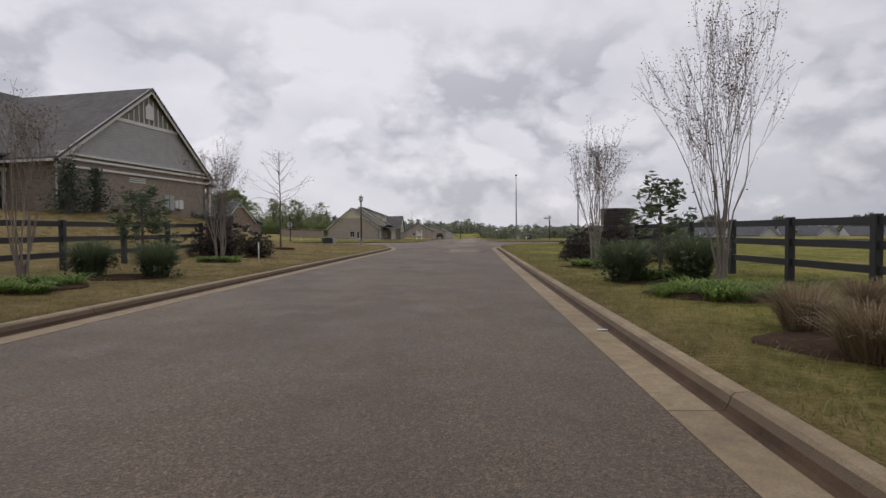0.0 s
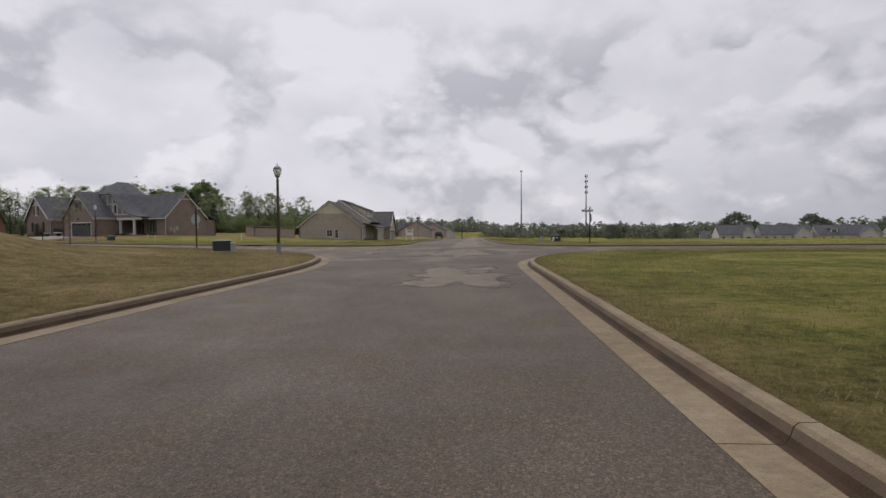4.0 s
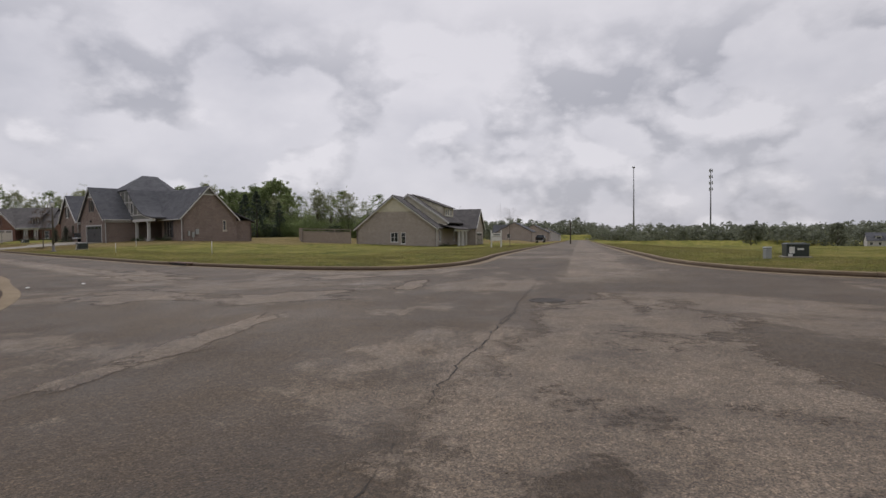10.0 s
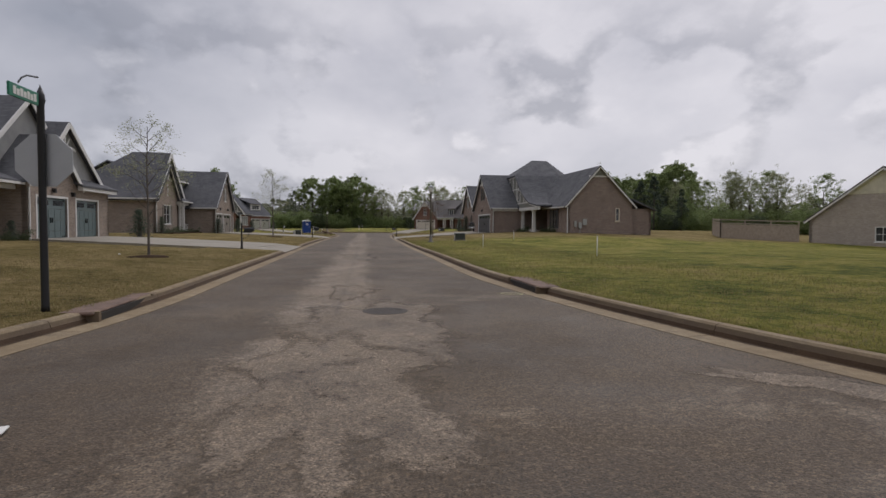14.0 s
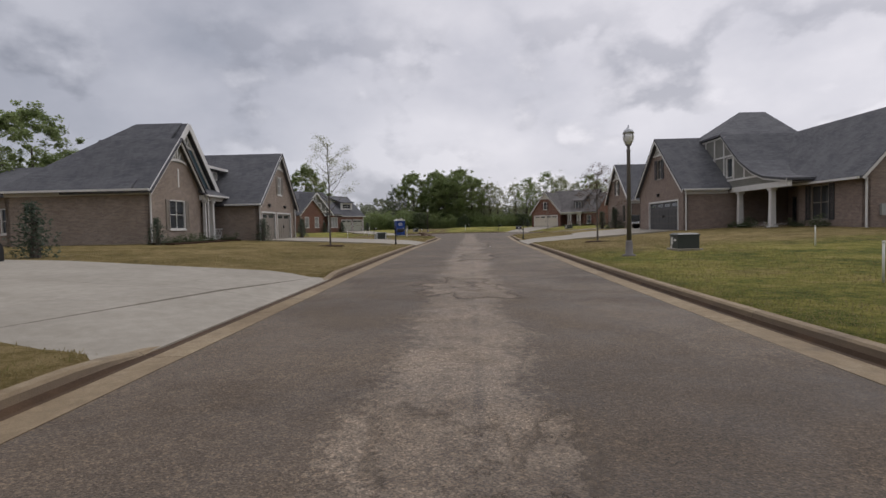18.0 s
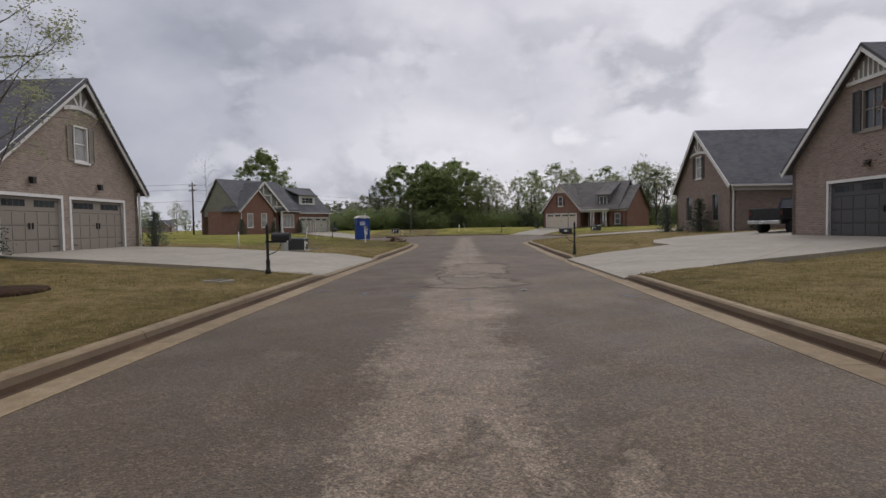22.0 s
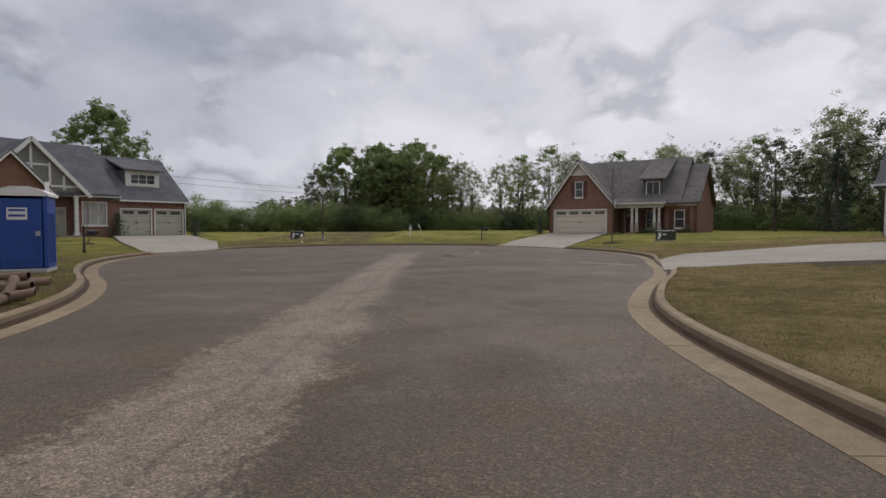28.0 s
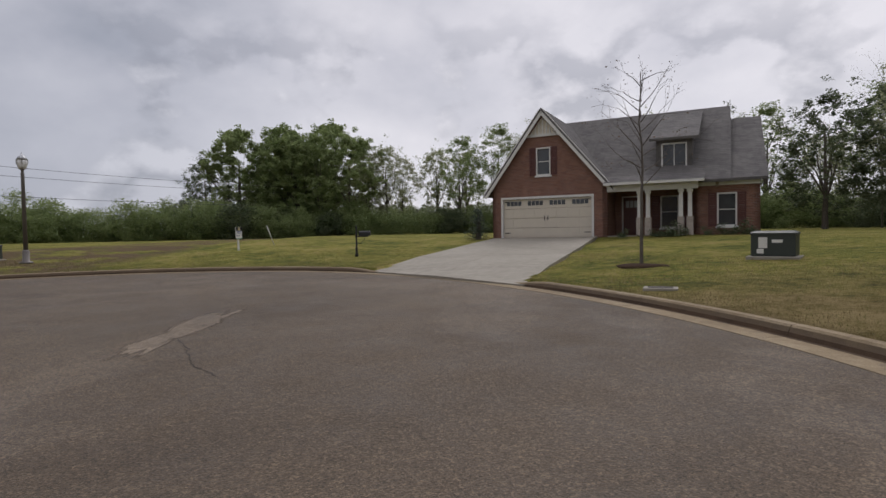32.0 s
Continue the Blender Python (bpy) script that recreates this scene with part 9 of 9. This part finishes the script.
def inlet(x, y, rz):
    e = thing("storm_inlet", x, y, 0, rz, "kerbside storm drain inlet with rusty stained concrete hood", "drain", "storm inlets")
    part("hood", Mesh().box(-1.15, 1.15, 0.0, 0.46, 0.105, 0.152, 0.02), INLETTOP, e)
    # solid dark box: its colour stands for the shade inside the opening
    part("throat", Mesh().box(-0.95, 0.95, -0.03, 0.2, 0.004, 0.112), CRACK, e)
    for a in (-1.08, 1.0):
        part("cheek", Mesh().box(a, a + 0.08, -0.05, 0.4, 0.0, 0.15), KERB, e)


ix, iy = XY(46.6, left_n(46.6) - 0.06)
inlet(ix, iy, 150)
ix, iy = XY(48.9, right_n(48.9) + 0.2)
inlet(ix, iy, -31)
for x, y in ((-60.4, 86.1), (-98.8, 129.9), (-75.6, 92.6)):
    e = thing("meter_cover", x, y, ground_at(x, y) + 0.01, 30, "small square meter cover flush with the grass", "cover", "meter covers")
    part("frame", Mesh().box(-0.3, 0.3, -0.2, 0.2, -0.08, 0.03, 0.01), SLAB, e)
    part("lid", Mesh().box(-0.22, 0.22, -0.12, 0.12, 0.03, 0.037), IRON, e)

CRACKS = [
    [(-7.02, 56.23), (-6.70, 56.45), (-6.46, 56.75), (-6.41, 57.35), (-6.34, 58.43), (-6.26, 59.26), (-6.11, 60.23), (-5.98, 61.54), (-5.66, 62.97), (-5.25, 64.83), (-5.10, 66.35)],
    [(-9.10, 60.26), (-8.00, 59.68), (-7.30, 59.25), (-6.72, 58.97), (-6.29, 58.79)],
    [(-5.90, 60.46), (-5.05, 59.89), (-4.42, 59.51), (-3.97, 59.36), (-3.47, 59.25), (-3.04, 59.24)],
    [(-11.22, 58.01), (-10.43, 58.88), (-9.38, 60.09), (-8.52, 61.85), (-7.71, 63.25), (-6.62, 62.28), (-5.98, 61.54)],
    [(-1.81, 41.88), (-0.90, 41.63), (0.14, 42.03), (1.15, 41.46), (1.87, 41.69), (2.74, 41.41), (3.55, 41.51)],
    [(-0.20, 41.43), (0.53, 41.67), (1.01, 41.53), (1.35, 41.96), (2.14, 42.00), (2.57, 41.66)],
    [(-47.93, 81.58), (-47.53, 82.09), (-47.14, 82.41), (-46.50, 82.78), (-46.13, 83.55), (-45.61, 84.01), (-45.29, 84.54), (-44.95, 85.04), (-44.97, 85.69), (-44.74, 86.24)],
    [(-76.62, 99.20), (-76.05, 100.01), (-75.18, 101.24), (-74.56, 101.79), (-74.11, 102.54), (-73.83, 103.36), (-73.20, 105.02)],
    [(-75.21, 101.18), (-74.06, 101.30), (-73.86, 101.85), (-74.05, 102.50)],
    [(-101.49, 122.13), (-100.40, 122.14), (-98.99, 122.10), (-98.48, 122.13)],
    [(-91.54, 113.96), (-92.78, 114.51), (-93.70, 115.18)],
    [(-0.57, 47.48), (-0.76, 48.34), (-0.53, 49.29), (0.01, 49.79), (-0.04, 51.83), (0.15, 53.83), (0.49, 56.86)],
    [(-0.76, 48.34), (-1.43, 48.65), (-2.26, 48.75)],
    [(0.29, 54.95), (0.43, 56.80), (0.61, 60.08), (0.91, 66.18)],
]


def cracks():
    """Narrow open cracks in the asphalt, as flat dark slivers with ragged sides, their inner shade painted."""
    rng = np.random.default_rng(19)
    vs, fs = [], []
    lines = list(CRACKS)
    for y in (12.5, 55.0, 74.0):
        lines.append([(-4.8 + 0.0515 * y + 7.6 * k / 6, y + 0.15 * rng.normal()) for k in range(7)])
    for s in (62, 74, 113):
        lines.append([XY(s + 0.2 * rng.normal(), left_n(s) + 0.6 + 7.0 * k / 7) for k in range(8)])
    for line in lines:
        p = resample(np.array(line), 0.09)
        q = p + np.cumsum(rng.normal(size=p.shape) * 0.018, 0) * 0.7 + rng.normal(size=p.shape) * 0.012
        d = np.gradient(q, axis=0)
        d /= np.hypot(d[:, 0], d[:, 1])[:, None] + 1e-9
        w = (0.003 + 0.009 * rng.random(len(q)) ** 1.5)[:, None]
        n = np.stack([-d[:, 1], d[:, 0]], 1) * w
        o = len(vs)
        for a, b in zip(q - n, q + n):
            za = float(street_z(a[0], a[1])) + 0.004
            vs += [(a[0], a[1], za), (b[0], b[1], za)]
        fs += [(o + 2 * i, o + 2 * i + 1, o + 2 * i + 3, o + 2 * i + 2) for i in range(len(q) - 1)]
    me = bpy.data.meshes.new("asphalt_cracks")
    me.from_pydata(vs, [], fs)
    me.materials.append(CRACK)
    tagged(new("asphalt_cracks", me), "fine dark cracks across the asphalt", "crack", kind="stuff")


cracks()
BLUEMARK, YELMARK = plain("blue_marking_paint", (0.10, 0.125, 0.20), 0.8, 0, 0.45, 20.0), plain("yellow_marking_paint", (0.36, 0.33, 0.17), 0.8, 0, 0.35, 20.0)
for x, y, a, mat in ((-56.96, 89.15, 30, BLUEMARK), (-57.9, 88.57, 140, BLUEMARK), (-55.96, 89.81, 60, BLUEMARK), (-54.55, 92.49, 10, BLUEMARK), (-58.96, 87.98, 100, BLUEMARK)):
    e = part("paint_mark", Mesh().box(-0.14, 0.14, -0.03, 0.03, 0.0, 0.004), mat)
    e.matrix_basis = pose(x, y, 0.002, 0, 0, a)
    tagged(e, "faded blue utility marking sprayed on the asphalt", "marking", "utility markings")
for x, y in ((-15.45, 68.95),):
    m = Mesh()
    for r in (0.24,):
        m.rings([[(k * math.cos(2 * math.pi * j / 20), k * 0.8 * math.sin(2 * math.pi * j / 20), z) for j in range(20)] for k, z in ((r, 0.013), (r, 0.015), (r - 0.03, 0.015), (r - 0.03, 0.013))], False)
    m.box(-0.3, 0.34, -0.012, 0.016, 0.0115, 0.0145)
    e = part("paint_mark", m, YELMARK)
    e.matrix_basis = pose(x, y, 0.0, 0, 0, 30)
    tagged(e, "yellow survey circle sprayed by the gutter", "marking", "utility markings")
for x, y, r in ((-81.2, 99.5, 0.55), (-90.2, 97.5, 0.9)):
    z = ground_at(x, y)
    m = Mesh()
    m.rings([[(x + r * k * (1 + 0.25 * math.sin(2 * a + x)) * math.cos(a), y + 0.45 * r * k * math.sin(a), z + h) for a in [2 * math.pi * j / 24 for j in range(24)]] for k, h in ((1.0, -0.1), (1.0, 0.02))])
    tagged(part("puddle", m, WATERM), "shallow muddy puddle in the wheel rut", "puddle", "puddles", "structure")
for x, y in ((2.1, 7.2), (-12.4, 60.9), (-56.4, 91.5), (-12.9, 59.6), (4.6, 6.7), (-30.2, 64.4)):
    e = part("litter_scrap", Mesh().box(-0.06, 0.06, -0.04, 0.04, 0, 0.015, 0.004), WHITEP)
    e.matrix_basis = pose(x, y, ground_at(x, y) + 0.01, 4, 6, 60 * x)
    tagged(e, "small scrap of white litter on the ground", "litter", "litter")


def worn_patch(x, y, length, wide, turn):
    """Where the binder has gone and the pale stone shows: a thin sheet with a crumbled edge."""
    n = max(40, int((length + wide) * 8))
    c, q = math.cos(radians(turn)), math.sin(radians(turn))
    vs, rim, z = [(x, y)], [1.0], 0.003 + 0.0006 * (len(bpy.data.meshes) % 7)
    for k in (0.35, 0.7, 1.0, 1.0):
        grow_by = 0.0 if k < 1 or len(rim) < 1 + 3 * n else 0.55
        for i in range(n):
            a = 2 * math.pi * i / n
            u, v = math.cos(a), math.sin(a)
            e = k / (abs(u) ** 5 + abs(v) ** 5) ** 0.2 * (0.86 + 0.5 * noise.noise((2.2 * u + x, 2.2 * v + y, 4)))
            u, v = u * e * length / 2, v * e * wide / 2
            d = math.hypot(u, v) + 1e-6
            u, v = u + u / d * grow_by * min(1, wide), v + v / d * grow_by * min(1, wide)
            vs.append((x + c * u - q * v, y + q * u + c * v))
            rim.append(0.0 if grow_by else 1.0 - 0.45 * (k == 1.0))
    me = bpy.data.meshes.new("worn_patch")
    fs = [(0, i + 1, (i + 1) % n + 1) for i in range(n)]
    for r in range(3):
        o = 1 + r * n
        fs += [(o + i, o + n + i, o + n + (i + 1) % n, o + (i + 1) % n) for i in range(n)]
    me.from_pydata([(a, b, float(street_z(a, b)) + z) for a, b in vs], [], fs)
    me.attributes.new("wear", "FLOAT", "POINT").data.foreach_set("value", rim)
    me.materials.append(WORN)
    tagged(new("worn_patch", me), "pale worn patch of bare stone in the asphalt", "worn patch", "worn asphalt patches", "structure")


for spot in ((1.4, 37.6, 7.4, 3.5, 87), (2.1, 53.6, 11.6, 3.7, 84), (-8.4, 58.2, 3.5, 2.7, -28), (-4.9, 58.2, 3.7, 2.4, 25), (-5.7, 63.6, 3.4, 1.5, 55), (-2.6, 61.6, 2.9, 0.65, 95), (-3.5, 53.2, 5.4, 0.6, 93),
             (5.0, 51.6, 3.9, 0.7, -72), (-90.6, 120.3, 3.0, 1.1, 14), (-94.0, 118.25, 1.5, 0.12, 149), (-90.6, 115.7, 0.55, 0.35, 10), (-101.6, 122.4, 4.6, 0.6, 146), (-106.5, 117.5, 2.4, 0.8, 20),
             (-14.2, 64.9, 4.6, 2.2, 148), (-12.2, 63.1, 4.2, 1.9, 152), (-17.8, 66.6, 3.2, 0.8, 149), (-9.4, 66.4, 2.6, 0.7, 20), (-62.0, 93.9, 5.0, 2.4, 149), (-58.4, 91.6, 3.0, 2.0, 149), (-47.6, 85.0, 6.0, 1.7, 149), (-38.0, 78.6, 4.4, 1.9, 149), (-29.0, 73.4, 5.2, 1.5, 149),
             (-94.2, 108.4, 1.7, 0.3, 25)):
    worn_patch(*spot)


# ---------- lawn blades along the verges ----------
def lawn_blades():
    rng = np.random.default_rng(23)
    for name, mat, test, n in (("green_grass_blades", BLADE, True, 400000), ("dormant_grass_blades", BLADE_TAN, False, 330000)):
        P = []
        for line in (WEST, EASTS, EASTN):
            p = resample(line, 0.3)
            p = p[(p[:, 1] > -3) & (p[:, 1] < 134) & (p[:, 0] < 24)]
            d = np.gradient(p, axis=0)
            d /= np.hypot(d[:, 0], d[:, 1])[:, None] + 1e-9
            P.append(np.c_[p, -d[:, 1], d[:, 0]])
        P = np.concatenate(P)
        P = P[rng.integers(0, len(P), n * 2)]
        r = 0.2 + 6.5 * rng.random(n * 2) ** 1.9
        x, y = P[:, 0] + P[:, 2] * r + 0.2 * rng.normal(size=n * 2), P[:, 1] + P[:, 3] * r + 0.2 * rng.normal(size=n * 2)
        s, nn = -0.866 * x + 0.5 * y, 0.5 * x + 0.866 * y
        green = (x > 2 + 0.05 * y) | ((s < 84) & (nn > 50)) | ((s > 114) & (nn < 49)) | (s > 158)
        green ^= rng.random(n * 2) < 0.12
        ok = (green == test) & ~in_drive(x, y) & (r > 0.19)
        x, y, r = x[ok][:n], y[ok][:n], r[ok][:n]
        d = kerb_dist(x, y)
        on = (inside(POLY_W, x, y) | inside(POLY_ES, x, y) | inside(POLY_EN, x, y)) & (d > 0.18)
        x, y, d = x[on], y[on], d[on]
        z = lawn_z(x, y, d) - 0.01
        k = len(x)
        h = (0.020 + 0.045 * rng.random(k) ** 2) * (1.3 if test else 0.9)
        a = rng.random(k) * 6.28
        w = 0.004 + 0.006 * rng.random(k)
        dx, dy = np.cos(a), np.sin(a)
        lean = (0.3 + 0.8 * rng.random(k)) * h
        b = np.stack([x, y, z], 1)
        sd = np.stack([-dy * w, dx * w, np.zeros(k)], 1)
        tip = b + np.stack([dx * lean, dy * lean, h], 1)
        v = np.stack([b - sd, b + sd, tip], 1).reshape(-1, 3)
        me = bpy.data.meshes.new(name)
        me.from_pydata(v.tolist(), [], np.arange(3 * k).reshape(-1, 3).tolist())
        me.materials.append(mat)
        tagged(new(name, me), "short lawn grass along the street verges" if test else "short dormant lawn grass along the verges", "grass", kind="stuff")


lawn_blades()
